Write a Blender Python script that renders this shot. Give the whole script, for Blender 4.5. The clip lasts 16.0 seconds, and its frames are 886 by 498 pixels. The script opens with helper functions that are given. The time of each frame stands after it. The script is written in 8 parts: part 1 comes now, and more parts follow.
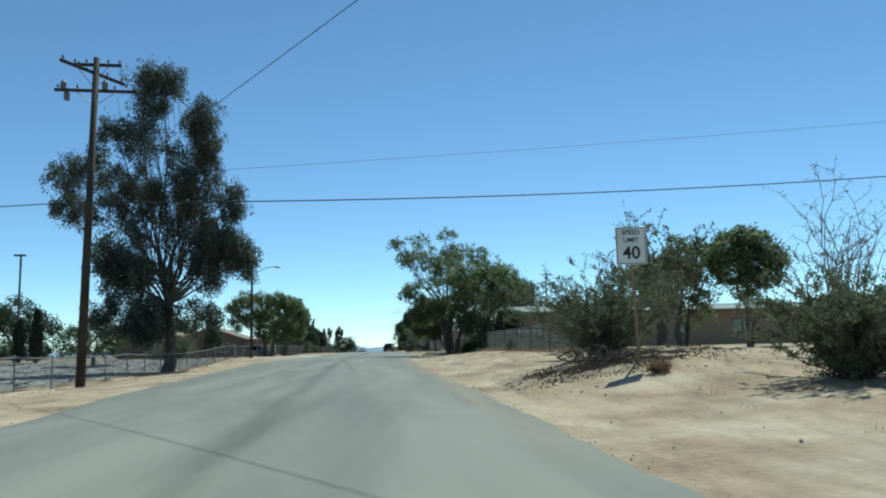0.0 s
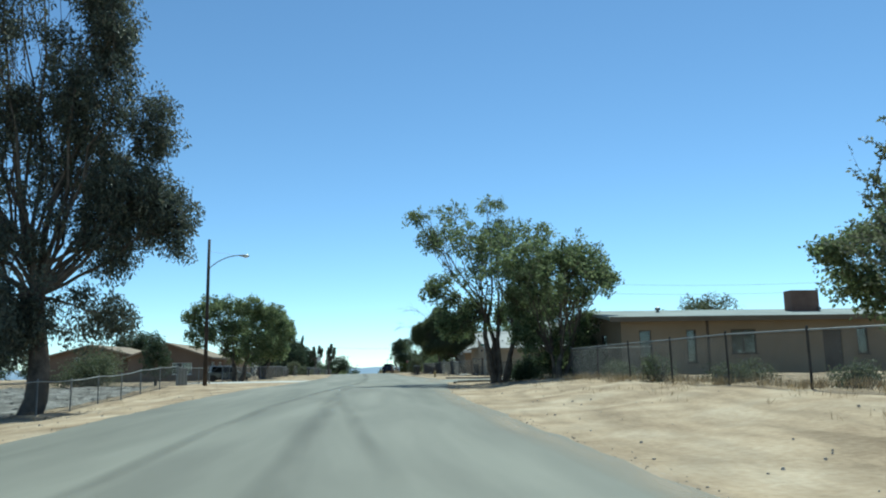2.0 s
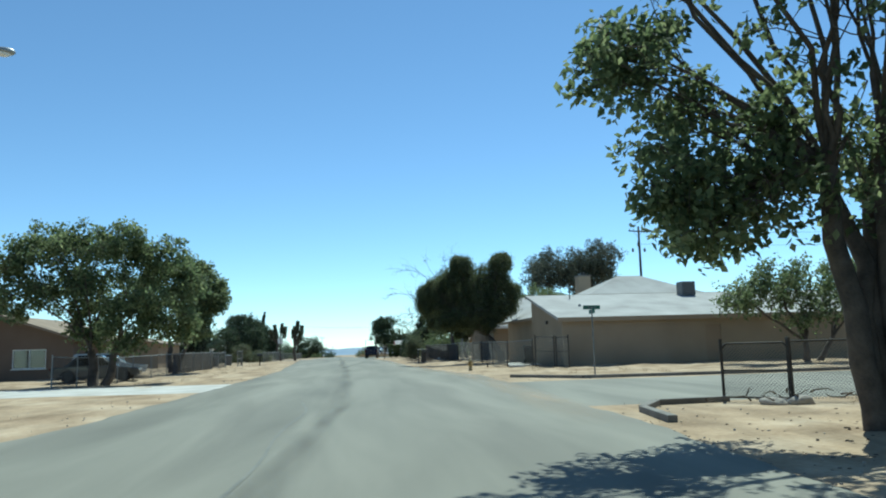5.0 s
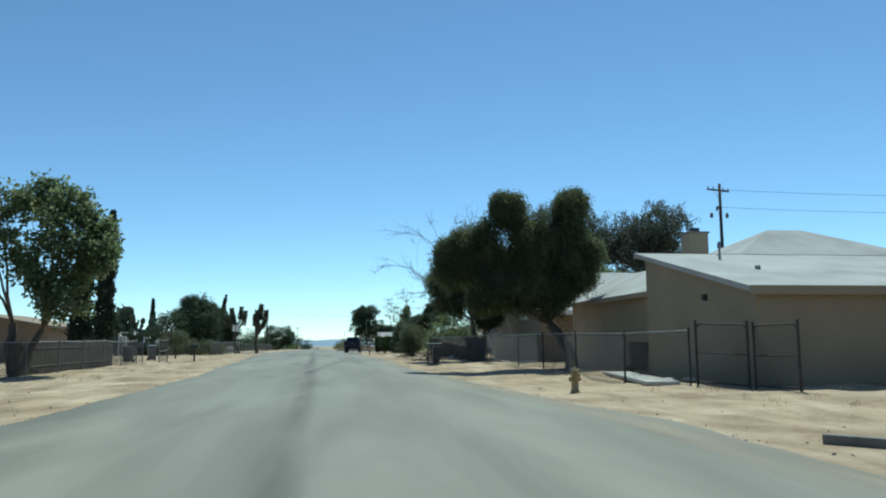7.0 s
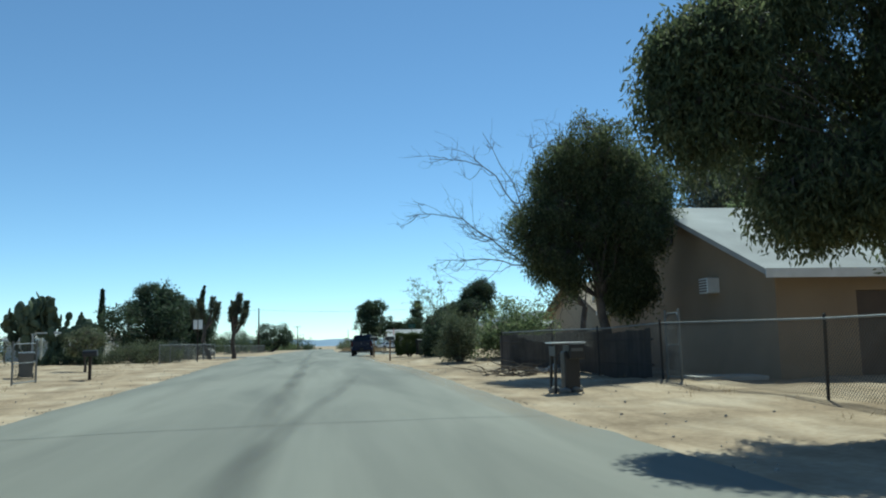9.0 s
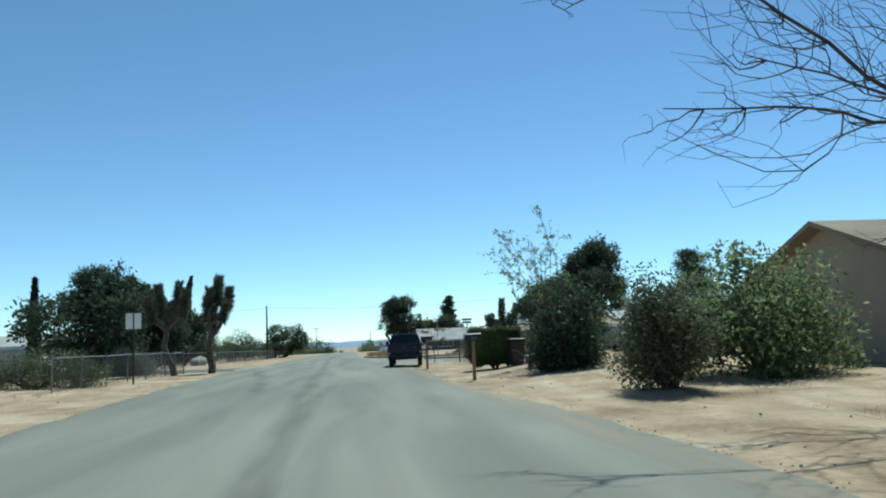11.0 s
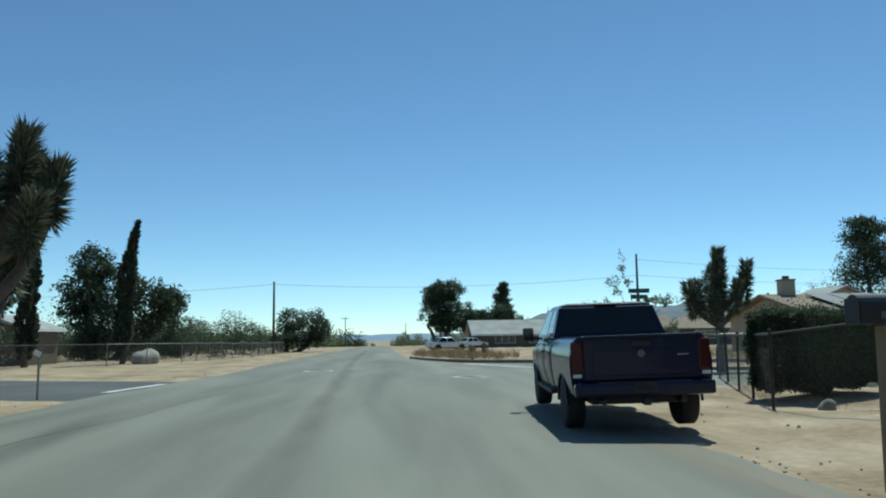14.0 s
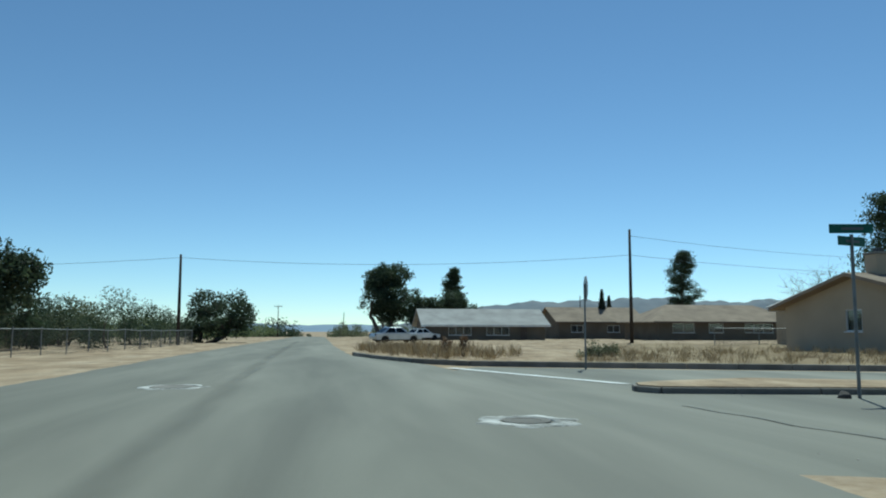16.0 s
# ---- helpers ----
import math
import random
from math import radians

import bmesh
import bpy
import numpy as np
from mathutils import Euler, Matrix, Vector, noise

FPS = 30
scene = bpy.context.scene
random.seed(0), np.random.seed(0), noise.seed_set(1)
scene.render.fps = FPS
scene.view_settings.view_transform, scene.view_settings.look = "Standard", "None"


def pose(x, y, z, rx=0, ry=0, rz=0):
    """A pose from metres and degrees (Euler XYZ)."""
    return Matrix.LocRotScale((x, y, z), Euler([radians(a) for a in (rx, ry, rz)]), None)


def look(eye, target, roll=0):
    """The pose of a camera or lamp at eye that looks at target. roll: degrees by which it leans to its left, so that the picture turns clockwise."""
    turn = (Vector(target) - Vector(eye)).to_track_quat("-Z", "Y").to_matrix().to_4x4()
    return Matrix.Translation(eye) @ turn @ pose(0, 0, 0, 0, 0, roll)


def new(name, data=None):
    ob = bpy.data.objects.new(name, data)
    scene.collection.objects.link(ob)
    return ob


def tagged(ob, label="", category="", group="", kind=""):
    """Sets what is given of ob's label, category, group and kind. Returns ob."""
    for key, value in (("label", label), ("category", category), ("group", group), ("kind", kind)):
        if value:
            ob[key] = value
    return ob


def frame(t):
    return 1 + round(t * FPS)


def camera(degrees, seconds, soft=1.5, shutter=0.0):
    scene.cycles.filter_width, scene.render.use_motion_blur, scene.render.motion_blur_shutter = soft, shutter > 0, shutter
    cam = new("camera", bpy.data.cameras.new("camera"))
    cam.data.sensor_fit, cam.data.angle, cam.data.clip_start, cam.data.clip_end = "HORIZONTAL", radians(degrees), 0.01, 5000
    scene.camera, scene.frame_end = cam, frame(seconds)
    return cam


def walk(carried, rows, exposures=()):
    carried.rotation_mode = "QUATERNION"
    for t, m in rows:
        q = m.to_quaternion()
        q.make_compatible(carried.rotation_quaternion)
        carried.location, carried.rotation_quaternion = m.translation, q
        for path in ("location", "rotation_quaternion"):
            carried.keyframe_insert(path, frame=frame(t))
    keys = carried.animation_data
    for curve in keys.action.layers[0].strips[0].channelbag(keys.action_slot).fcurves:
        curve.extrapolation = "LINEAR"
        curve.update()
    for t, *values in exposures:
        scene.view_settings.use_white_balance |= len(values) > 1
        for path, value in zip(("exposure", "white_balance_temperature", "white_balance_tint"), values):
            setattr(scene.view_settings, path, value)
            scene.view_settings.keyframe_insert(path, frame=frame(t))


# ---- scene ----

# ---------------------------------------------------------------- camera
cam = camera(60.0, 16.0, soft=2.0)
PATH = [
    (0, 1.830, -1.065, 0.587, -4.50, 7.30, -1.25),
    (0.5, 1.501, 4.040, 0.621, -4.70, 7.84, -0.91),
    (1, 1.174, 9.345, 0.675, -4.74, 7.95, -1.52),
    (1.5, 0.856, 14.833, 0.747, -4.84, 8.48, -0.92),
    (2, 0.560, 20.471, 0.834, -5.06, 8.78, -1.00),
    (2.5, 0.304, 26.202, 0.928, -5.32, 8.90, -1.38),
    (3, 0.109, 31.953, 1.019, -5.57, 8.85, -1.72),
    (3.5, -0.014, 37.644, 1.097, -5.83, 8.48, -2.05),
    (4, -0.067, 43.225, 1.156, -6.17, 8.09, -1.81),
    (4.5, -0.063, 48.705, 1.197, -6.53, 7.65, -1.56),
    (5, -0.025, 54.136, 1.222, -6.88, 7.28, -1.64),
    (7.5, 0.245, 81.916, 1.235, -8.50, 6.79, -0.30),
    (8, 0.284, 87.650, 1.235, -8.69, 6.77, -0.56),
    (8.5, 0.307, 93.428, 1.239, -8.46, 6.76, -0.84),
    (9, 0.303, 99.241, 1.247, -8.18, 6.65, -1.20),
    (9.5, 0.265, 105.068, 1.262, -7.77, 6.73, -1.44),
    (10, 0.191, 110.880, 1.281, -7.48, 6.72, -1.79),
    (12.5, -0.464, 138.667, 1.326, -5.87, 6.61, -2.40),
    (13, -0.562, 143.759, 1.301, -5.74, 6.49, -1.73),
    (13.5, -0.628, 148.615, 1.264, -5.29, 6.43, -0.81),
    (14, -0.662, 153.194, 1.217, -4.31, 6.40, -0.75),
    (14.5, -0.664, 157.476, 1.167, -3.66, 5.94, -0.85),
    (15, -0.634, 161.458, 1.117, -4.02, 5.66, -0.44),
    (15.5, -0.573, 165.131, 1.070, -5.55, 5.64, -0.25),
    (16, -0.477, 168.486, 1.027, -8.84, 5.78, 0.11),
]
walk(cam, [(t, pose(x, y, z, 90 + pitch, 0, yaw) @ pose(0, 0, 0, 0, 0, roll)) for t, x, y, z, yaw, pitch, roll in PATH],
     [(t, e, 5750, -13) for t, e in ((0.0, 0.1), (1.0, 0.2), (2.0, 0.3), (3.5, 0.2), (5.0, 0.33), (7.5, 0.10), (9.0, 0.1), (10.0, 0.16), (12.5, 0.0), (13.0, -0.06), (14.5, -0.14), (16.0, -0.19))])

# ---------------------------------------------------------------- daylight
SUN_DIR = Vector((0.245, 0.495, 0.835)).normalized()
world = bpy.data.worlds.new("sky")
scene.world = world
world.use_nodes = True
wn = world.node_tree.nodes
sky = wn.new("ShaderNodeTexSky")
sky.sky_type = "NISHITA"
sky.sun_disc = False
sky.sun_elevation = math.asin(SUN_DIR.z)
sky.sun_rotation = math.atan2(SUN_DIR.x, SUN_DIR.y)
sky.altitude = 900
sky.air_density = 0.75
sky.dust_density = 0.0
sky.ozone_density = 2.6
world.node_tree.links.new(sky.outputs[0], wn["Background"].inputs[0])
wn["Background"].inputs[1].default_value = 0.122
sun_data = bpy.data.lights.new("sun", "SUN")
sun_data.energy = 4.3
sun_data.angle = radians(0.53)
sun_data.color = (1.0, 0.95, 0.88)
sun = new("sun", sun_data)
sun.matrix_world = look(SUN_DIR * 200, (0, 0, 0))


# ---------------------------------------------------------------- materials
def ramp(nodes, stops):
    r = nodes.new("ShaderNodeValToRGB")
    while len(r.color_ramp.elements) < len(stops):
        r.color_ramp.elements.new(0.5)
    for e, (p, c) in zip(r.color_ramp.elements, stops):
        e.position, e.color = p, (*c, 1)
    return r


def surface(name, stops, scale=2.0, fine=30.0, rough=0.85, bump=0.3, depth=0.01, metal=0.0, mix=0.35, spec=0.4, vary=0.0, coat=0.0, stretch=None, blotch=None):
    """Two scales of noise on world-sized coordinates: a broad one through the ramp, a fine one for grain and relief."""
    m = bpy.data.materials.new(name)
    m.use_nodes = True
    n, l = m.node_tree.nodes, m.node_tree.links
    b = n["Principled BSDF"]
    geo = n.new("ShaderNodeNewGeometry")
    big, small = n.new("ShaderNodeTexNoise"), n.new("ShaderNodeTexNoise")
    for t, s, d in ((big, scale, 5), (small, fine, 4)):
        t.inputs["Scale"].default_value, t.inputs["Detail"].default_value = s, d
        if stretch and t == big:
            mp = n.new("ShaderNodeMapping")
            mp.inputs["Scale"].default_value = stretch
            l.new(geo.outputs["Position"], mp.inputs["Vector"])
            l.new(mp.outputs[0], t.inputs["Vector"])
        else:
            l.new(geo.outputs["Position"], t.inputs["Vector"])
    add = n.new("ShaderNodeMath")
    add.operation = "MULTIPLY_ADD"
    l.new(small.outputs["Fac"], add.inputs[0])
    add.inputs[1].default_value = mix
    half = n.new("ShaderNodeMath")
    half.operation = "MULTIPLY_ADD"
    l.new(big.outputs["Fac"], half.inputs[0])
    half.inputs[1].default_value, half.inputs[2].default_value = 1.6, -0.3 - mix / 2
    l.new(half.outputs[0], add.inputs[2])
    r = ramp(n, stops)
    l.new(add.outputs[0], r.inputs[0])
    out = r.outputs[0]
    if blotch:
        mp, bl, br, mul2 = n.new("ShaderNodeMapping"), n.new("ShaderNodeTexNoise"), n.new("ShaderNodeMapRange"), n.new("ShaderNodeMix")
        mp.inputs["Scale"].default_value = blotch[0]
        l.new(geo.outputs["Position"], mp.inputs["Vector"])
        l.new(mp.outputs[0], bl.inputs["Vector"])
        bl.inputs["Scale"].default_value, bl.inputs["Detail"].default_value, bl.inputs["Distortion"].default_value = 1.0, 4, 0.6
        l.new(bl.outputs["Fac"], br.inputs[0])
        br.inputs[1].default_value, br.inputs[2].default_value, br.inputs[3].default_value, br.inputs[4].default_value = 0.32, 0.62, blotch[1], 1.0
        mul2.data_type, mul2.blend_type = "RGBA", "MULTIPLY"
        mul2.inputs[0].default_value = 1.0
        l.new(out, mul2.inputs[6])
        l.new(br.outputs[0], mul2.inputs[7])
        out = mul2.outputs[2]
    if vary:
        info, hsv, mul = n.new("ShaderNodeObjectInfo"), n.new("ShaderNodeHueSaturation"), n.new("ShaderNodeMath")
        mul.operation = "MULTIPLY_ADD"
        l.new(info.outputs["Random"], mul.inputs[0])
        mul.inputs[1].default_value, mul.inputs[2].default_value = vary, 1 - vary / 2
        l.new(mul.outputs[0], hsv.inputs["Value"])
        l.new(out, hsv.inputs["Color"])
        out = hsv.outputs[0]
    l.new(out, b.inputs["Base Color"])
    b.inputs["Roughness"].default_value, b.inputs["Metallic"].default_value = rough, metal
    b.inputs["Specular IOR Level"].default_value = spec
    b.inputs["Coat Weight"].default_value = coat
    if bump:
        bp = n.new("ShaderNodeBump")
        bp.inputs["Strength"].default_value, bp.inputs["Distance"].default_value = bump, depth
        l.new(small.outputs["Fac"], bp.inputs["Height"])
        l.new(bp.outputs[0], b.inputs["Normal"])
    return m


def foliage(name, stops, through_light=0.3, rough=0.6):
    """Leaves: each leaf takes its own tone, and lets some light through."""
    m = bpy.data.materials.new(name)
    m.use_nodes = True
    n, l = m.node_tree.nodes, m.node_tree.links
    b, out = n["Principled BSDF"], n["Material Output"]
    geo = n.new("ShaderNodeNewGeometry")
    r = ramp(n, stops)
    l.new(geo.outputs["Random Per Island"], r.inputs[0])
    l.new(r.outputs[0], b.inputs["Base Color"])
    b.inputs["Roughness"].default_value = rough
    b.inputs["Specular IOR Level"].default_value = 0.3
    tr, mx = n.new("ShaderNodeBsdfTranslucent"), n.new("ShaderNodeMixShader")
    l.new(r.outputs[0], tr.inputs[0])
    mx.inputs[0].default_value = through_light
    l.new(b.outputs[0], mx.inputs[1])
    l.new(tr.outputs[0], mx.inputs[2])
    l.new(mx.outputs[0], out.inputs[0])
    return m


def plain(name, color, rough=0.5, metal=0.0, coat=0.0, spec=0.5):
    return surface(name, [(0.2, tuple(c * 0.85 for c in color)), (0.8, tuple(min(1, c * 1.12) for c in color))], 1.5, 25, rough, 0.06, 0.003, metal, 0.3, spec, 0, coat)


def glass_material(name, tint=(0.75, 0.8, 0.8)):
    m = bpy.data.materials.new(name)
    m.use_nodes = True
    b = m.node_tree.nodes["Principled BSDF"]
    b.inputs["Base Color"].default_value = (*tint, 1)
    b.inputs["Roughness"].default_value = 0.02
    b.inputs["Transmission Weight"].default_value = 1.0
    b.inputs["IOR"].default_value = 1.45
    return m


M = {}
M["sand"] = surface("sand", [(0.15, (0.27, 0.195, 0.125)), (0.5, (0.42, 0.318, 0.212)), (0.85, (0.53, 0.425, 0.305))], 0.5, 9, 0.95, 0.65, 0.04, mix=0.6, spec=0.1, blotch=((1.6, 0.45, 1.0), 0.72))
M["dry_grass"] = surface("dry_grass", [(0.1, (0.15, 0.11, 0.068)), (0.5, (0.28, 0.215, 0.135)), (0.9, (0.40, 0.32, 0.205))], 0.35, 7, 0.95, 0.9, 0.06, mix=0.7, spec=0.1)
M["stucco_brown"] = surface("stucco_brown", [(0.1, (0.12, 0.10, 0.075)), (0.9, (0.175, 0.145, 0.11))], 0.5, 60, 0.92, 0.5, 0.006, mix=0.25, spec=0.2)
M["gravel"] = surface("gravel", [(0.2, (0.12, 0.112, 0.10)), (0.5, (0.28, 0.262, 0.235)), (0.8, (0.46, 0.44, 0.41))], 1.2, 14, 0.95, 0.9, 0.05, mix=0.9, spec=0.1)
M["asphalt"] = surface("asphalt", [(0.1, (0.160, 0.155, 0.124)), (0.5, (0.216, 0.208, 0.168)), (0.9, (0.268, 0.254, 0.205))], 0.5, 60, 0.8, 0.35, 0.006, mix=0.3, spec=0.35, stretch=(0.9, 0.06, 1), blotch=((0.7, 0.10, 1.0), 0.72))
M["asphalt_dark"] = surface("asphalt_dark", [(0.1, (0.07, 0.07, 0.068)), (0.9, (0.12, 0.12, 0.115))], 0.4, 60, 0.8, 0.35, 0.006, spec=0.35)
M["tar"] = surface("tar", [(0.1, (0.11, 0.11, 0.092)), (0.9, (0.185, 0.18, 0.15))], 1.3, 40, 0.7, 0.2, 0.003)
M["concrete"] = surface("concrete", [(0.1, (0.36, 0.34, 0.30)), (0.5, (0.48, 0.46, 0.42)), (0.9, (0.58, 0.56, 0.52))], 0.8, 30, 0.9, 0.3, 0.006)
M["collar"] = surface("collar", [(0.25, (0.20, 0.195, 0.175)), (0.5, (0.42, 0.41, 0.38)), (0.8, (0.58, 0.57, 0.54))], 4, 30, 0.9, 0.3, 0.006, mix=0.9)
M["kerb"] = surface("kerb", [(0.1, (0.14, 0.13, 0.112)), (0.9, (0.27, 0.25, 0.22))], 1.5, 20, 0.9, 0.4, 0.01, vary=0.25)
M["road_paint"] = surface("road_paint", [(0.2, (0.50, 0.50, 0.47)), (0.7, (0.78, 0.78, 0.75))], 3, 40, 0.7, 0.1, 0.002, mix=0.8)
M["stucco_tan"] = surface("stucco_tan", [(0.1, (0.25, 0.19, 0.13)), (0.9, (0.32, 0.245, 0.172))], 0.5, 60, 0.92, 0.5, 0.006, mix=0.25, spec=0.2)
M["stucco_beige"] = surface("stucco_beige", [(0.1, (0.37, 0.30, 0.215)), (0.9, (0.46, 0.375, 0.275))], 0.5, 60, 0.92, 0.5, 0.006, mix=0.25, spec=0.2)
M["stucco_sand"] = surface("stucco_sand", [(0.1, (0.27, 0.215, 0.15)), (0.9, (0.345, 0.275, 0.195))], 0.5, 60, 0.92, 0.5, 0.006, mix=0.3, spec=0.2)
M["post_dark"] = surface("post_dark", [(0.1, (0.03, 0.026, 0.022)), (0.9, (0.07, 0.062, 0.054))], 3, 40, 0.75, 0.1, 0.002, metal=0.1)
M["stucco_pale"] = surface("stucco_pale", [(0.1, (0.50, 0.46, 0.40)), (0.9, (0.62, 0.58, 0.51))], 0.5, 60, 0.92, 0.5, 0.006, mix=0.25, spec=0.2)
M["stucco_rust"] = surface("stucco_rust", [(0.1, (0.15, 0.105, 0.078)), (0.9, (0.205, 0.148, 0.11))], 0.5, 60, 0.92, 0.5, 0.006, mix=0.25, spec=0.2)
M["trim_dark"] = plain("trim_dark", (0.09, 0.065, 0.05), 0.7)
M["trim_white"] = plain("trim_white", (0.72, 0.71, 0.68), 0.6)
M["roof_grey"] = surface("roof_grey", [(0.1, (0.30, 0.29, 0.275)), (0.9, (0.46, 0.45, 0.43))], 0.6, 25, 0.9, 0.6, 0.015, mix=0.5, spec=0.2)
M["roof_brown"] = surface("roof_brown", [(0.1, (0.20, 0.155, 0.115)), (0.9, (0.34, 0.27, 0.20))], 0.6, 25, 0.9, 0.6, 0.015, mix=0.5, spec=0.2)
M["roof_gravel"] = surface("roof_gravel", [(0.1, (0.20, 0.22, 0.21)), (0.9, (0.34, 0.36, 0.34))], 0.6, 25, 0.9, 0.6, 0.015, mix=0.5, spec=0.2)
M["brick"] = surface("brick", [(0.1, (0.11, 0.065, 0.048)), (0.9, (0.19, 0.115, 0.085))], 1.5, 30, 0.9, 0.4, 0.006, vary=0.35)
M["wood_pole"] = surface("wood_pole", [(0.1, (0.024, 0.018, 0.015)), (0.9, (0.062, 0.046, 0.036))], 1.5, 30, 0.85, 0.5, 0.006)
M["wood_post"] = surface("wood_post", [(0.1, (0.20, 0.13, 0.075)), (0.9, (0.36, 0.25, 0.15))], 1.5, 30, 0.85, 0.4, 0.006)
M["wood_fence"] = surface("wood_fence", [(0.1, (0.05, 0.04, 0.034)), (0.9, (0.10, 0.08, 0.065))], 1.5, 30, 0.85, 0.4, 0.006, vary=0.4)
M["bark"] = surface("bark", [(0.1, (0.055, 0.045, 0.037)), (0.9, (0.17, 0.135, 0.105))], 3, 22, 0.95, 0.9, 0.03)
M["bark_pale"] = surface("bark_pale", [(0.1, (0.12, 0.10, 0.085)), (0.9, (0.30, 0.26, 0.22))], 3, 22, 0.95, 0.9, 0.03)
M["steel"] = surface("steel", [(0.1, (0.15, 0.155, 0.155)), (0.9, (0.27, 0.275, 0.27))], 3, 40, 0.5, 0.1, 0.002, metal=0.5)
M["wire"] = surface("wire", [(0.1, (0.07, 0.073, 0.073)), (0.9, (0.13, 0.133, 0.13))], 3, 40, 0.6, 0.0, 0.002, metal=0.6)
M["cable"] = plain("cable", (0.02, 0.02, 0.02), 0.6)
M["black_metal"] = plain("black_metal", (0.025, 0.025, 0.027), 0.45)
M["white_paint"] = plain("white_paint", (0.74, 0.74, 0.71), 0.45)
M["sign_green"] = plain("sign_green", (0.01, 0.11, 0.07), 0.5)
M["sign_back"] = plain("sign_back", (0.33, 0.34, 0.34), 0.45, 0.7)
M["sign_red"] = plain("sign_red", (0.45, 0.02, 0.02), 0.5)
M["ink"] = plain("ink", (0.015, 0.015, 0.015), 0.6)
M["yellow_paint"] = surface("yellow_paint", [(0.1, (0.26, 0.19, 0.08)), (0.9, (0.42, 0.32, 0.15))], 3, 30, 0.7, 0.2, 0.004)
M["truck_blue"] = surface("truck_blue", [(0.1, (0.007, 0.012, 0.036)), (0.9, (0.010, 0.016, 0.048))], 0.8, 60, 0.25, 0.0, 0.001, metal=0.0, coat=0.2, spec=0.25)
M["rubber"] = plain("rubber", (0.022, 0.022, 0.022), 0.9)
M["rim_dark"] = plain("rim_dark", (0.16, 0.165, 0.17), 0.4, 0.8)
M["chrome"] = plain("chrome", (0.78, 0.78, 0.78), 0.15, 1.0)
M["tail_red"] = plain("tail_red", (0.05, 0.003, 0.005), 0.25, 0, 0.2, 0.3)
M["lamp_clear"] = plain("lamp_clear", (0.75, 0.75, 0.72), 0.15, 0, 1.0)
M["car_glass"] = plain("car_glass", (0.012, 0.014, 0.016), 0.08, 0, 0.2, 0.4)
M["plastic_black"] = plain("plastic_black", (0.02, 0.02, 0.021), 0.6)
M["car_silver"] = plain("car_silver", (0.55, 0.57, 0.58), 0.3, 0.6, 1.0)
M["car_white"] = plain("car_white", (0.75, 0.76, 0.76), 0.35, 0, 1.0)
M["car_dark"] = plain("car_dark", (0.035, 0.037, 0.04), 0.35, 0.2, 1.0)
M["glass"] = glass_material("glass")
M["room"] = plain("room", (0.16, 0.14, 0.12), 0.9)
M["solar"] = plain("solar", (0.05, 0.052, 0.056), 0.55, 0, 0.05)
M["boulder"] = surface("boulder", [(0.1, (0.30, 0.265, 0.23)), (0.9, (0.52, 0.48, 0.42))], 2.2, 12, 0.95, 0.8, 0.04)
M["plastic_grey"] = plain("plastic_grey", (0.12, 0.125, 0.125), 0.5)
# Distance haze is put into both hill colours as blue and grey-blue.
M["hill_far_haze"] = surface("hill_far_haze", [(0.2, (0.20, 0.27, 0.36)), (0.8, (0.25, 0.32, 0.40))], 0.004, 0.03, 1.0, 0)
M["hill_near_haze"] = surface("hill_near_haze", [(0.2, (0.12, 0.15, 0.185)), (0.8, (0.19, 0.205, 0.22))], 0.006, 0.04, 1.0, 0)
M["bark_dead"] = surface("bark_dead", [(0.1, (0.045, 0.038, 0.033)), (0.6, (0.085, 0.074, 0.066)), (0.95, (0.15, 0.135, 0.12))], 4, 40, 0.9, 0.5, 0.01)
M["leaf_sage"] = foliage("leaf_sage", [(0.0, (0.13, 0.145, 0.105)), (0.5, (0.22, 0.235, 0.18)), (1.0, (0.33, 0.34, 0.27))], 0.25)
M["leaf_euc"] = foliage("leaf_euc", [(0.0, (0.05, 0.06, 0.046)), (0.5, (0.09, 0.105, 0.08)), (0.85, (0.14, 0.155, 0.115)), (1.0, (0.20, 0.175, 0.12))], 0.4, 0.5)
M["leaf_green"] = foliage("leaf_green", [(0.0, (0.085, 0.12, 0.055)), (0.5, (0.16, 0.20, 0.095)), (1.0, (0.29, 0.32, 0.16))], 0.62)
M["leaf_pepper"] = foliage("leaf_pepper", [(0.0, (0.075, 0.095, 0.048)), (0.6, (0.13, 0.15, 0.072)), (1.0, (0.22, 0.225, 0.115))], 0.58)
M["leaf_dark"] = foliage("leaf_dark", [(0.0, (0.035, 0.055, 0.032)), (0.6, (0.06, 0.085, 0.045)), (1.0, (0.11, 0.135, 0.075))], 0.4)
M["cactus"] = surface("cactus", [(0.1, (0.045, 0.065, 0.035)), (0.9, (0.10, 0.12, 0.065))], 3, 40, 0.7, 0.4, 0.006, vary=0.5)
M["leaf_olive"] = foliage("leaf_olive", [(0.0, (0.075, 0.092, 0.048)), (0.5, (0.135, 0.155, 0.082)), (1.0, (0.23, 0.235, 0.135))], 0.34)
M["leaf_cypress"] = foliage("leaf_cypress", [(0.0, (0.016, 0.026, 0.016)), (0.7, (0.03, 0.044, 0.025)), (1.0, (0.06, 0.075, 0.04))], 0.1)
M["leaf_joshua"] = foliage("leaf_joshua", [(0.0, (0.06, 0.07, 0.04)), (0.6, (0.12, 0.13, 0.075)), (1.0, (0.22, 0.21, 0.13))], 0.1)
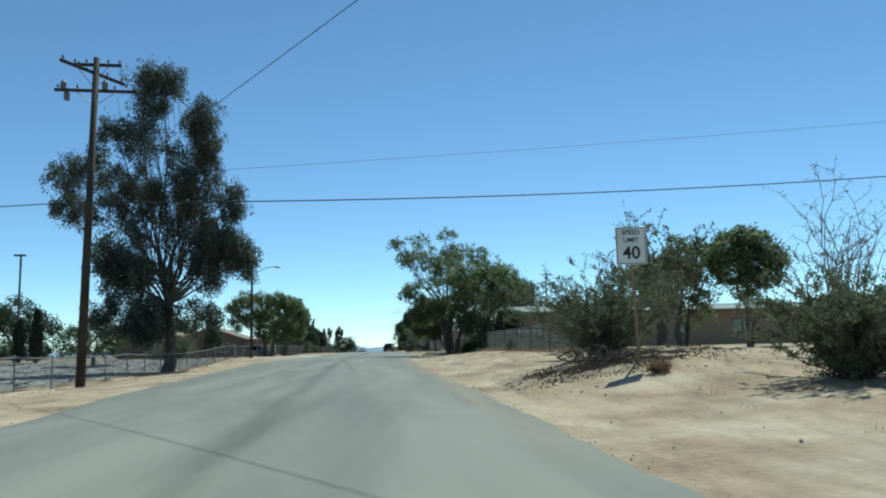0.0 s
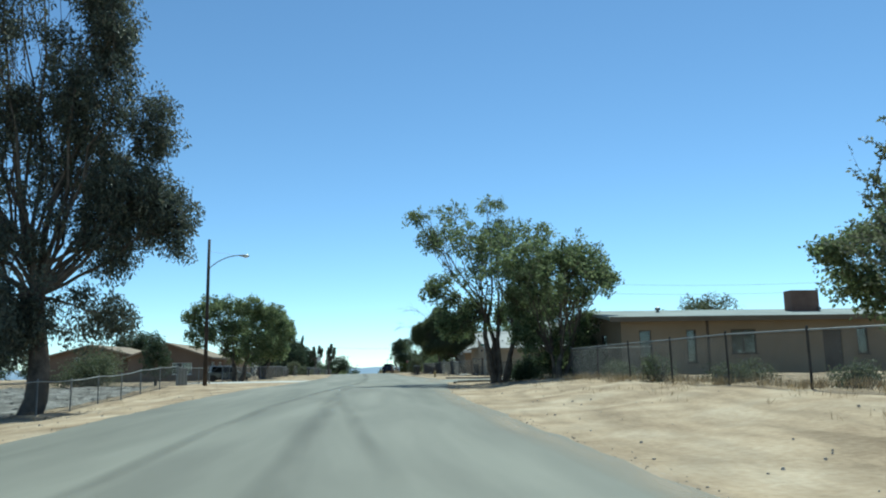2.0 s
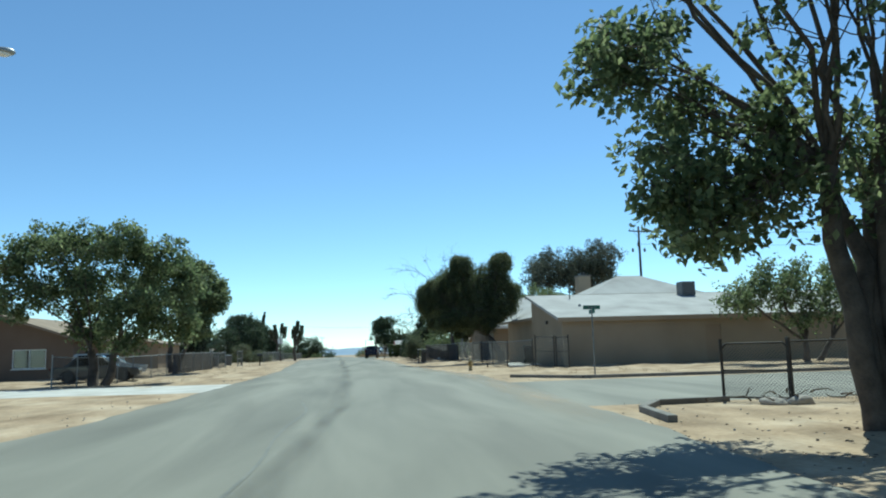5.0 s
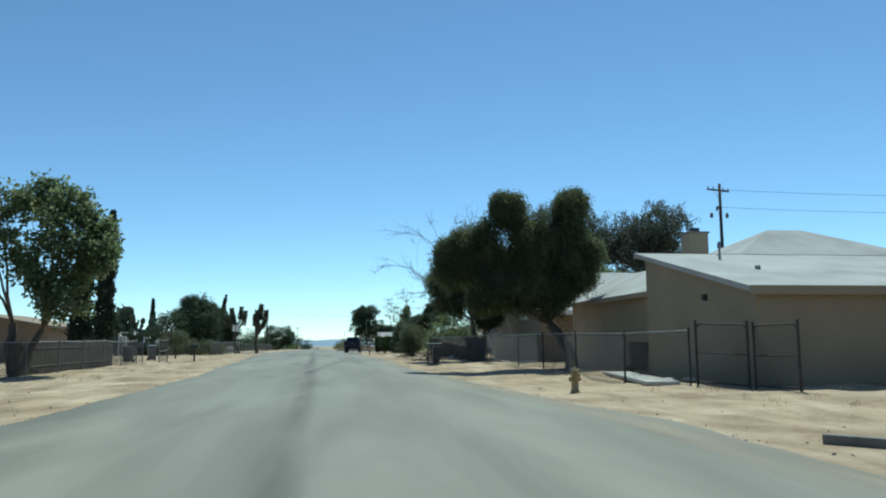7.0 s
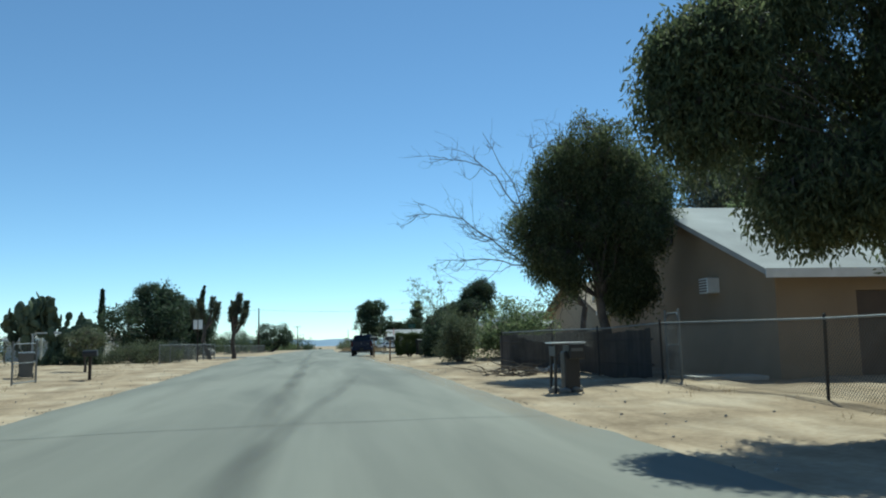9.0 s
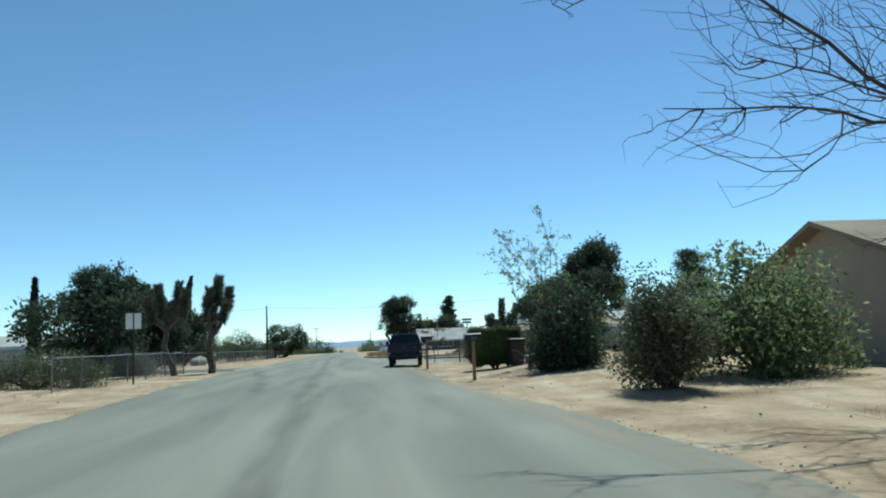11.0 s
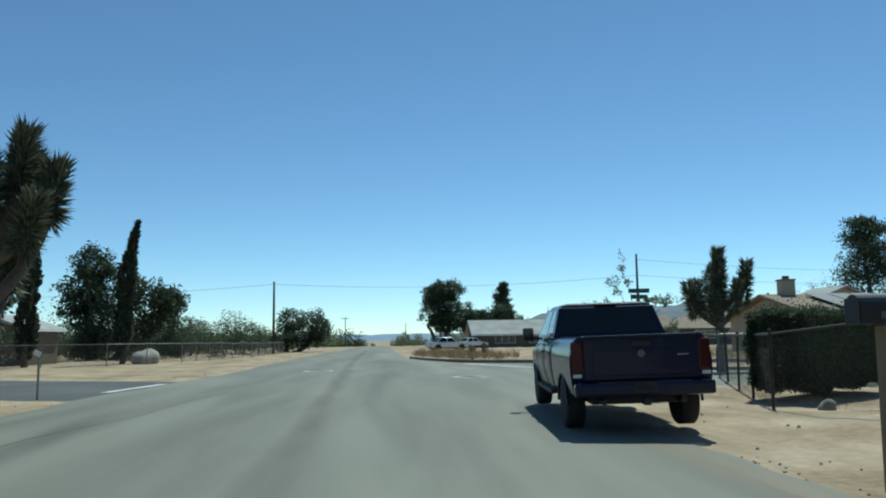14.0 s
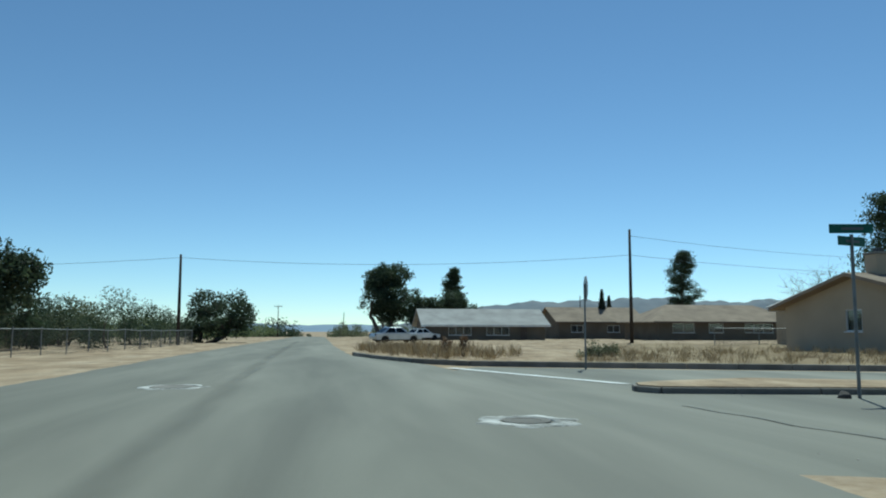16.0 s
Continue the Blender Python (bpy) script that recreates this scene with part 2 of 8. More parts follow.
M["leaf_hedge"] = foliage("leaf_hedge", [(0.0, (0.035, 0.06, 0.02)), (0.6, (0.085, 0.12, 0.036)), (1.0, (0.20, 0.23, 0.07))], 0.32)
M["leaf_dry"] = foliage("leaf_dry", [(0.0, (0.20, 0.14, 0.075)), (0.6, (0.36, 0.27, 0.15)), (1.0, (0.50, 0.40, 0.24))], 0.2)
M["leaf_rust"] = foliage("leaf_rust", [(0.0, (0.17, 0.10, 0.055)), (1.0, (0.33, 0.215, 0.125))], 0.2)

# ---------------------------------------------------------------- mesh helpers
def quads_mesh(name, verts, quads, material, smooth=False):
    """A mesh from numpy arrays: verts n x 3, quads m x 4."""
    me = bpy.data.meshes.new(name)
    me.vertices.add(len(verts))
    me.vertices.foreach_set("co", np.asarray(verts, np.float32).ravel())
    me.loops.add(len(quads) * 4)
    me.loops.foreach_set("vertex_index", np.asarray(quads, np.int32).ravel())
    me.polygons.add(len(quads))
    me.polygons.foreach_set("loop_start", np.arange(0, len(quads) * 4, 4, dtype=np.int32))
    me.polygons.foreach_set("use_smooth", np.full(len(quads), smooth))
    me.materials.append(material)
    me.update(calc_edges=True)
    return me


def thing(name, loc, label, category, group="", turn=0.0, kind=""):
    """An Empty at the thing's base, to carry its parts."""
    ob = new(name)
    ob.matrix_world = pose(*loc, 0, 0, turn)
    ob.empty_display_size = 0.2
    return tagged(ob, label, category, group, kind)


def part(name, bm, material, parent, label="", smooth=False):
    me = bpy.data.meshes.new(name)
    bm.to_mesh(me)
    bm.free()
    me.materials.append(material)
    if smooth:
        me.polygons.foreach_set("use_smooth", [True] * len(me.polygons))
    ob = new(name, me)
    ob.parent = parent
    return tagged(ob, label)


def part_mesh(name, me, parent, label="", m=None):
    ob = new(name, me)
    ob.parent = parent
    if m is not None:
        ob.matrix_basis = m
    return tagged(ob, label)


def box(bm, c, s, rot=None, bevel=0.0):
    """A box with centre c and sizes s; rot: degrees round x, y, z."""
    m = Matrix.Translation(c)
    if rot:
        m = pose(*c, *rot)
    got = bmesh.ops.create_cube(bm, size=1, matrix=m @ Matrix.Diagonal((*s, 1)))
    if bevel:
        es = {e for v in got["verts"] for e in v.link_edges}
        bmesh.ops.bevel(bm, geom=list(es), offset=bevel, segments=2, affect="EDGES", profile=0.6)
    return bm


def bbox(c, s, rot=None, bevel=0.0):
    return box(bmesh.new(), c, s, rot, bevel)


def rod(bm, a, b, r0, r1=None, seg=8):
    a, b = Vector(a), Vector(b)
    r1 = r0 if r1 is None else r1
    m = Matrix.Translation((a + b) / 2) @ (b - a).to_track_quat("Z", "Y").to_matrix().to_4x4()
    bmesh.ops.create_cone(bm, cap_ends=True, segments=seg, radius1=r0, radius2=r1, depth=(b - a).length, matrix=m)
    return bm


def brod(a, b, r0, r1=None, seg=8):
    return rod(bmesh.new(), a, b, r0, r1, seg)


def lathe(bm, profile, seg=12, centre=(0, 0, 0)):
    """A solid of revolution round z, from (radius, height) pairs."""
    rings = []
    for r, z in profile:
        rings.append([bm.verts.new((centre[0] + r * math.cos(2 * math.pi * k / seg), centre[1] + r * math.sin(2 * math.pi * k / seg), centre[2] + z)) for k in range(seg)])
    for a, b in zip(rings, rings[1:]):
        for k in range(seg):
            bm.faces.new((a[k], a[(k + 1) % seg], b[(k + 1) % seg], b[k]))
    bm.faces.new(list(reversed(rings[0])))
    bm.faces.new(rings[-1])
    return bm


def prism(bm, outline, axis, a, b):
    """An outline of (u, v) pairs drawn out along an axis from a to b; x: (y, z), y: (x, z), z: (x, y)."""
    def at(u, v, w):
        return {"x": (w, u, v), "y": (u, w, v), "z": (u, v, w)}[axis]
    lo, hi = [bm.verts.new(at(u, v, a)) for u, v in outline], [bm.verts.new(at(u, v, b)) for u, v in outline]
    n = len(outline)
    for k in range(n):
        bm.faces.new((lo[k], lo[(k + 1) % n], hi[(k + 1) % n], hi[k]))
    bm.faces.new(lo), bm.faces.new(hi)
    bmesh.ops.recalc_face_normals(bm, faces=bm.faces)
    return bm


# ---------------------------------------------------------------- the lie of the land
GROUND_Y = [-300, -54, 0, 15, 26, 37.5, 48, 64, 110, 139, 160, 182, 246, 364, 640, 1600, 5000]
GROUND_Z = [-5.5, -1.8, -0.70, -0.53, -0.37, -0.21, -0.13, -0.09, -0.02, 0.0, -0.05, -0.16, -0.62, -1.55, -6.4, -16, -30]
LEFT_Y = [-60, 12, 20, 28, 51, 63, 70, 95, 108, 113, 129, 153, 164, 172, 184, 202, 256, 340, 420]
LEFT_X = [-2.6, -4.5, -5.2, -5.4, -6.0, -6.1, -5.4, -4.9, -4.8, -5.2, -5.7, -6.9, -7.3, -7.6, -6.9, -7.2, -7.3, -7.2, -9]
RIGHT_Y = [-60, 6, 18, 24, 34, 45, 51, 58, 66, 88, 92, 104, 110, 134, 145, 151, 161, 168, 173, 186, 195, 200, 205, 233, 340, 420]
RIGHT_X = [5.2, 4.4, 4.2, 3.8, 3.5, 3.4, 3.5, 4.0, 4.8, 5.7, 5.1, 4.3, 3.9, 3.8, 2.9, 3.0, 3.0, 2.9, 3.3, 3.6, 3.1, 1.8, 0.9, 0.4, 0.2, -1.5]
BANK_R_Y = [-60, 0, 15, 25, 40, 55, 64, 70, 84, 95, 140, 150, 170, 178, 400]
BANK_R_H = [0.2, 0.28, 0.4, 0.45, 0.5, 0.45, 0.2, 0.0, 0.0, 0.08, 0.08, 0.48, 0.5, 0.1, 0.1]
BANK_L_Y = [-60, 20, 31, 51, 60, 68, 74, 85, 97, 110, 400]
BANK_L_H = [-0.1, -0.15, -0.34, -0.5, -0.25, 0.22, 0.25, 0.0, -0.12, 0.0, 0.0]
CROSS_O, CROSS_U, CROSS_V = np.array([0.0, 183.0]), np.array([0.915, -0.404]), np.array([0.404, 0.915])


def grade(y):
    return np.interp(y, GROUND_Y, GROUND_Z)


def road_left(y):
    return np.interp(y, LEFT_Y, LEFT_X)


def road_right(y):
    return np.interp(y, RIGHT_Y, RIGHT_X)


def ease(v):
    v = np.clip(v, 0, 1)
    return v * v * (3 - 2 * v)


def ground_z(x, y):
    """Height of the bare ground: flat under the roads, banked beside them, with soft unevenness."""
    x, y = np.asarray(x, float), np.asarray(y, float)
    z = grade(y)
    off_r, off_l = x - road_right(y) - 0.3, road_left(y) - x - 0.3
    street = ease((np.abs(y - 76.3) - 7) / 3)
    v = (x - CROSS_O[0]) * CROSS_V[0] + (y - CROSS_O[1]) * CROSS_V[1]
    street = street * ease((np.abs(v - 0.5) - 13) / 4)
    z = z + street * np.interp(y, BANK_R_Y, BANK_R_H) * ease(off_r / 6.5) + street * np.interp(y, BANK_L_Y, BANK_L_H) * ease(off_l / 4.5)
    side = ease(np.maximum(off_r, off_l) / 1.5)
    bumps = 0.05 * np.sin(x * 1.3 + 0.7 * np.sin(y * 0.9)) * np.sin(y * 1.1 + 0.8 * np.sin(x * 0.7)) + 0.025 * np.sin(x * 3.1 + y * 1.7) * np.sin(y * 2.9 - x)
    mound = 0.62 * np.exp(-((x - 9.0) ** 2 + (y - 19.2) ** 2) / 13.0)
    return z + bumps * side * street + mound * side - 0.03


def gz(x, y):
    return float(ground_z(x, y))


def axis_lines(lo, hi, step, far_lo, far_hi):
    a = list(np.arange(lo, hi + 1e-6, step))
    s = step
    while a[0] > far_lo:
        s *= 1.35
        a.insert(0, max(far_lo, a[0] - s))
    s = step
    while a[-1] < far_hi:
        s *= 1.35
        a.append(min(far_hi, a[-1] + s))
    return np.array(a)


def sheet(name, xs, ys, material, lift=0.0, height=ground_z):
    """A grid that lies on the ground. xs: 1-d, or a row of x for each y."""
    ny = len(ys)
    xs = np.asarray(xs, float)
    gx = np.tile(xs, (ny, 1)) if xs.ndim == 1 else xs
    nx = gx.shape[1]
    gy = np.tile(np.asarray(ys)[:, None], (1, nx))
    z = height(gx, gy) + lift
    verts = np.stack([gx, gy, z], -1).reshape(-1, 3)
    i = (np.arange(ny - 1)[:, None] * nx + np.arange(nx - 1)[None]).reshape(-1, 1)
    quads = i + np.array([0, 1, nx + 1, nx])
    return quads_mesh(name, verts, quads, material, True)


ground = tagged(new("ground", sheet("ground", axis_lines(-34, 40, 0.6, -4000, 4000), axis_lines(-20, 262, 0.8, -300, 5000), M["sand"])),
                "pale dry desert sand with low bumps and tracks", "ground", kind="structure")


# the roads: sheets a hand's breadth proud of the sand, thin at their ragged edges
def road_height(x, y):
    return grade(y) - 0.03


def ragged(y, seed):
    return 0.04 * np.sin(y * 0.9 + seed) + 0.03 * np.sin(y * 2.3 + 2 * seed) + 0.03 * np.sin(y * 5.1 + seed)


def strip(name, ys, left, right, material, label, lift=0.03, columns=12):
    f = np.array([0, 0.012, 0.03] + list(np.linspace(0.08, 0.92, columns)) + [0.97, 0.988, 1.0])
    xs = left[:, None] + (right - left)[:, None] * f
    drop = np.where((f < 0.01) | (f > 0.99), -0.035, 0.0)
    crown = 0.05 * (1 - (2 * f - 1) ** 2)
    me = sheet(name, xs, ys, material, 0.0, lambda x, y: road_height(x, y) + lift + (drop + crown)[None])
    return tagged(new(name, me), label, "road", kind="structure")


ry = np.concatenate([np.arange(-60, 0, 4), np.arange(0, 262, 0.7), np.arange(262, 420, 5)])
strip("road", ry, road_left(ry) + ragged(ry, 1), road_right(ry) + ragged(ry, 4), M["asphalt"], "worn pale grey asphalt street with ragged sandy edges")


def side_street(name, origin, u, v_lo, v_hi, length, material, label, lift):
    """A street that leaves the main one: origin, direction u, from v_lo to v_hi across."""
    u = np.asarray(u) / np.hypot(*u)
    v = np.array([-u[1], u[0]])
    us, f = np.arange(0, length + 0.1, 1.0), np.linspace(0, 1, 10)
    vs = v_lo + (v_hi - v_lo) * f
    p = np.asarray(origin)[None, None] + us[:, None, None] * u + (vs[None, :, None] + 0.12 * np.sin(us * 0.9)[:, None, None] * ((f < 0.05) | (f > 0.95))[None, :, None]) * v
    drop = np.where((f < 0.01) | (f > 0.99), -0.03, 0.0)
    z = grade(p[..., 1]) - 0.03 + lift + drop[None]
    nx = len(f)
    i = (np.arange(len(us) - 1)[:, None] * nx + np.arange(nx - 1)[None]).reshape(-1, 1)
    me = quads_mesh(name, np.concatenate([p, z[..., None]], -1).reshape(-1, 3), i + np.array([0, 1, nx + 1, nx]), material, True)
    return tagged(new(name, me), label, "road", kind="structure")


side_street("side_road", (0, 76.2), (1, 0), -6.2, 5.6, 70, M["asphalt"], "pale asphalt side street between sandy corners", 0.022)
side_street("cross_road", (0, 183), CROSS_U, -7.0, 11.4, 80, M["asphalt"], "pale asphalt cross street at the junction", 0.024)
side_street("cross_road", (-2, 184), -CROSS_U, 6.6, 14.5, 70, M["asphalt_dark"], "dark patched asphalt street opening at the junction", 0.02)
side_street("driveway", (-4.6, 84), (-1, 0.1), -3.8, 2.4, 10, M["concrete"], "pale concrete driveway apron across the sandy verge", 0.03)
side_street("driveway", (6.0, 150.0), (1, 0.1), -1.5, 2.6, 15, M["concrete"], "bright concrete driveway behind the clipped hedge", 0.03)


def ribbon(name, pts, width, material, label, lift=0.05, category="road marking", kind="structure"):
    """A thin painted or tarred line on the road along pts."""
    p = np.array(pts, float)
    d = np.gradient(p, axis=0)
    d /= np.linalg.norm(d, axis=1)[:, None]
    n = np.stack([-d[:, 1], d[:, 0]], 1)
    w = np.asarray(width) / 2 * np.ones(len(p))
    a, b = p - n * w[:, None], p + n * w[:, None]
    v = []
    for q in (a, b):
        f = (q[:, 0] - road_left(q[:, 1])) / (road_right(q[:, 1]) - road_left(q[:, 1]))
        crown = 0.05 * np.clip(1 - (2 * f - 1) ** 2, 0, 1)
        v.append(np.column_stack([q, grade(q[:, 1]) - 0.03 + lift - 0.016 + crown]))
    k = len(p)
    i = np.arange(k - 1)[:, None]
    return tagged(new(name, quads_mesh(name, np.concatenate(v), np.concatenate([i, i + k, i + k + 1, i + 1], 1), material)), label, category, kind=kind)


def wavy(x0, y0, x1, y1, n, amp, seed):
    t = np.linspace(0, 1, n)
    return np.column_stack([x0 + (x1 - x0) * t + amp * np.sin(t * 7 + seed) + 0.5 * amp * np.sin(t * 19 + 2 * seed), y0 + (y1 - y0) * t + amp * np.sin(t * 23 + seed)])


crack = "black tar-sealed crack in the asphalt"
ribbon("road_crack", wavy(-0.9, 50, -1.3, 74, 50, 0.16, 2), 0.05, M["tar"], crack)
ribbon("road_crack", wavy(-1.8, 187, -2.2, 250, 100, 0.34, 5), 0.04, M["tar"], crack)
ribbon("road_crack", wavy(-5.6, 148, -4.4, 172, 40, 0.3, 6), 0.04, M["tar"], crack)
ribbon("road_crack", wavy(4.8, 179.5, 5.6, 174.5, 30, 0.08, 7), 0.05, M["tar"], crack)
ribbon("road_crack", wavy(-5.0, 110.5, 3.7, 111.4, 40, 0.04, 8), 0.03, M["tar"], crack)


def stain_material(name, color, strength):
    """Rubber and oil worn into the asphalt: patchy, thinning out to the edges."""
    m = bpy.data.materials.new(name)
    m.use_nodes = True
    n, l = m.node_tree.nodes, m.node_tree.links
    b, out = n["Principled BSDF"], n["Material Output"]
    b.inputs["Base Color"].default_value, b.inputs["Roughness"].default_value = (*color, 1), 0.75
    at, no, mp, geo = n.new("ShaderNodeAttribute"), n.new("ShaderNodeTexNoise"), n.new("ShaderNodeMapping"), n.new("ShaderNodeNewGeometry")
    at.attribute_name = "wear"
    mp.inputs["Scale"].default_value = (2.2, 0.35, 1)
    no.inputs["Scale"].default_value, no.inputs["Detail"].default_value = 1.0, 6
    l.new(geo.outputs["Position"], mp.inputs[0]), l.new(mp.outputs[0], no.inputs["Vector"])
    rg, mu, mx, tr = n.new("ShaderNodeMapRange"), n.new("ShaderNodeMath"), n.new("ShaderNodeMixShader"), n.new("ShaderNodeBsdfTransparent")
    rg.inputs[1].default_value, rg.inputs[2].default_value, rg.inputs[3].default_value, rg.inputs[4].default_value = 0.3, 0.65, 0.25 * strength, strength
    mu.operation = "MULTIPLY"
    l.new(no.outputs["Fac"], rg.inputs[0]), l.new(rg.outputs[0], mu.inputs[0]), l.new(at.outputs["Fac"], mu.inputs[1])
    l.new(mu.outputs[0], mx.inputs[0]), l.new(tr.outputs[0], mx.inputs[1]), l.new(b.outputs[0], mx.inputs[2]), l.new(mx.outputs[0], out.inputs[0])
    return m


M["tyre_stain"] = stain_material("tyre_stain", (0.085, 0.083, 0.07), 0.24)
M["dust_stain"] = stain_material("dust_stain", (0.42, 0.33, 0.23), 0.5)


def stain(pts, width, label, mat="tyre_stain", lift=0.042):
    """A long worn streak on the road along pts (y, x), smooth between them."""
    ys = np.arange(pts[0][0], pts[-1][0] + 0.01, 0.7)
    xs = np.interp(ys, [p[0] for p in pts], [p[1] for p in pts])
    k = np.ones(9) / 9
    xs = np.convolve(np.pad(xs, 4, mode="edge"), k, "valid") + 0.03 * np.sin(ys * 0.7)
    cols = np.linspace(-1, 1, 7)
    gx = xs[:, None] + cols[None] * width / 2
    gy = np.tile(ys[:, None], (1, 7))
    f = (gx - road_left(gy)) / (road_right(gy) - road_left(gy))
    z = grade(gy) - 0.03 + lift - 0.006 + 0.05 * np.clip(1 - (2 * f - 1) ** 2, 0, 1)
    i = (np.arange(len(ys) - 1)[:, None] * 7 + np.arange(6)[None]).reshape(-1, 1)
    me = quads_mesh("road_stain", np.stack([gx, gy, z], -1).reshape(-1, 3), i + np.array([0, 1, 8, 7]), M[mat], True)
    ends = np.clip(np.minimum(ys - ys[0], ys[-1] - ys) / 5, 0, 1)
    at = me.attributes.new("wear", "FLOAT", "POINT")
    at.data.foreach_set("value", (np.cos(cols * np.pi / 2) ** 1.2 * ends[:, None]).ravel().astype(np.float32))
    return tagged(new("road_stain", me), label, "stain", kind="structure")


worn = "dark streak of tyre rubber worn into the asphalt"
stain([(0, 0.2), (15, -0.2), (28, -0.45), (36, -0.6), (50, -0.9), (63, -0.8), (70, -0.45), (80, -0.3), (96, -0.38), (103, -0.42), (119, -0.73), (135, -1.2), (151, -1.56), (165, -1.75), (200, -2.6), (260, -3.3)], 0.6, worn)
stain([(27, 0.85), (33.7, 0.29), (43.5, -0.46), (50, -0.75)], 0.42, worn)
stain([(22, -2.4), (34.6, -2.35), (42, -2.27), (54, -1.5), (62, -1.0)], 0.4, worn)
stain([(50, -1.9), (56.5, -1.34), (62.5, -0.98), (76, 0.2)], 0.36, worn)
stain([(104, -1.0), (112, -0.2), (116.5, 0.24), (121, 0.69), (128, 1.2)], 0.4, worn)
stain([(108, -0.9), (117, -0.95), (140, -1.0), (150, -0.6)], 0.5, worn)
stain([(140, -2.6), (146, -2.95), (151, -3.34), (155, -3.88), (160, -4.6), (168, -5.6)], 0.7, worn)
stain([(66, 4.1), (72, 4.4), (80, 4.9), (88, 5.1), (96, 4.5), (104, 3.9)], 1.4, "thin pale sand drifted over the asphalt edge", "dust_stain")
stain([(6, 3.9), (20, 3.75), (34, 3.1), (46, 3.0), (58, 3.6)], 0.9, "thin pale sand drifted over the asphalt edge", "dust_stain")
stain([(108, 3.5), (128, 3.4), (140, 3.0), (150, 2.6), (166, 2.5)], 0.9, "thin pale sand drifted over the asphalt edge", "dust_stain")
paint = "faded white painted road line"
ribbon("stop_line", wavy(-7.75, 173.4, -7.3, 177.0, 8, 0.01, 1), 0.26, M["road_paint"], paint)
ribbon("stop_line", wavy(3.4, 192.0, 5.9, 184.2, 12, 0.01, 2), 0.30, M["road_paint"], paint)


def manhole(x, y, r, wide, seed):
    z = grade(y) - 0.03 + 0.03 + 0.05 * max(0, 1 - (2 * (x - road_left(y)) / (road_right(y) - road_left(y)) - 1) ** 2)
    cover = thing("manhole", (x, y, z), "round iron cover set in a pale concrete collar", "manhole cover", "manhole covers")
    rnd = random.Random(seed)
    bm = bmesh.new()
    n = 40
    outer = [r * wide * (1 + 0.10 * math.sin(k * 0.9 + seed) + rnd.uniform(-0.09, 0.07)) for k in range(n)]
    inner = [r * (1.04 + rnd.uniform(0, 0.10)) for k in range(n)]
    ring = [[bm.verts.new((q[k] * math.cos(6.2832 * k / n), q[k] * math.sin(6.2832 * k / n), h)) for k in range(n)] for q, h in (([v * 1.03 for v in outer], -0.02), (outer, 0.010), (inner, 0.013), (inner, -0.01))]
    for a, b in zip(ring, ring[1:]):
        for k in range(n):
            bm.faces.new((a[k], a[(k + 1) % n], b[(k + 1) % n], b[k]))
    part("collar", bm, M["collar"], cover, "ragged pale concrete collar", True)
    bm = lathe(bmesh.new(), [(r * 0.98, 0.0), (r * 0.97, 0.017), (r * 0.6, 0.02), (r * 0.58, 0.015), (r * 0.3, 0.016)], 24)
    part("lid", bm, M["kerb"], cover, "worn iron lid")


manhole(1.98, 177.68, 0.31, 1.95, 1)
manhole(-3.28, 183.85, 0.40, 1.55, 2)


# the kerbs: cast blocks along a line
def kerb_line(name, pts, label, h=0.16, w=0.17, lift=0.0):
    """Kerb blocks of about 1.5 m along pts, each its own piece."""
    p = [Vector((*q, 0)) for q in pts]
    root = thing(name, (p[0].x, p[0].y, grade(p[0].y)), label, "kerb", kind="structure")
    total, shared = 0.0, {}
    dense = []
    for a, b in zip(p, p[1:]):
        n = max(1, round((b - a).length / 1.5))
        dense += [a.lerp(b, k / n) for k in range(n)]
    dense.append(p[-1])
    for a, b in zip(dense, dense[1:]):
        key = round((b - a).length, 1)
        if key not in shared:
            shared[key] = bpy.data.meshes.new("kerb_stone")
            bm = bbox((key / 2, 0, h / 2 - 0.05), (key - 0.012, w, h + 0.1), None, 0.02)
            bm.to_mesh(shared[key]), bm.free()
            shared[key].materials.append(M["kerb"])
        o = new("kerb_stone", shared[key])
        o.parent = root
        m = Matrix.Translation((a.x, a.y, grade(a.y) - 0.01 + lift)) @ Matrix.Rotation(math.atan2(b.y - a.y, b.x - a.x), 4, "Z")
        o.matrix_basis = root.matrix_basis.inverted() @ m
    return root


def cross(u, v):
    return tuple(CROSS_O + u * CROSS_U + v * CROSS_V)


kerb_line("kerb_far", [(1.0, 205.5), (1.7, 200.5), (2.8, 196.3), (4.4, 193.8), cross(3.5, 11.5), cross(20, 11.5), cross(60, 11.5)], "low weathered concrete kerb along the dry grass lot")
ISLAND = [(5.5, 182.7), (5.35, 182.2), (5.6, 181.8), (6.85, 181.5), (9.8, 180.9), cross(14, 2.0), cross(45, 2.0), cross(45, 4.1), cross(7.4, 4.1), (6.1, 183.1)]
kerb_line("kerb_island", ISLAND + [ISLAND[0]], "concrete kerb round a sand-filled traffic island", 0.11)
bm = bmesh.new()
prism(bm, ISLAND, "z", -0.35, grade(181) + 0.12)
me = bpy.data.meshes.new("traffic_island")
bm.to_mesh(me), bm.free()
me.materials.append(M["sand"])
tagged(new("traffic_island", me), "traffic island of trampled sand and straw inside a kerb", "traffic island", kind="structure")
kerb_line("kerb_corner", [(6.4, 85.4), (8.6, 82.6), (14, 82.2), (40, 82.2)], "low concrete kerb round the street corner", 0.10)
kerb_line("kerb_corner", [(5.2, 66.5), (5.5, 68.6), (6.3, 69.9), (8, 70.1)], "broken sandy concrete kerb under the shade tree", 0.10)

# patches of other ground
ys = np.arange(194, 250, 0.8)
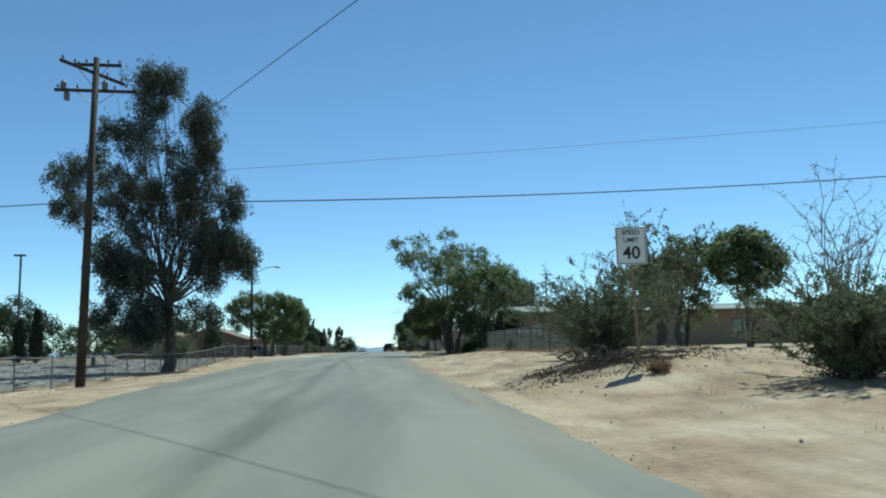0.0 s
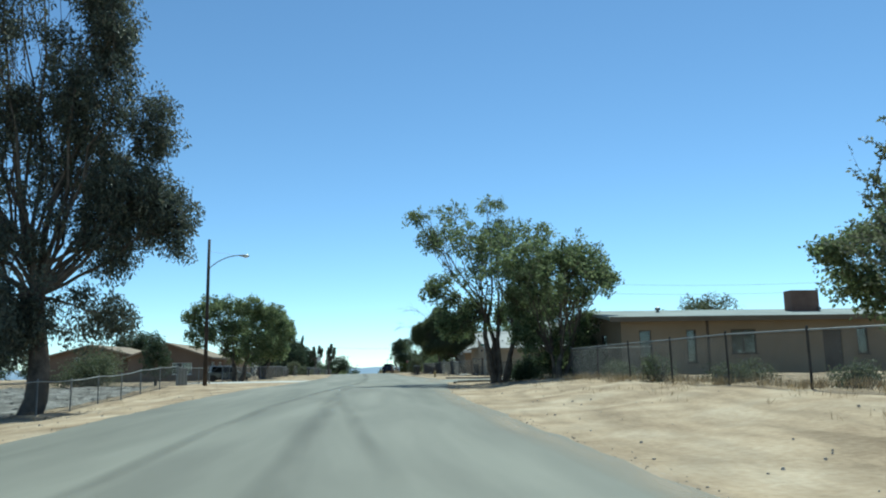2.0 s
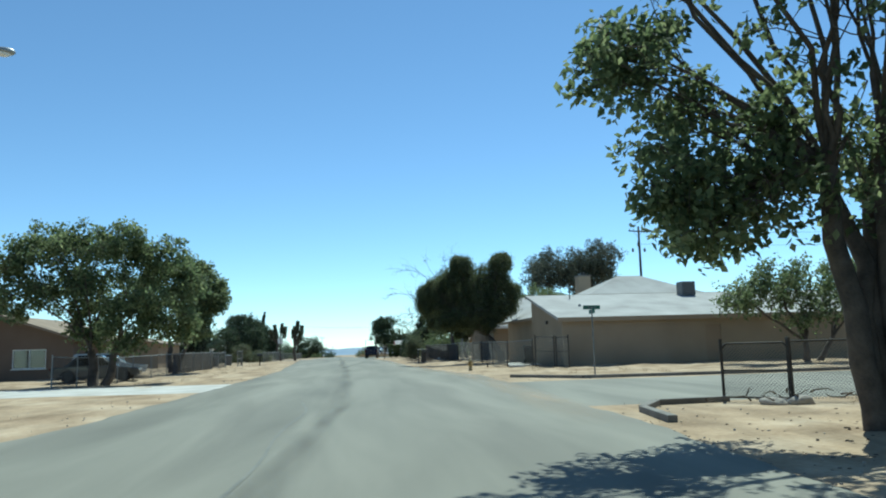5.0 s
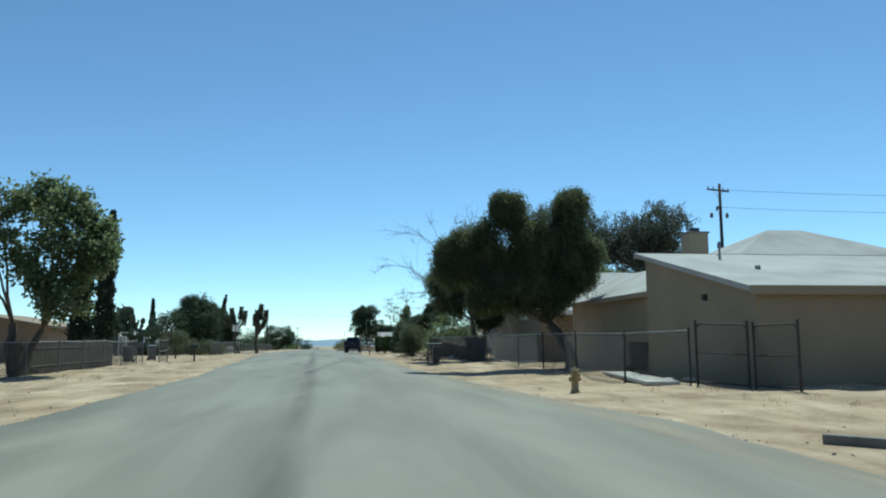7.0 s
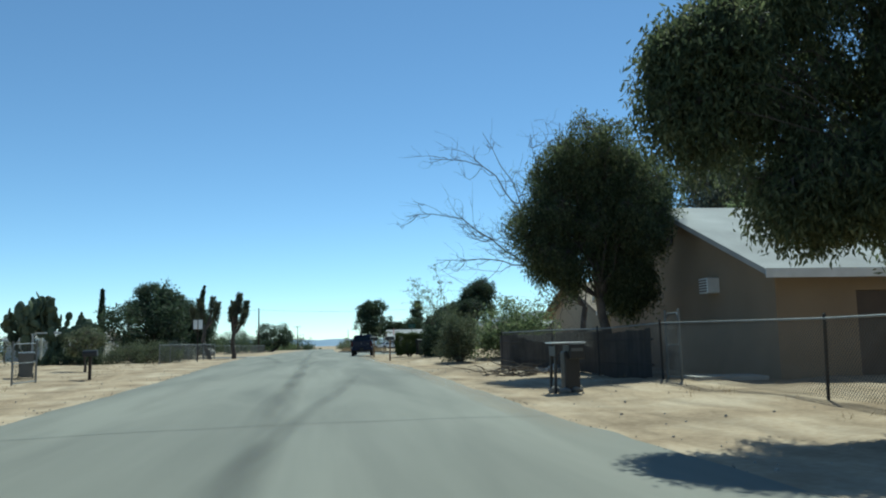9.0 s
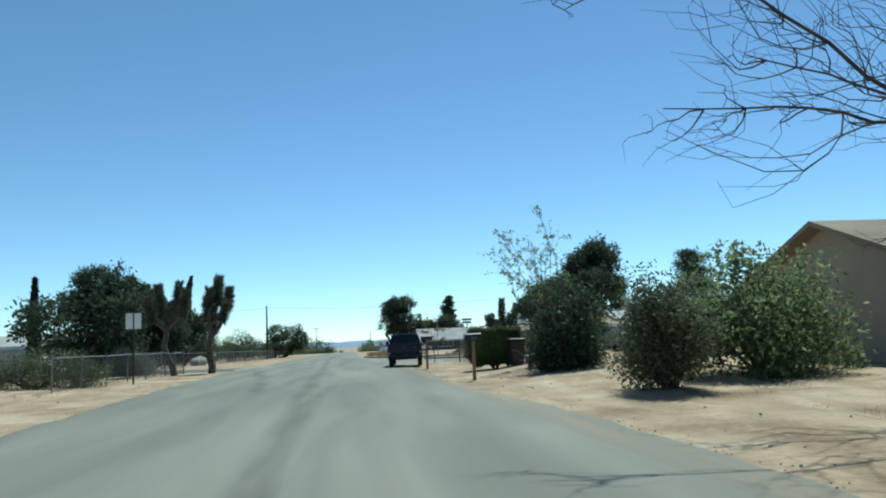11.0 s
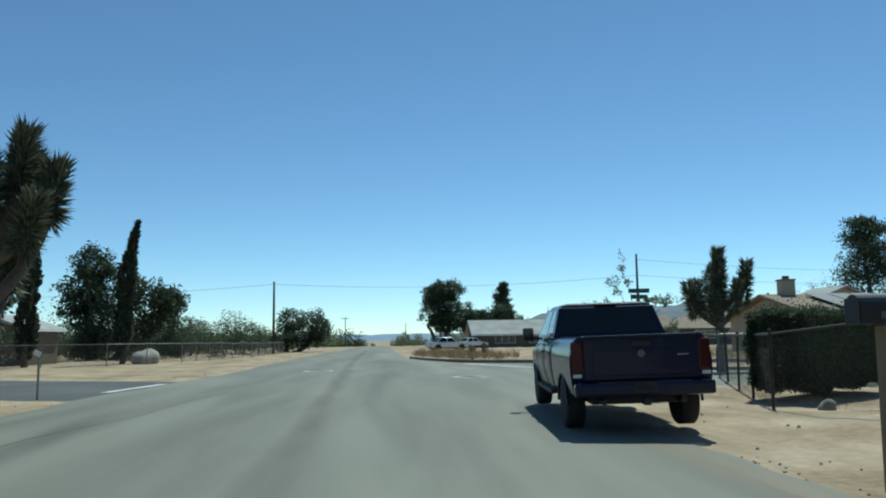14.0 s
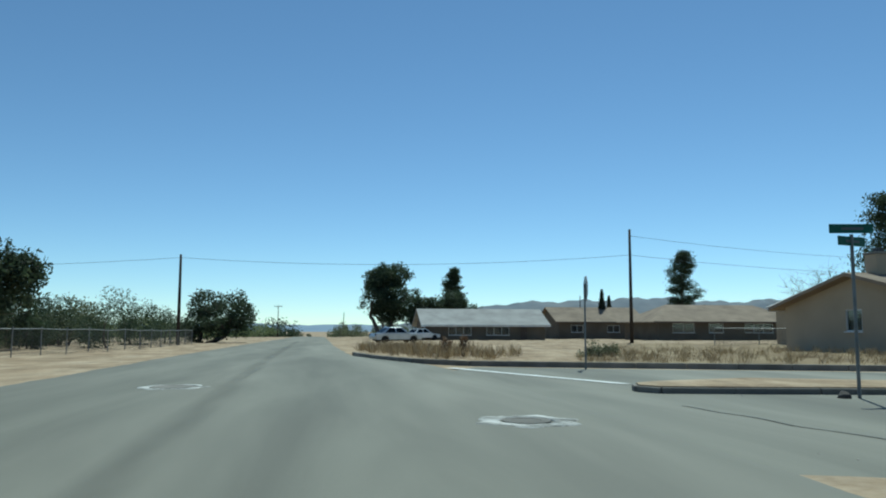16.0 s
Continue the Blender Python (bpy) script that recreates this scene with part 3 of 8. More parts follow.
lot_left = np.maximum(road_right(ys) + 0.6, np.interp(ys, [194, 196, 206, 250], [5.2, 3.6, 1.5, 1.2]))
f = np.linspace(0, 1, 60)


def lot_height(x, y):
    return ground_z(x, y) + 0.10 + 0.05 * np.sin(x * 2.3 + y) * np.sin(y * 1.9 - x * 0.7)


def lot_z(x, y):
    return float(lot_height(x, y))


vv = np.linspace(11.75, 52, 56)
uu = np.linspace(3.0, 66, 84)
pu, pv = np.meshgrid(uu, vv)
P2 = CROSS_O + pu[..., None] * CROSS_U + pv[..., None] * CROSS_V
keep_x = np.maximum(P2[..., 0], road_right(P2[..., 1]) + 0.7)
i = (np.arange(len(vv) - 1)[:, None] * len(uu) + np.arange(len(uu) - 1)[None]).reshape(-1, 1)
me = quads_mesh("dry_lot", np.stack([keep_x, P2[..., 1], lot_height(keep_x, P2[..., 1])], -1).reshape(-1, 3), i + np.array([0, 1, len(uu) + 1, len(uu)]), M["dry_grass"], True)
tagged(new("dry_lot", me), "vacant lot of flattened straw-coloured dry grass", "ground", kind="structure")
ys = np.arange(14, 70, 0.8)
tagged(new("gravel_yard", sheet("gravel_yard", np.linspace(-40, -12.4, 40), ys, M["gravel"], 0.025)), "pale stony yard behind the chain-link fence", "ground", kind="structure")

# hills on the skyline
def ridge(name, y, x0, x1, base, tops, material, label):
    n = 160
    xs = np.linspace(x0, x1, n)
    h = np.interp(np.linspace(0, 1, n), np.linspace(0, 1, len(tops)), tops) * (1 + 0.05 * np.sin(xs * 0.011) + 0.03 * np.sin(xs * 0.033 + 1) + 0.02 * np.sin(xs * 0.09))
    rows = [np.column_stack([xs, np.full(n, y + 500 * k), base + h * s]) for k, s in ((0, 0.0), (0.4, 0.45), (0.8, 0.8), (1.0, 1.0), (1.6, 0.2))]
    j = (np.arange(4)[:, None] * n + np.arange(n - 1)[None]).reshape(-1, 1)
    return tagged(new(name, quads_mesh(name, np.concatenate(rows), j + np.array([0, 1, n + 1, n]), material, True)), label, "hills", kind="structure")


ridge("backdrop_range", 4200, -3500, 3200, -45, [40, 75, 70, 62, 58, 60, 55, 60, 75, 100, 110, 90], M["hill_far_haze"], "mountain range on the horizon, blue haze put into its colour")
ridge("backdrop_hill", 2500, 200, 3400, -30, [25, 105, 140, 138, 138, 128, 118, 100, 80], M["hill_near_haze"], "low brown desert hills beyond the houses, haze put into their colour")

# ---------------------------------------------------------------- plants
class Soup:
    """Quads gathered in numpy."""
    def __init__(self):
        self.v, self.q, self.n = [], [], 0

    def add(self, verts, quads):
        self.v.append(np.asarray(verts, float))
        self.q.append(np.asarray(quads, int) + self.n)
        self.n += len(verts)

    def tube(self, pts, radii, seg=6):
        pts, radii = np.asarray(pts, float), np.asarray(radii, float)
        d = np.gradient(pts, axis=0)
        d /= np.linalg.norm(d, axis=1)[:, None] + 1e-9
        ref = np.array([1.0, 0, 0]) if abs(d[:, 2]).mean() > 0.7 else np.array([0, 0, 1.0])
        a = np.cross(d, ref)
        a /= np.linalg.norm(a, axis=1)[:, None] + 1e-9
        b = np.cross(d, a)
        w = 2 * np.pi * np.arange(seg) / seg
        ring = pts[:, None] + radii[:, None, None] * (a[:, None] * np.cos(w)[None, :, None] + b[:, None] * np.sin(w)[None, :, None])
        n = len(pts)
        k = np.arange(seg)
        q = [np.column_stack([j * seg + k, j * seg + (k + 1) % seg, (j + 1) * seg + (k + 1) % seg, (j + 1) * seg + k]) for j in range(n - 1)]
        self.add(ring.reshape(-1, 3), np.concatenate(q))

    def leaves(self, centres, size, rng, droop=0.0, slim=0.45, out=None):
        """One kite-shaped, slightly folded leaf at each centre."""
        n = len(centres)
        d = rng.normal(size=(n, 3))
        if out is not None:
            d = d * 0.7 + out
        d[:, 2] -= droop * 2.2
        d /= np.linalg.norm(d, axis=1)[:, None] + 1e-9
        s = np.cross(d, rng.normal(size=(n, 3)))
        s /= np.linalg.norm(s, axis=1)[:, None] + 1e-9
        u = np.cross(d, s)
        ln = size * rng.uniform(0.6, 1.35, (n, 1))
        v = np.stack([centres, centres + d * ln * 0.45 + s * ln * slim * 0.5 + u * ln * 0.08, centres + d * ln, centres + d * ln * 0.45 - s * ln * slim * 0.5 + u * ln * 0.08], 1)
        self.add(v.reshape(-1, 3), np.arange(4 * n).reshape(n, 4))

    def mesh(self, name, material, smooth=False):
        return quads_mesh(name, np.concatenate(self.v), np.concatenate(self.q), material, smooth)


def bend(a, b, rng, wob=0.12, n=6, sag=0.0):
    a, b = np.asarray(a, float), np.asarray(b, float)
    t = np.linspace(0, 1, n)[:, None]
    ln = np.linalg.norm(b - a)
    p = a + (b - a) * t + np.sin(np.pi * t) * rng.normal(size=3) * wob * ln
    p[:, 2] += (np.sin(np.pi * t) * sag * ln)[:, 0]
    p[1:-1] += rng.normal(size=(n - 2, 3)) * 0.02 * ln
    return p


def clumps_of(blobs, per, rng):
    """Clump centres in a crown of blobs (x, y, z, rx, rz), most of them near the skin."""
    out, way = [], []
    for x, y, z, rx, rz in blobs:
        d = rng.normal(size=(per, 3))
        d /= np.linalg.norm(d, axis=1)[:, None]
        r = rng.uniform(0.35, 1.0, (per, 1)) ** 0.5
        out.append(np.array([x, y, z]) + d * r * np.array([rx, rx, rz]))
        way.append(d)
    return np.concatenate(out), np.concatenate(way)


def ball(rng, shape):
    """Points spread evenly through a unit ball."""
    d = rng.normal(size=(*shape, 3))
    d /= np.linalg.norm(d, axis=-1, keepdims=True) + 1e-9
    return d * rng.uniform(0, 1, (*shape, 1)) ** (1 / 3)


def tree(name, base, label, blobs, leaf, size, count, seed, trunk=0.25, split=0.35, stems=((0, 0),), per=26, spread=0.22, droop=0.0, bark="bark", slim=0.45, twigs=0.5, category="tree", group="", lean=0.0, fill=0, limb=1.0, bunch=12, bunch_r=1.5):
    """A tree with its foot at base (x, y): stems that rise to the split, limbs to each blob of the crown, twigs to clumps, leaves round the clumps.
    blobs are offsets from the foot: x, y, z, half width, half height."""
    rng = np.random.default_rng(seed)
    z0 = gz(*base)
    root = thing(name, (*base, z0), label, category, group)
    wood, green = Soup(), Soup()
    top = max(b[2] for b in blobs)
    forks = []
    for k, (sx, sy) in enumerate(stems):
        h = max(0.5, split * top) * rng.uniform(0.85, 1.15)
        foot, fork = np.array([sx * 0.35, sy * 0.35, -0.15]), np.array([sx + lean * h, sy, h])
        p = bend(foot, fork, rng, 0.05, 6)
        r = trunk * (1.0 if k == 0 else rng.uniform(0.6, 0.9))
        wood.tube(p, np.linspace(r * 1.25, r * 0.78, 6), 9)
        forks.append((fork, r * 0.75))
    blobs = list(blobs)
    for _ in range(fill):
        a = np.array(blobs[rng.integers(len(blobs))])
        b = min((np.array(q) for q in blobs if tuple(q) != tuple(a)), key=lambda q: np.linalg.norm(q[:3] - a[:3]) * rng.uniform(0.5, 1.5))
        blobs.append(tuple(a + (b - a) * rng.uniform(0.35, 0.65)))
    centres, way = clumps_of(blobs, per, rng)
    for j, (x, y, z, rx, rz) in enumerate(blobs):
        c = np.array([x, y, z])
        fork, r = min(forks, key=lambda f: np.linalg.norm((f[0] - c)[:2]))
        p = bend(fork, c, rng, 0.05, 7, 0.04)
        wood.tube(p, np.linspace(r * 0.72 * limb, r * 0.16 * limb, 7), 6)
        mine = centres[j * per:(j + 1) * per]
        for q in mine[: max(1, int(per * twigs))]:
            s = p[rng.integers(3, 7)]
            wood.tube(bend(s, q, rng, 0.12, 4), np.linspace(r * 0.16 * limb, 0.008, 4), 4)
    mean = np.mean([b[3] for b in blobs])
    tips_each = max(1, round(count / bunch / len(centres)))
    reach = rng.uniform(0.6, 1.4, (len(centres), 1, 1)) * spread * mean * 1.5
    tips = centres[:, None] + ball(rng, (len(centres), tips_each)) * reach * np.array([1, 1, 0.8])
    if droop:
        tips[..., 2] -= np.abs(rng.normal(size=tips.shape[:2])) * reach[..., 0] * droop * 0.5
    fine = Soup()
    for c, row in zip(centres, tips):
        for q in row[:: max(1, tips_each // 5)]:
            fine.tube(np.stack([c, c * 0.45 + q * 0.55 + np.array([0, 0, 0.06]), q]), np.array([0.012, 0.008, 0.004]), 3)
    wood.add(np.concatenate(fine.v), np.concatenate(fine.q))
    tips = tips.reshape(-1, 3)
    r_b = size * bunch_r * rng.uniform(0.7, 1.35, (len(tips), 1, 1))
    pts = tips[:, None] + ball(rng, (len(tips), bunch)) * r_b * np.array([1, 1, 0.8 + 1.2 * droop])
    if droop:
        pts[..., 2] -= r_b[..., 0] * droop * 0.8
    pts = pts.reshape(-1, 3)
    pts[:, 2] = np.maximum(pts[:, 2], 0.05)
    green.leaves(pts, size, rng, droop, slim)
    part_mesh("trunk", wood.mesh("trunk", M[bark], True), root, "rough branching trunk and limbs")
    part_mesh("crown", green.mesh("crown", M[leaf]), root)
    return root


def shrub(name, base, label, rx, ry, h, leaf, size, count, seed, category="shrub", group="", per=40, droop=0.0, boxy=False, bark="bark", z0=None, slim=0.45, stems=9, gap=0.5):
    """A bush: thin stems from the foot and leaves in clumps; boxy: clipped to a block."""
    rng = np.random.default_rng(seed)
    root = thing(name, (*base, gz(*base) if z0 is None else z0), label, category, group)
    wood, green = Soup(), Soup()
    if boxy:
        pts = rng.uniform(-1, 1, (count, 3))
        skin = rng.integers(0, 3, count)
        sign = np.sign(rng.normal(size=count))
        pts[np.arange(count), skin] = sign * rng.uniform(0.82, 1.02, count)
        wav = 1 + 0.05 * np.sin(pts[:, [1]] * 5 + 1) + 0.04 * np.sin(pts[:, [0]] * 7) + 0.03 * np.sin(pts[:, [2]] * 6)
        foot = 1 - 0.22 * np.clip(-pts[:, 2] - 0.35, 0, 1) ** 1.5
        pts = pts * wav * np.array([rx, ry, h / 2]) + np.array([0, 0, h / 2])
        pts[:, :2] *= foot[:, None]
        low = 0.22 + 0.1 * np.sin(pts[:, 0] * 4 + seed) * np.sin(pts[:, 1] * 5)
        pts[:, 2] = np.where(pts[:, 2] < low * 2, low + pts[:, 2] * 0.5 + rng.exponential(0.06, count), pts[:, 2])
        shoot = (pts[:, 2] > h * 0.97) & (rng.random(count) < 0.22)
        pts[shoot, 2] += rng.exponential(0.07, int(shoot.sum()))
    else:
        d = rng.normal(size=(per, 3))
        d /= np.linalg.norm(d, axis=1)[:, None]
        d[:, 2] = np.abs(d[:, 2])
        c = d * rng.uniform(gap, 1.0, (per, 1)) * np.array([rx, ry, h * 0.86]) + np.array([0, 0, h * 0.1])
        rad = rng.uniform(0.12, 0.26, (per, 1, 1)) * min(rx, ry, h)
        pts = (c[:, None] + np.clip(rng.normal(size=(per, max(1, count // per), 3)), -1.7, 1.7) * rad).reshape(-1, 3)
        for q in c[:stems * 2]:
            wood.tube(bend((rng.normal() * 0.1 * rx, rng.normal() * 0.1 * ry, -0.05), q, rng, 0.1, 5), np.linspace(0.035, 0.008, 5), 4)
    pts[:, 2] = np.maximum(pts[:, 2], 0.03)
    green.leaves(pts, size, rng, droop, slim)
    for k in range(stems):
        a = rng.uniform(0, 6.28)
        wood.tube(bend((0.05 * math.cos(a), 0.05 * math.sin(a), -0.05), (rx * 0.6 * math.cos(a), ry * 0.6 * math.sin(a), h * rng.uniform(0.5, 0.85)), rng, 0.08, 5), np.linspace(0.04, 0.01, 5), 5)
    part_mesh("branchwork", wood.mesh("branchwork", M[bark], True), root)
    part_mesh("foliage", green.mesh("foliage", M[leaf]), root)
    return root


def wispy(name, base, label, h, reach, n, leaf, size, count, seed, category="shrub", bark="bark_pale", lean=(0, 0), low=0.25, fork=0.0, sprig=0.5, twigs=7, slim=0.4, thick=0.02, flat=0.3):
    """Thin stems that fan up and out from the foot, with side sprigs and small leaves along them; sparse towards the tips."""
    rng = np.random.default_rng(seed)
    root = thing(name, (*base, gz(*base)), label, category)
    wood, green, runs = Soup(), Soup(), []
    for _ in range(n):
        a, q = rng.uniform(0, 6.283), rng.uniform(0, 1) ** 0.6
        tip = np.array([lean[0] + reach * q * math.cos(a), lean[1] + reach * q * math.sin(a), h * rng.uniform(0.55, 1.0) * (1 - flat * q * q)])
        foot = np.array([rng.normal() * 0.12, rng.normal() * 0.12, -0.05]) if not fork else np.array([lean[0] * 0.3, lean[1] * 0.3, fork * rng.uniform(0.8, 1.1)])
        p = bend(foot, tip, rng, 0.07, 9, 0.08)
        wood.tube(p, np.linspace(thick, thick * 0.22, 9), 5)
        runs.append((p[int(9 * low):], 0.05))
        for _ in range(twigs):
            k = rng.integers(max(1, int(9 * low)), 9)
            d = (p[min(8, k + 1)] - p[k - 1])
            d = d / (np.linalg.norm(d) + 1e-9) * 0.6 + rng.normal(size=3) * 0.55
            d[2] = abs(d[2]) * 0.8
            w = bend(p[k], p[k] + d * sprig * rng.uniform(0.4, 1.1), rng, 0.12, 5)
            wood.tube(w, np.linspace(thick * 0.35, 0.003, 5), 3)
            runs.append((w, 0.06))
    if fork:
        wood.tube(bend((0, 0, -0.1), (lean[0] * 0.3, lean[1] * 0.3, fork), rng, 0.04, 5), np.linspace(thick * 2.6, thick * 1.8, 5), 7)
    each = max(1, count // len(runs))
    pts = []
    for w, r in runs:
        t = rng.uniform(0, len(w) - 1.001, each)
        i = t.astype(int)
        pts.append(w[i] + (w[i + 1] - w[i]) * (t - i)[:, None] + ball(rng, (each,)) * r)
    pts = np.concatenate(pts)
    pts[:, 2] = np.maximum(pts[:, 2], 0.03)
    green.leaves(pts, size, rng, 0, slim)
    part_mesh("branchwork", wood.mesh("branchwork", M[bark], True), root)
    part_mesh("foliage", green.mesh("foliage", M[leaf]), root)
    return root


def cypress(base, h, r, seed, label="narrow dark green column of an Italian cypress", group="cypresses", tip=0.0):
    rng = np.random.default_rng(seed)
    root = thing("cypress", (*base, gz(*base)), label, "tree", group)
    wood, green = Soup(), Soup()
    wood.tube(bend((0, 0, -0.1), (tip, 0, h * 0.95), rng, 0.004, 8), np.linspace(r * 0.35, 0.02, 8), 7)
    n = int(5200 * h / 8 * max(1, r / 0.5))
    t = rng.uniform(0.03, 1, n) ** 0.9
    prof = r * np.minimum(1, np.minimum(t * 9, (1 - t) * 3.2 + 0.06)) * (0.82 + 0.18 * np.sin(t * 31 + 2 * np.sin(t * 13)))
    a = rng.uniform(0, 6.283, n)
    q = prof * rng.uniform(0.6, 1.08, n)
    pts = np.column_stack([q * np.cos(a) + tip * t ** 3, q * np.sin(a), t * h])
    green.leaves(pts, 0.26, rng, -0.9, 0.4)
    part_mesh("trunk", wood.mesh("trunk", M["bark"], True), root)
    part_mesh("crown", green.mesh("crown", M["leaf_cypress"]), root)
    return root


def joshua(base, arms, seed, trunk=0.26, label="shaggy Joshua tree with spiky upright arms", group="Joshua trees"):
    """arms: rows of start height on the trunk, tip offset x, y, z, head radius, head length; the first is the trunk's own tip."""
    rng = np.random.default_rng(seed)
    root = thing("joshua_tree", (*base, gz(*base)), label, "tree", group)
    wood, green = Soup(), Soup()
    first = np.array(arms[0][1:4])
    spine = bend((0, 0, -0.1), first, rng, 0.03, 10)
    wood.tube(spine, np.linspace(trunk, trunk * 0.5, 10), 9)
    for k, (h0, x, y, z, hr, hl) in enumerate(arms):
        tip = np.array([x, y, z])
        if k:
            s = spine[int(np.argmin(abs(spine[:, 2] - h0)))]
            mid = s * 0.35 + tip * 0.65 + np.array([(tip - s)[0] * 0.3, (tip - s)[1] * 0.3, -0.25 * (tip - s)[2]])
            t = np.linspace(0, 1, 8)[:, None]
            p = (1 - t) ** 2 * s + 2 * t * (1 - t) * mid + t ** 2 * tip
            wood.tube(p, np.linspace(trunk * 0.62, trunk * 0.4, 8), 7)
        else:
            p = spine
        axis = p[-1] - p[-3]
        axis /= np.linalg.norm(axis)
        hr, hl = hr * 0.8, hl * 1.05
        n = int(760 * hl / 0.8)
        green = Soup()
        t = rng.uniform(-hl, 0.18, n)
        c = tip + axis * t[:, None]
        out = rng.normal(size=(n, 3))
        out -= (out @ axis)[:, None] * axis
        out /= np.linalg.norm(out, axis=1)[:, None]
        up = np.interp(t, [-hl, -hl * 0.5, 0.18], [-0.7, 0.35, 1.6])
        green.leaves(c + out * trunk * 0.35, hr, rng, 0, 0.12, (out + axis * up[:, None]) * 2.6)
        part_mesh("leaf_head", green.mesh("leaf_head", M["leaf_joshua"]), root, "cluster of stiff dagger-like leaves")
    part_mesh("trunk", wood.mesh("trunk", M["bark"], True), root, "rough dark fibrous trunk")
    return root


def glide(pts, n=14):
    """A smooth line through a few points."""
    p = np.array(pts, float)
    t = np.linspace(0, 1, len(p))
    u = np.linspace(0, 1, n)
    q = np.column_stack([np.interp(u, t, p[:, k]) for k in range(3)])
    for _ in range(2):
        q[1:-1] = (q[:-2] + 2 * q[1:-1] + q[2:]) / 4
    return q


def bare_tree(base, fork, limbs, seed, label, r=0.15, reach=1.25, name="bare_tree"):
    """A leafless tree: limbs are lines of a few points from the fork (offsets from the foot); sprays of arching twigs grow along them."""
    rng = np.random.default_rng(seed)
    root = thing(name, (*base, gz(*base)), label, "tree")
    trunk, twig = Soup(), Soup()
    trunk.tube(bend((0, 0, -0.1), fork, rng, 0.05, 6), np.linspace(r * 1.2, r * 0.85, 6), 8)
    for line in limbs:
        p = glide([fork] + list(line)) + np.concatenate([np.zeros((3, 3)), rng.normal(size=(11, 3)) * 0.04])
        thick = r * (0.36 if len(line) > 2 else 0.26)
        trunk.tube(p, np.linspace(thick, 0.010, 14), 6)
        for _ in range(17):
            k = int(rng.integers(4, 13))
            d = p[k + 1] - p[k - 1]
            d = d / np.linalg.norm(d)
            side = rng.normal(size=3) * 0.8
            side[2] = side[2] * 0.8 + 0.1
            e = p[k] + (d * 0.9 + side) * reach * rng.uniform(0.4, 1.25) * (1.25 - k / 18)
            q = bend(p[k], e, rng, 0.14, 7, -0.1)
            twig.tube(q, np.linspace(0.017, 0.005, 7), 4)
            for _ in range(4):
                m = int(rng.integers(2, 7))
                w = (e - p[k]) * rng.uniform(0.2, 0.5) + rng.normal(size=3) * 0.26 * reach
                twig.tube(bend(q[m], q[m] + w, rng, 0.14, 4), np.linspace(0.008, 0.003, 4), 3)
    part_mesh("trunk", trunk.mesh("trunk", M["bark_dead"], True), root, "grey leafless trunk and limbs")
    part_mesh("twig_spray", twig.mesh("twig_spray", M["bark_dead"]), root, "fine bare twigs")
    return root


def pine(base, h, r, seed, label="dark irregular pine tree", name="pine_tree", foot=0.25):
    rng = np.random.default_rng(seed)
    root = thing(name, (*base, gz(*base)), label, "tree", "pines")
    wood, green = Soup(), Soup()
    spine = bend((0, 0, -0.1), (0.2, 0, h), rng, 0.015, 9)
    wood.tube(spine, np.linspace(h * 0.028, 0.03, 9), 8)
    tips = []
    for k in range(64):
        t = foot + (0.97 - foot) * (k + rng.random()) / 64
        a = rng.uniform(0, 6.28)
        ln = r * (1.06 - t) ** 0.75 * rng.uniform(0.5, 1.15)
        s = np.array([np.interp(t * h, spine[:, 2], spine[:, j]) for j in range(3)])
        e = s + np.array([ln * math.cos(a), ln * math.sin(a), ln * rng.uniform(0.05, 0.4)])
        p = bend(s, e, rng, 0.05, 5)
        wood.tube(p, np.linspace(0.06, 0.012, 5), 4)
        tips += list(p[2:])
    tips = np.array(tips)
    pts = (tips[:, None] + np.clip(rng.normal(size=(len(tips), 90, 3)), -1.8, 1.8) * np.array([0.30, 0.30, 0.15]) * r / 2.6).reshape(-1, 3)
    green.leaves(pts, 0.36, rng, -0.3, 0.3)
    part_mesh("trunk", wood.mesh("trunk", M["bark"], True), root)
    part_mesh("crown", green.mesh("crown", M["leaf_dark"]), root)
    return root


def prickly_pear(base, w, h, seed, label, n=300):
    """A clump of flat oval pads growing out of one another."""
    rng = np.random.default_rng(seed)
    root = thing("prickly_pear", (*base, gz(*base)), label, "cactus")
    bm = bmesh.new()
    bmesh.ops.create_uvsphere(bm, u_segments=10, v_segments=6, radius=0.5, matrix=Matrix.Translation((0, 0, 0.46)) @ Matrix.Diagonal((0.78, 0.16, 1.0, 1)))
    me = bpy.data.meshes.new("pad")
    bm.to_mesh(me), bm.free()
    me.materials.append(M["cactus"])
    me.polygons.foreach_set("use_smooth", [True] * len(me.polygons))
    tips = [(np.array([rng.uniform(-0.3, 0.3) * w, rng.normal() * 0.12 * w, -0.05]), 0.0) for _ in range(9)]
    tips = [(p, p[0] / w * 110) for p, _ in tips]
    k = 0
    while k < n and tips:
        p, a = tips.pop(0)
        a += rng.normal() * 17
        s = rng.uniform(0.55, 0.9)
        m = pose(*p, rng.normal() * 14, a, rng.normal() * 40)
        part_mesh("pad", me, root, m=m @ Matrix.Diagonal((s, s, s, 1)))
        k += 1
        q = np.array(m @ Vector((0, 0, 0.86 * s)))
        if q[2] < h * rng.uniform(0.75, 1.05) * (1 - 0.35 * abs(q[0]) / w):
            tips.append((q, a * 0.8))
            if rng.random() < 0.34:
                tips.append((q, a + rng.choice([-38, 38])))
    return root


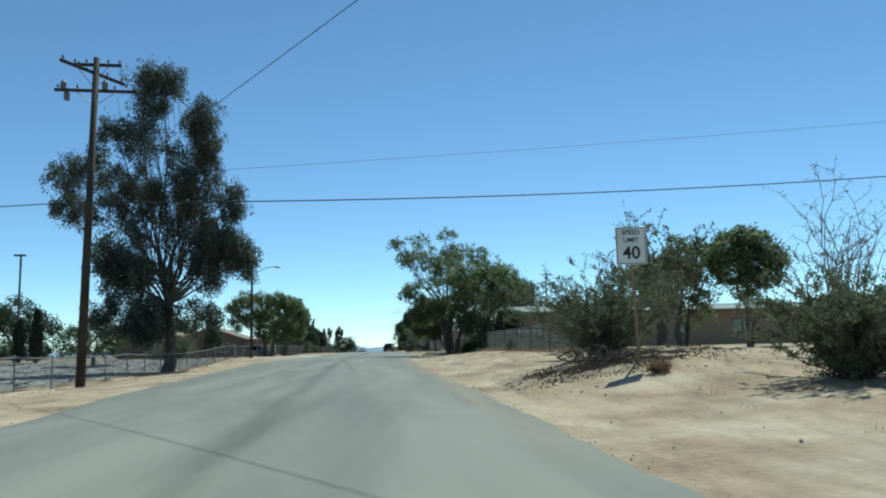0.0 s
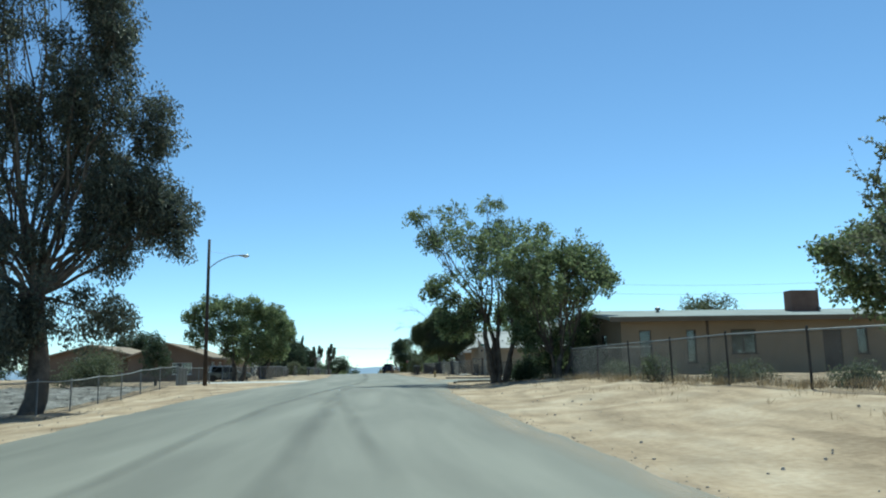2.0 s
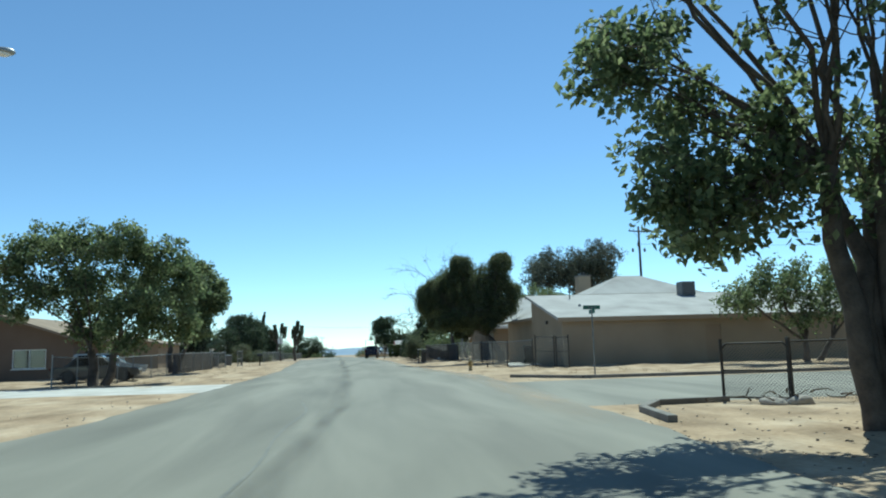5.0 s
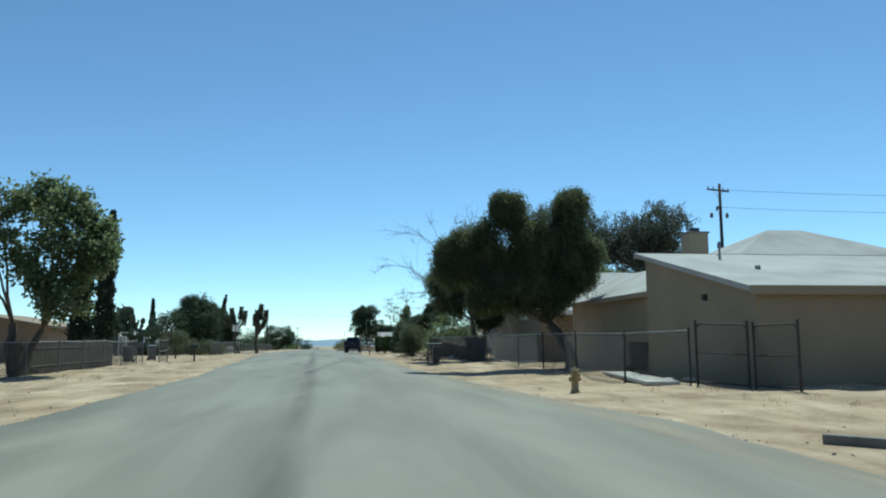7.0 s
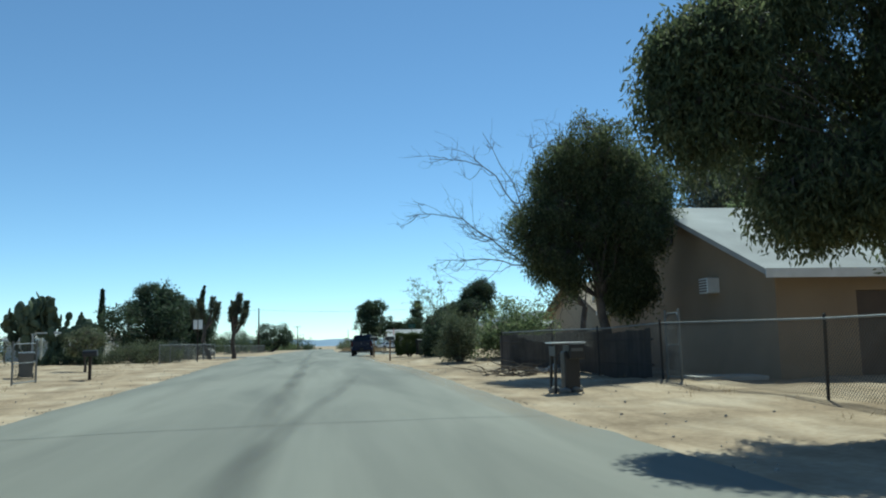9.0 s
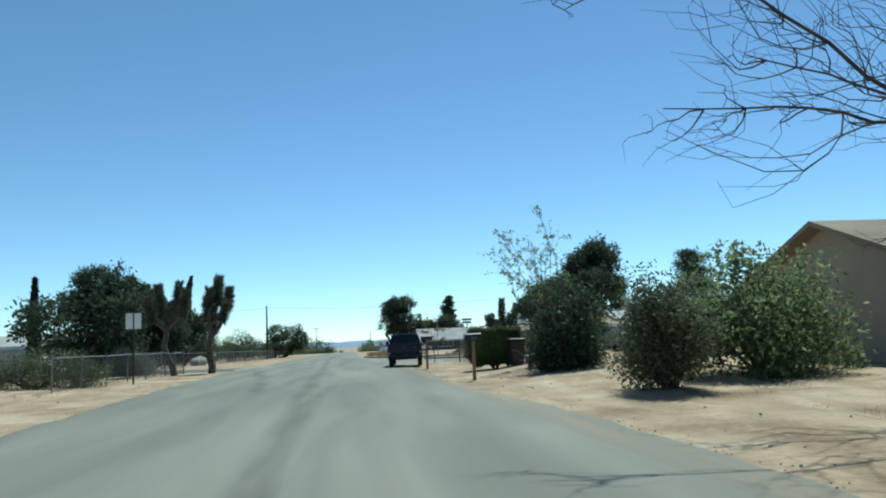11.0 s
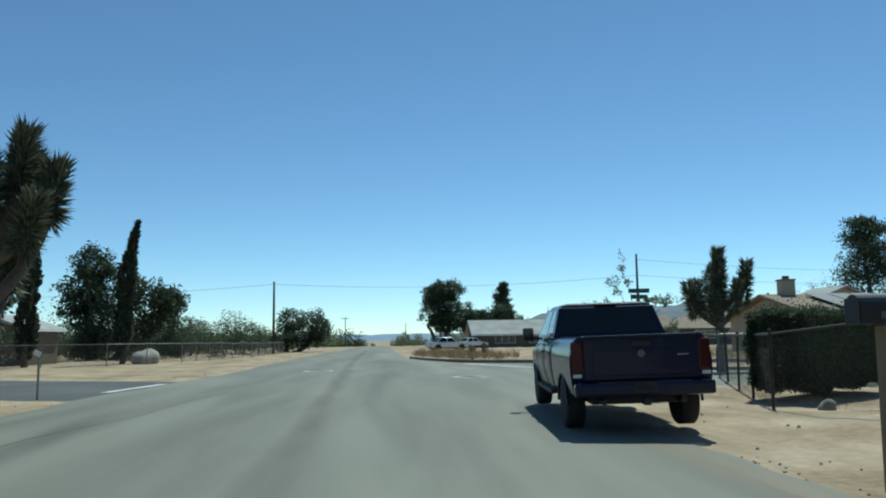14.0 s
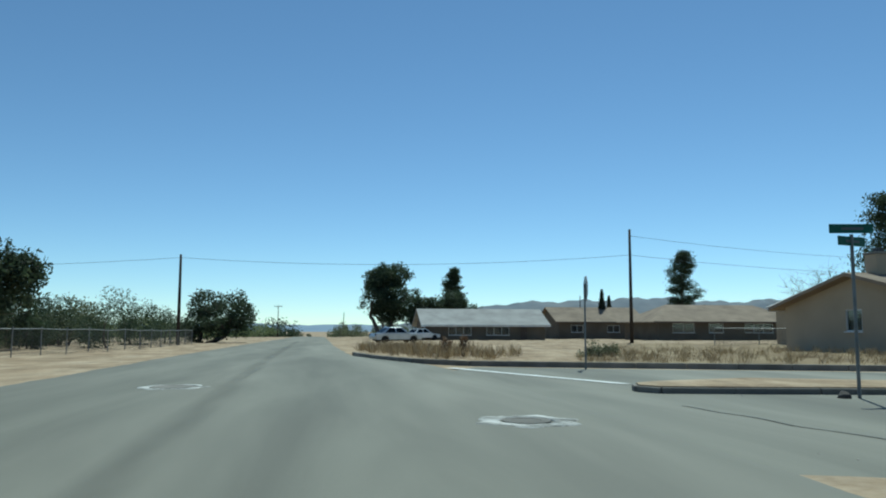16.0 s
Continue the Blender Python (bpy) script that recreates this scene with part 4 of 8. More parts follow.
def thicket(name, area, label, n, hmin, hmax, leaf, seed, size=0.3, per=260, category="bushes"):
    """Far scrub that nobody could count: area x0, x1, y0, y1."""
    rng = np.random.default_rng(seed)
    green, wood = Soup(), Soup()
    x0, x1, y0, y1 = area
    for k in range(n):
        x, y, h = rng.uniform(x0, x1), rng.uniform(y0, y1), rng.uniform(hmin, hmax)
        w, z = h * rng.uniform(0.5, 0.9), gz(x, y)
        c = rng.normal(size=(10, 3))
        c /= np.linalg.norm(c, axis=1)[:, None]
        c = np.array([x, y, z + h * 0.5]) + c * np.array([w * 0.7, w * 0.7, h * 0.4])
        pts = (c[:, None] + ball(rng, (10, per // 10)) * w * rng.uniform(0.3, 0.5, (10, 1, 1))).reshape(-1, 3)
        pts[:, 2] = np.maximum(pts[:, 2], z + 0.03)
        green.leaves(pts, size * (0.6 + 0.4 * h / hmax), rng)
        wood.tube(bend((x, y, z - 0.1), (x, y, z + h * 0.6), rng, 0.05, 4), np.linspace(0.08, 0.03, 4), 5)
    root = thing(name, ((x0 + x1) / 2, (y0 + y1) / 2, 0), label, category, kind="stuff")
    inv = root.matrix_basis.inverted()
    part_mesh("foliage", green.mesh("foliage", M[leaf]), root, m=inv)
    part_mesh("branchwork", wood.mesh("branchwork", M["bark"]), root, m=inv)
    return root

# ---------------------------------------------------------------- fences, poles and street furniture
def fabric(soup, a, b, h, pitch=0.075, r=0.0026):
    """Chain-link wire between two feet a and b: slanting wires both ways."""
    a, b = np.asarray(a, float), np.asarray(b, float)
    ln = np.hypot(*(b - a)[:2])
    along = (b - a) / ln
    for sgn in (1, -1):
        s0 = np.arange(-h, ln, pitch) if sgn > 0 else np.arange(0, ln + h, pitch)
        lo, hi = np.clip(s0, 0, ln), np.clip(s0 + sgn * h, 0, ln)
        z_lo, z_hi = np.abs(lo - s0), h - np.abs(hi - (s0 + sgn * h))
        ok = z_hi - z_lo > 0.05
        lo, hi, z_lo, z_hi = lo[ok], hi[ok], z_lo[ok], z_hi[ok]
        p = a + along * lo[:, None] + np.array([0, 0, 1]) * (z_lo + 0.04)[:, None]
        q = a + along * hi[:, None] + np.array([0, 0, 1]) * (z_hi + 0.04)[:, None]
        n = len(p)
        if not n:
            continue
        side = np.array([-along[1], along[0], 0]) * r
        up = np.array([along[0] * -sgn, along[1] * -sgn, 1.0]) * 0.707 * r
        offs = [side + up, -side + up, -1.4 * up]
        v = np.stack([p + offs[0], p + offs[1], p + offs[2], q + offs[0], q + offs[1], q + offs[2]], 1)
        k = np.arange(n)[:, None] * 6
        soup.add(v.reshape(-1, 3), np.concatenate([k + [0, 1, 4, 3], k + [1, 2, 5, 4], k + [2, 0, 3, 5]]))


def chain_fence(pts, h, label, step=3.0, slack=0.0, rail=True, name="chain_link_fence", post_mat="steel", seed=0, gauge=0.0026, rail_mat="steel"):
    """A chain-link fence along pts: posts, top rails and wire."""
    rng = random.Random(seed)
    root = thing(name, (*pts[0], gz(*pts[0])), label, "fence", "chain-link fences")
    inv = root.matrix_basis.inverted()
    feet = []
    for a, b in zip(pts, pts[1:]):
        n = max(1, round(math.hypot(b[0] - a[0], b[1] - a[1]) / step))
        feet += [(a[0] + (b[0] - a[0]) * k / n, a[1] + (b[1] - a[1]) * k / n) for k in range(n)]
    feet.append(pts[-1])
    feet = [Vector((x, y, gz(x, y))) for x, y in feet]
    soup = Soup()
    post = bpy.data.meshes.new("post")
    bm = brod((0, 0, -0.2), (0, 0, h + 0.06), 0.03, None, 8)
    lathe(bm, [(0.034, h + 0.05), (0.034, h + 0.075), (0.012, h + 0.10)], 8)
    bm.to_mesh(post), bm.free()
    post.materials.append(M[post_mat])
    for f in feet:
        o = part_mesh("post", post, root, m=inv @ pose(*f, rng.uniform(-1.5, 1.5), rng.uniform(-1.5, 1.5), 0))
    for a, b in zip(feet, feet[1:]):
        fabric(soup, a, b, h, 0.075, gauge)
        if rail:
            bm = bmesh.new()
            top_a, top_b = a + Vector((0, 0, h)), b + Vector((0, 0, h))
            mid = (top_a + top_b) / 2 - Vector((0, 0, slack))
            rod(bm, top_a, mid, 0.021, None, 6)
            rod(bm, mid, top_b, 0.021, None, 6)
            o = part("top_rail", bm, M[rail_mat], root)
            o.matrix_basis = inv
    part_mesh("wire_mesh", soup.mesh("wire_mesh", M["wire"]), root, "grey diamond wire mesh", inv)
    return root


def pipe_gate(a, b, h, label, mat="steel"):
    """A chain-link gate leaf on a bent pipe frame."""
    a3, b3 = Vector((*a, gz(*a) + 0.08)), Vector((*b, gz(*b) + 0.08))
    root = thing("pipe_gate", a3, label, "gate", "gates")
    inv = root.matrix_basis.inverted()
    up = Vector((0, 0, h))
    d = (b3 - a3).normalized() * 0.12
    bm = bmesh.new()
    ring = [a3, a3 + up - Vector((0, 0, 0.12)), a3 + up + d, b3 + up - d, b3 + up - Vector((0, 0, 0.12)), b3]
    for p, q in zip(ring, ring[1:] + ring[:1]):
        rod(bm, p, q, 0.022, None, 7)
    rod(bm, a3 + up * 0.5, b3 + up * 0.5, 0.018, None, 7)
    part("gate_frame", bm, M[mat], root).matrix_basis = inv
    s = Soup()
    fabric(s, a3 - Vector((0, 0, 0.04)), b3 - Vector((0, 0, 0.04)), h)
    part_mesh("wire_mesh", s.mesh("wire_mesh", M["wire"]), root, "grey diamond wire mesh", inv)
    for e in (a3, b3):
        part("gate_post", brod(e - Vector((0, 0, 0.3)), e + up + Vector((0, 0, 0.1)), 0.034), M[mat], root).matrix_basis = inv
    return root


# left side of the street
chain_fence([(-9.4, 8), (-11.0, 24), (-11.4, 40), (-11.6, 62), (-11.3, 68)], 1.2, "low sagging grey chain-link fence beside the stony yard", seed=1, slack=0.03)
chain_fence([(-11.3, 68.2), (-12.6, 76), (-12.2, 81.5)], 1.2, "grey chain-link fence running up the sandy bank", seed=2)
chain_fence([(-12.6, 88.5), (-12.4, 100), (-11.5, 112), (-11.2, 124.4)], 1.35, "grey chain-link fence under leafy trees", seed=3)
chain_fence([(-11.8, 128.5), (-16, 128.8)], 1.3, "short grey chain-link fence by the driveway", seed=4)
chain_fence([(-11.0, 152), (-10.6, 160), (-10.2, 168), (-15, 171), (-22, 174)], 1.25, "grey chain-link fence in front of the shrubs", seed=5, gauge=0.0017)
chain_fence([(-26, 195.5), (-16.5, 198.5), (-14.0, 205), (-12.4, 222), (-12.0, 240)], 1.25, "grey chain-link fence round the corner lot", seed=6, gauge=0.0017)
# right side
# Steel rails over post_dark posts: sunlight on the rails is put into the colour.
chain_fence([(10.6, 30), (9.7, 40), (9.2, 54.2), (13.5, 56.0)], 1.3, "long grey chain-link fence in front of the tan house", seed=7, post_mat="post_dark", step=4.0)
chain_fence([(9.0, 69.4), (13.5, 68.6), (24, 68.2)], 1.25, "grey chain-link fence by the shaded corner", seed=8, post_mat="post_dark", step=4.4, rail_mat="post_dark")
chain_fence([(9.9, 96.2), (8.9, 98.4), (8.9, 103)], 1.45, "grey chain-link fence beside the tan house", seed=9, post_mat="post_dark", step=4.4)
chain_fence([(8.9, 103), (9.0, 112), (8.8, 118.5), (8.0, 126), (7.3, 131)], 1.45, "grey chain-link fence in front of the houses", seed=10, post_mat="post_dark", step=4.4)
chain_fence([(5.95, 158.6), (5.95, 162.2), (5.85, 165.9), (9.4, 176)], 1.25, "thin chain-link fence round the bare yard", seed=11, post_mat="post_dark", gauge=0.0007, rail_mat="post_dark")
chain_fence([(9.4, 176), (16, 173.5), (30, 168)], 1.3, "grey chain-link fence along the cross street", seed=12)
chain_fence([cross(10, 46), cross(40, 44), cross(70, 40)], 1.3, "grey chain-link fence across the back of the dry lot", seed=13)
pipe_gate((8.0, 70.3), (9.0, 69.3), 1.15, "small chain-link gate with a dark pipe frame", "post_dark")
pipe_gate((10.0, 96.0), (10.7, 94.6), 1.55, "chain-link gate with a rounded dark pipe frame beside the house", "post_dark")
pipe_gate((10.75, 94.4), (11.0, 92.9), 1.5, "second chain-link gate leaf with a dark pipe frame", "post_dark")
pipe_gate((9.15, 118.15), (9.1, 118.85), 1.65, "narrow chain-link gate with a bowed top rail")
pipe_gate((5.95, 157.2), (6.8, 158.0), 0.8, "open chain-link gate leaf with a dark pipe frame", "post_dark")
pipe_gate((-10.6, 127.6), (-10.4, 129.2), 1.35, "open grey chain-link gate leaf on the sandy verge")
pipe_gate((-10.1, 169.6), (-10.9, 168.4), 1.2, "grey chain-link gate beside a Joshua tree")


def board_fence(pts, h, label, width=0.145, mat="wood_fence", lean=0):
    """A close-boarded fence; every board its own piece."""
    root = thing("board_fence", (*pts[0], gz(*pts[0])), label, "fence")
    inv = root.matrix_basis.inverted()
    rng = random.Random(len(pts) * 7 + int(h * 10))
    me = bpy.data.meshes.new("board")
    bm = bbox((0, 0, h / 2), (width - 0.012, 0.022, h), None, 0.004)
    bm.to_mesh(me), bm.free()
    me.materials.append(M[mat])
    for a, b in zip(pts, pts[1:]):
        ln = math.hypot(b[0] - a[0], b[1] - a[1])
        ang = math.degrees(math.atan2(b[1] - a[1], b[0] - a[0]))
        for k in range(int(ln / width)):
            s = (k + 0.5) * width / ln
            x, y = a[0] + (b[0] - a[0]) * s, a[1] + (b[1] - a[1]) * s
            part_mesh("board", me, root, m=inv @ pose(x, y, gz(x, y) + rng.uniform(-0.03, 0.02), 0, rng.uniform(-0.8, 0.8), ang))
        for z in (0.35, h - 0.3):
            part("rail", brod((a[0], a[1], gz(*a) + z), (b[0], b[1], gz(*b) + z), 0.035, None, 4), M[mat], root).matrix_basis = inv
    return root


board_fence([(7.25, 131.2), (8.15, 126), (8.95, 119.4)], 1.35, "dark weathered board fence behind the sandy verge")
board_fence([(-12.0, 108), (-11.65, 121)], 1.4, "grey weathered board fence beside the cypresses", mat="wood_fence")


def cable(name, a, b, sag, r, label, n=24):
    t = np.linspace(0, 1, n)[:, None]
    p = np.asarray(a, float) + (np.asarray(b, float) - np.asarray(a, float)) * t
    p[:, 2] -= (4 * sag * t * (1 - t))[:, 0]
    s = Soup()
    s.tube(p, np.full(n, r), 5)
    return tagged(new(name, s.mesh(name, M["cable"])), label, "cable", "overhead cables")


def utility_pole(base, h, label, r=0.17, arms=(), lean=0.0, turn=0.0, cans=()):
    """A wooden pole; arms: height, half length, turn in degrees."""
    root = thing("utility_pole", (*base, gz(*base)), label, "utility pole", "utility poles")
    bm = bmesh.new()
    rod(bm, (0, 0, -0.4), (lean, 0, h), r, r * 0.62, 12)
    part("pole", bm, M["wood_pole"], root, "dark creosoted wooden pole", True)
    for z, half, ang in arms:
        m = pose(lean * z / h, 0, z, 0, 0, ang)
        bm = bbox((0, 0.14, 0), (2 * half, 0.10, 0.12), None, 0.012)
        arm = part("crossarm", bm, M["wood_pole"], root)
        arm.matrix_basis = m
        for s in (-0.92, -0.45, 0.45, 0.92):
            bm = lathe(bmesh.new(), [(0.02, 0.0), (0.02, 0.06), (0.06, 0.08), (0.035, 0.11), (0.055, 0.13), (0.02, 0.2)], 8, (s * half, 0.14, 0.05))
            part("insulator", bm, M["plastic_grey"], arm)
        for s in (-1, 1):
            part("brace", brod((s * half * 0.5, 0.14, -0.03), (0, 0.1, -0.62), 0.016, None, 5), M["steel"], arm)
    for x, z in cans:
        bm = lathe(bmesh.new(), [(0.10, 0), (0.12, 0.03), (0.12, 0.30), (0.07, 0.36), (0.03, 0.42)], 10, (x, 0.12, z))
        part("fuse_cutout", bm, M["plastic_grey"], root)
    return root


utility_pole((-9.95, 30.1), 13.3, "tall dark wooden utility pole with crossed arms on the verge", 0.185, ((13.05, 0.95, 4), (12.7, 1.6, 62), (11.95, 1.6, 5)), 0.17, 0, ((-1.15, 12.0), (0.5, 12.0), (-1.0, 11.55)))
utility_pole((-12.65, 236.9), 7.75, "bare dark wooden utility pole behind the fence", 0.16)
utility_pole((24.7, 229), 9.6, "bare dark wooden utility pole at the vacant lot", 0.16)
utility_pole((30.4, 132), 13.3, "wooden utility pole with two crossarms behind the house", 0.17, ((12.8, 1.2, 20), (11.4, 1.1, 70)), 0, 0, ((-0.7, 10.6), (0.6, 10.6)))
utility_pole((55, 330), 9, "far wooden utility pole", 0.15)
utility_pole((-13, 390), 9, "far wooden utility pole beside the street", 0.15, ((8.6, 1.2, 0),))
cable("overhead_cable", (-9.9, 28.05, 6.23), (46, 36.4, 10.49), 0.74, 0.026, "thick black cable slung across the street")
cable("overhead_cable", (-9.9, 29.6, 7.5), (46, 36.4, 13.5), 0.25, 0.007, "thin upper wire slung across the street")
cable("overhead_cable", (-9.8, 30.0, 6.85), (27, -20, 11.3), 0.1, 0.011, "black cable slung from the pole high over the street")
cable("overhead_cable", (-9.9, 28.05, 6.23), (-60, 24, 5.0), 0.6, 0.02, "black cable slung over the stony yard")
cable("overhead_cable", (-12.65, 236.9, 6.9), (24.7, 229, 7.0), 0.7, 0.014, "thin cable between two utility poles")
cable("overhead_cable", (-12.65, 236.9, 6.9), (-60, 238, 6.2), 0.8, 0.014, "thin cable running off behind the trees")
cable("overhead_cable", (24.7, 229, 8.6), (80, 250, 9.4), 0.8, 0.014, "thin upper cable past the houses")
cable("overhead_cable", (24.7, 229, 7.0), (80, 250, 7.6), 0.7, 0.014, "thin lower cable past the houses")
cable("overhead_cable", (30.4, 132, 12.9), (80, 122, 12.6), 0.8, 0.014, "thin cable from the pole behind the house")
cable("overhead_cable", (30.4, 132, 11.5), (80, 122, 11.4), 0.8, 0.014, "thin lower cable from the pole behind the house")


def street_lamp(base, h, turn):
    root = thing("street_lamp", (*base, gz(*base)), "street lamp with a curved arm on a dark wooden pole", "street lamp", turn=turn)
    part("pole", brod((0, 0, -0.4), (0.02, 0, h + 0.38), 0.14, 0.09, 12), M["wood_pole"], root, "dark wooden pole", True)
    s = Soup()
    t = np.linspace(0, 1, 14)
    p = np.column_stack([0.1 + 1.95 * t, 0 * t, h - 1.55 + 0.95 * np.sin(t * np.pi / 2) ** 0.8])
    s.tube(p, np.full(14, 0.033), 7)
    part_mesh("arm", s.mesh("arm", M["steel"], True), root, "curved grey steel arm")
    part("tie_rod", brod((0.08, 0, h - 0.42), (1.75, 0, h - 0.60), 0.006, None, 4), M["steel"], root)
    head = bmesh.new()
    lathe(head, [(0.03, -0.42), (0.09, -0.30), (0.14, -0.05), (0.16, 0.12), (0.13, 0.26), (0.04, 0.33)], 12)
    bmesh.ops.transform(head, matrix=pose(2.35, 0, h - 0.60, 0, 90, 0) @ Matrix.Diagonal((0.6, 1, 1, 1)), verts=head.verts)
    hd = part("lamp_head", head, M["sign_back"], root, "grey cobra-head lamp housing", True)
    lens = bmesh.new()
    bmesh.ops.create_uvsphere(lens, u_segments=12, v_segments=8, radius=0.13, matrix=Matrix.Translation((2.42, 0, h - 0.66)) @ Matrix.Diagonal((1.35, 0.95, 0.62, 1)))
    part("lens", lens, M["lamp_clear"], hd, "clear lens bowl", True)
    return root


street_lamp((-10.5, 72), 9.25, 20)
lot_lamp = thing("lot_lamp", (-32.4, 74, gz(-32.4, 74)), "dark shoebox lamp on a square pole beyond the yard", "street lamp")
part("pole", bbox((0, 0, 5.1), (0.14, 0.14, 10.2)), M["black_metal"], lot_lamp)
part("lamp_head", bbox((-0.1, 0, 10.2), (1.0, 0.4, 0.16), None, 0.03), M["black_metal"], lot_lamp)
far_pole = thing("utility_pole", (6, 420, gz(6, 420)), "far leaning utility pole at the end of the street", "utility pole", "utility poles")
part("pole", brod((0, 0, -0.4), (0.2, 0, 8), 0.16, 0.1), M["wood_pole"], far_pole)


def letters(body, size, loc, rot, parent, mat, name="lettering"):
    """Writing, as a thin mesh that stands just proud of its ground."""
    cu = bpy.data.curves.new(name, "FONT")
    cu.body, cu.size, cu.align_x, cu.align_y, cu.extrude = body, size, "CENTER", "CENTER", 0.002
    cu.offset = size * 0.018
    tmp = new("tmp", cu)
    dg = bpy.context.evaluated_depsgraph_get()
    me = bpy.data.meshes.new_from_object(tmp.evaluated_get(dg))
    bpy.data.objects.remove(tmp)
    me.materials.clear()
    me.materials.append(M[mat])
    o = new(name, me)
    o.parent = parent
    o.matrix_basis = pose(*loc, *rot)
    return o


def speed_sign():
    x, y = 8.0, 17.5
    up = 3.0 - gz(x, y)
    root = thing("speed_limit_sign", (x, y, gz(x, y)), "white speed limit sign reading SPEED LIMIT 40 on a thin post", "traffic sign", turn=-4)
    part("post", bbox((0.02, 0.03, up / 2), (0.06, 0.045, up + 0.9), (0, -1.5, 0), 0.006), M["wood_post"], root, "thin weathered brown post")
    panel = part("panel", bbox((0, 0, up), (0.77, 0.006, 0.93), None, 0.0), M["white_paint"], root, "white reflective panel")
    rim = bmesh.new()
    for c, s in (((0, -0.006, up + 0.44), (0.72, 0.004, 0.015)), ((0, -0.006, up - 0.44), (0.72, 0.004, 0.015)), ((-0.355, -0.006, up), (0.015, 0.004, 0.89)), ((0.355, -0.006, up), (0.015, 0.004, 0.89))):
        box(rim, c, s)
    part("border", rim, M["ink"], panel, "thin black border")
    for word, size, z in (("SPEED", 0.165, up + 0.33), ("LIMIT", 0.165, up + 0.14), ("40", 0.44, up - 0.19)):
        letters(word, size, (0, -0.008, z), (90, 0, 0), panel, "ink")


speed_sign()


def name_sign(base, label, h=2.75, blades=((2.68, 0), (2.46, 90)), turn=0.0, z0=None, wide=0.75):
    root = thing("street_name_sign", (*base, gz(*base) if z0 is None else z0), label, "street sign", "street name signs", turn)
    part("post", brod((0, 0, -0.3), (0, 0, h), 0.03, None, 8), M["steel"], root, "grey steel post")
    for z, a in blades:
        b = part("blade", bbox((0, 0, 0), (wide, 0.012, 0.16), None, 0.004), M["sign_green"], root, "dark green name blade")
        b.matrix_basis = pose(0, 0, z, 0, 0, a)
        for s in (-1, 1):
            bar = part("writing_bar", bbox((0.02, s * 0.009, 0), (wide * 0.5, 0.004, 0.045)), M["plastic_grey"], b)
    return root


name_sign((9.5, 84.0), "street name sign with a dark green blade on a thin post", turn=10, blades=((2.72, 0), (2.55, 80)))
name_sign((8.47, 180.35), "street name sign with crossed green blades on a steel post", h=2.72, blades=((2.82, -10), (2.60, 20)), turn=0, z0=grade(180.3) + 0.05)
stop = thing("stop_sign", (7.3, 190.7, grade(190) + 0.05), "stop sign seen edge-on on a square steel post", "traffic sign", turn=80)
part("post", bbox((0, 0, 1.2), (0.05, 0.05, 2.6), None, 0.005), M["steel"], stop)
o = part("panel", lathe(bmesh.new(), [(0.40, -0.004), (0.40, 0.004)], 8), M["sign_red"], stop, "red octagonal panel")
o.matrix_basis = pose(0, -0.035, 2.35, 90, 0, 0) @ pose(0, 0, 0, 0, 0, 22.5)
part("panel_back", lathe(bmesh.new(), [(0.395, 0.004), (0.39, 0.010)], 8), M["sign_back"], o, "grey metal back").matrix_basis = pose(0, 0, -0.013)

marker = thing("marker_post", (-8.6, 171.6, gz(-8.6, 171.6)), "thin grey steel post carrying a small white tag", "post")
part("post", bbox((0, 0, 0.5), (0.04, 0.04, 1.2), None, 0.004), M["steel"], marker)
part("tag", bbox((-0.03, -0.03, 1.06), (0.17, 0.012, 0.12), (0, 28, 0), 0.003), M["white_paint"], marker, "small tilted white tag")


def mailbox(base, label, h=1.2, post="wood_post", turn=0.0, bar=True, w=0.2, boxc="black_metal", shelf=False):
    root = thing("mailbox", (*base, gz(*base)), label, "mailbox", "roadside mailboxes", turn)
    part("post", bbox((0, 0, h / 2 - 0.15), (0.10, 0.10, h - 0.05), (0, 0.8, 0), 0.008), M[post], root, "square wooden post")
    if shelf:
        part("shelf", bbox((0, 0, h - 0.16), (0.16, 0.7, 0.03), None, 0.005), M[post], root)
    bm = bmesh.new()
    pts = [(-w / 2, 0)] + [(w / 2 * math.cos(a), 0.14 + w / 2 * math.sin(a)) for a in np.linspace(math.pi, 0, 9)] + [(w / 2, 0)]
    prism(bm, pts, "y", -0.26, 0.26)
    bmesh.ops.transform(bm, matrix=pose(0, 0, h - 0.16, 0, 0, 90), verts=bm.verts)
    b = part("letter_box", bm, M[boxc], root, "dark metal letter box")
    part("door", bbox((-0.265, 0, h - 0.05), (0.01, w * 0.9, 0.2), None, 0.004), M[boxc], b)
    part("flag", bbox((0.1, w / 2 + 0.01, h), (0.05, 0.008, 0.14)), M["sign_red"], b)
    if bar:
        part("number_bar", bbox((0.02, -w / 2 - 0.005, h - 0.09), (0.22, 0.006, 0.06)), M["plastic_grey"], b)
    return root


mailbox((3.72, 146.8), "dark mailbox on a stout pale wooden post", 1.42, w=0.17)
mailbox((3.38, 159.2), "dark mailbox on a leaning wooden post in the sand", 1.5, turn=4)
mailbox((-8.9, 130.4), "small dark mailbox on a short dark post", 1.05, "wood_pole", bar=False)
boards = thing("notice_boards", (-9.3, 156.2, gz(-9.3, 156.2)), "two blank white boards side by side on a thin post", "sign", turn=8)
part("post", bbox((0, 0.02, 1.4), (0.07, 0.05, 3.2), None, 0.006), M["wood_pole"], boards, "thin dark post")
for x in (-0.17, 0.17):
    part("board", bbox((x, -0.02, 2.62), (0.28, 0.02, 0.66), None, 0.006), M["white_paint"], boards, "blank white board")
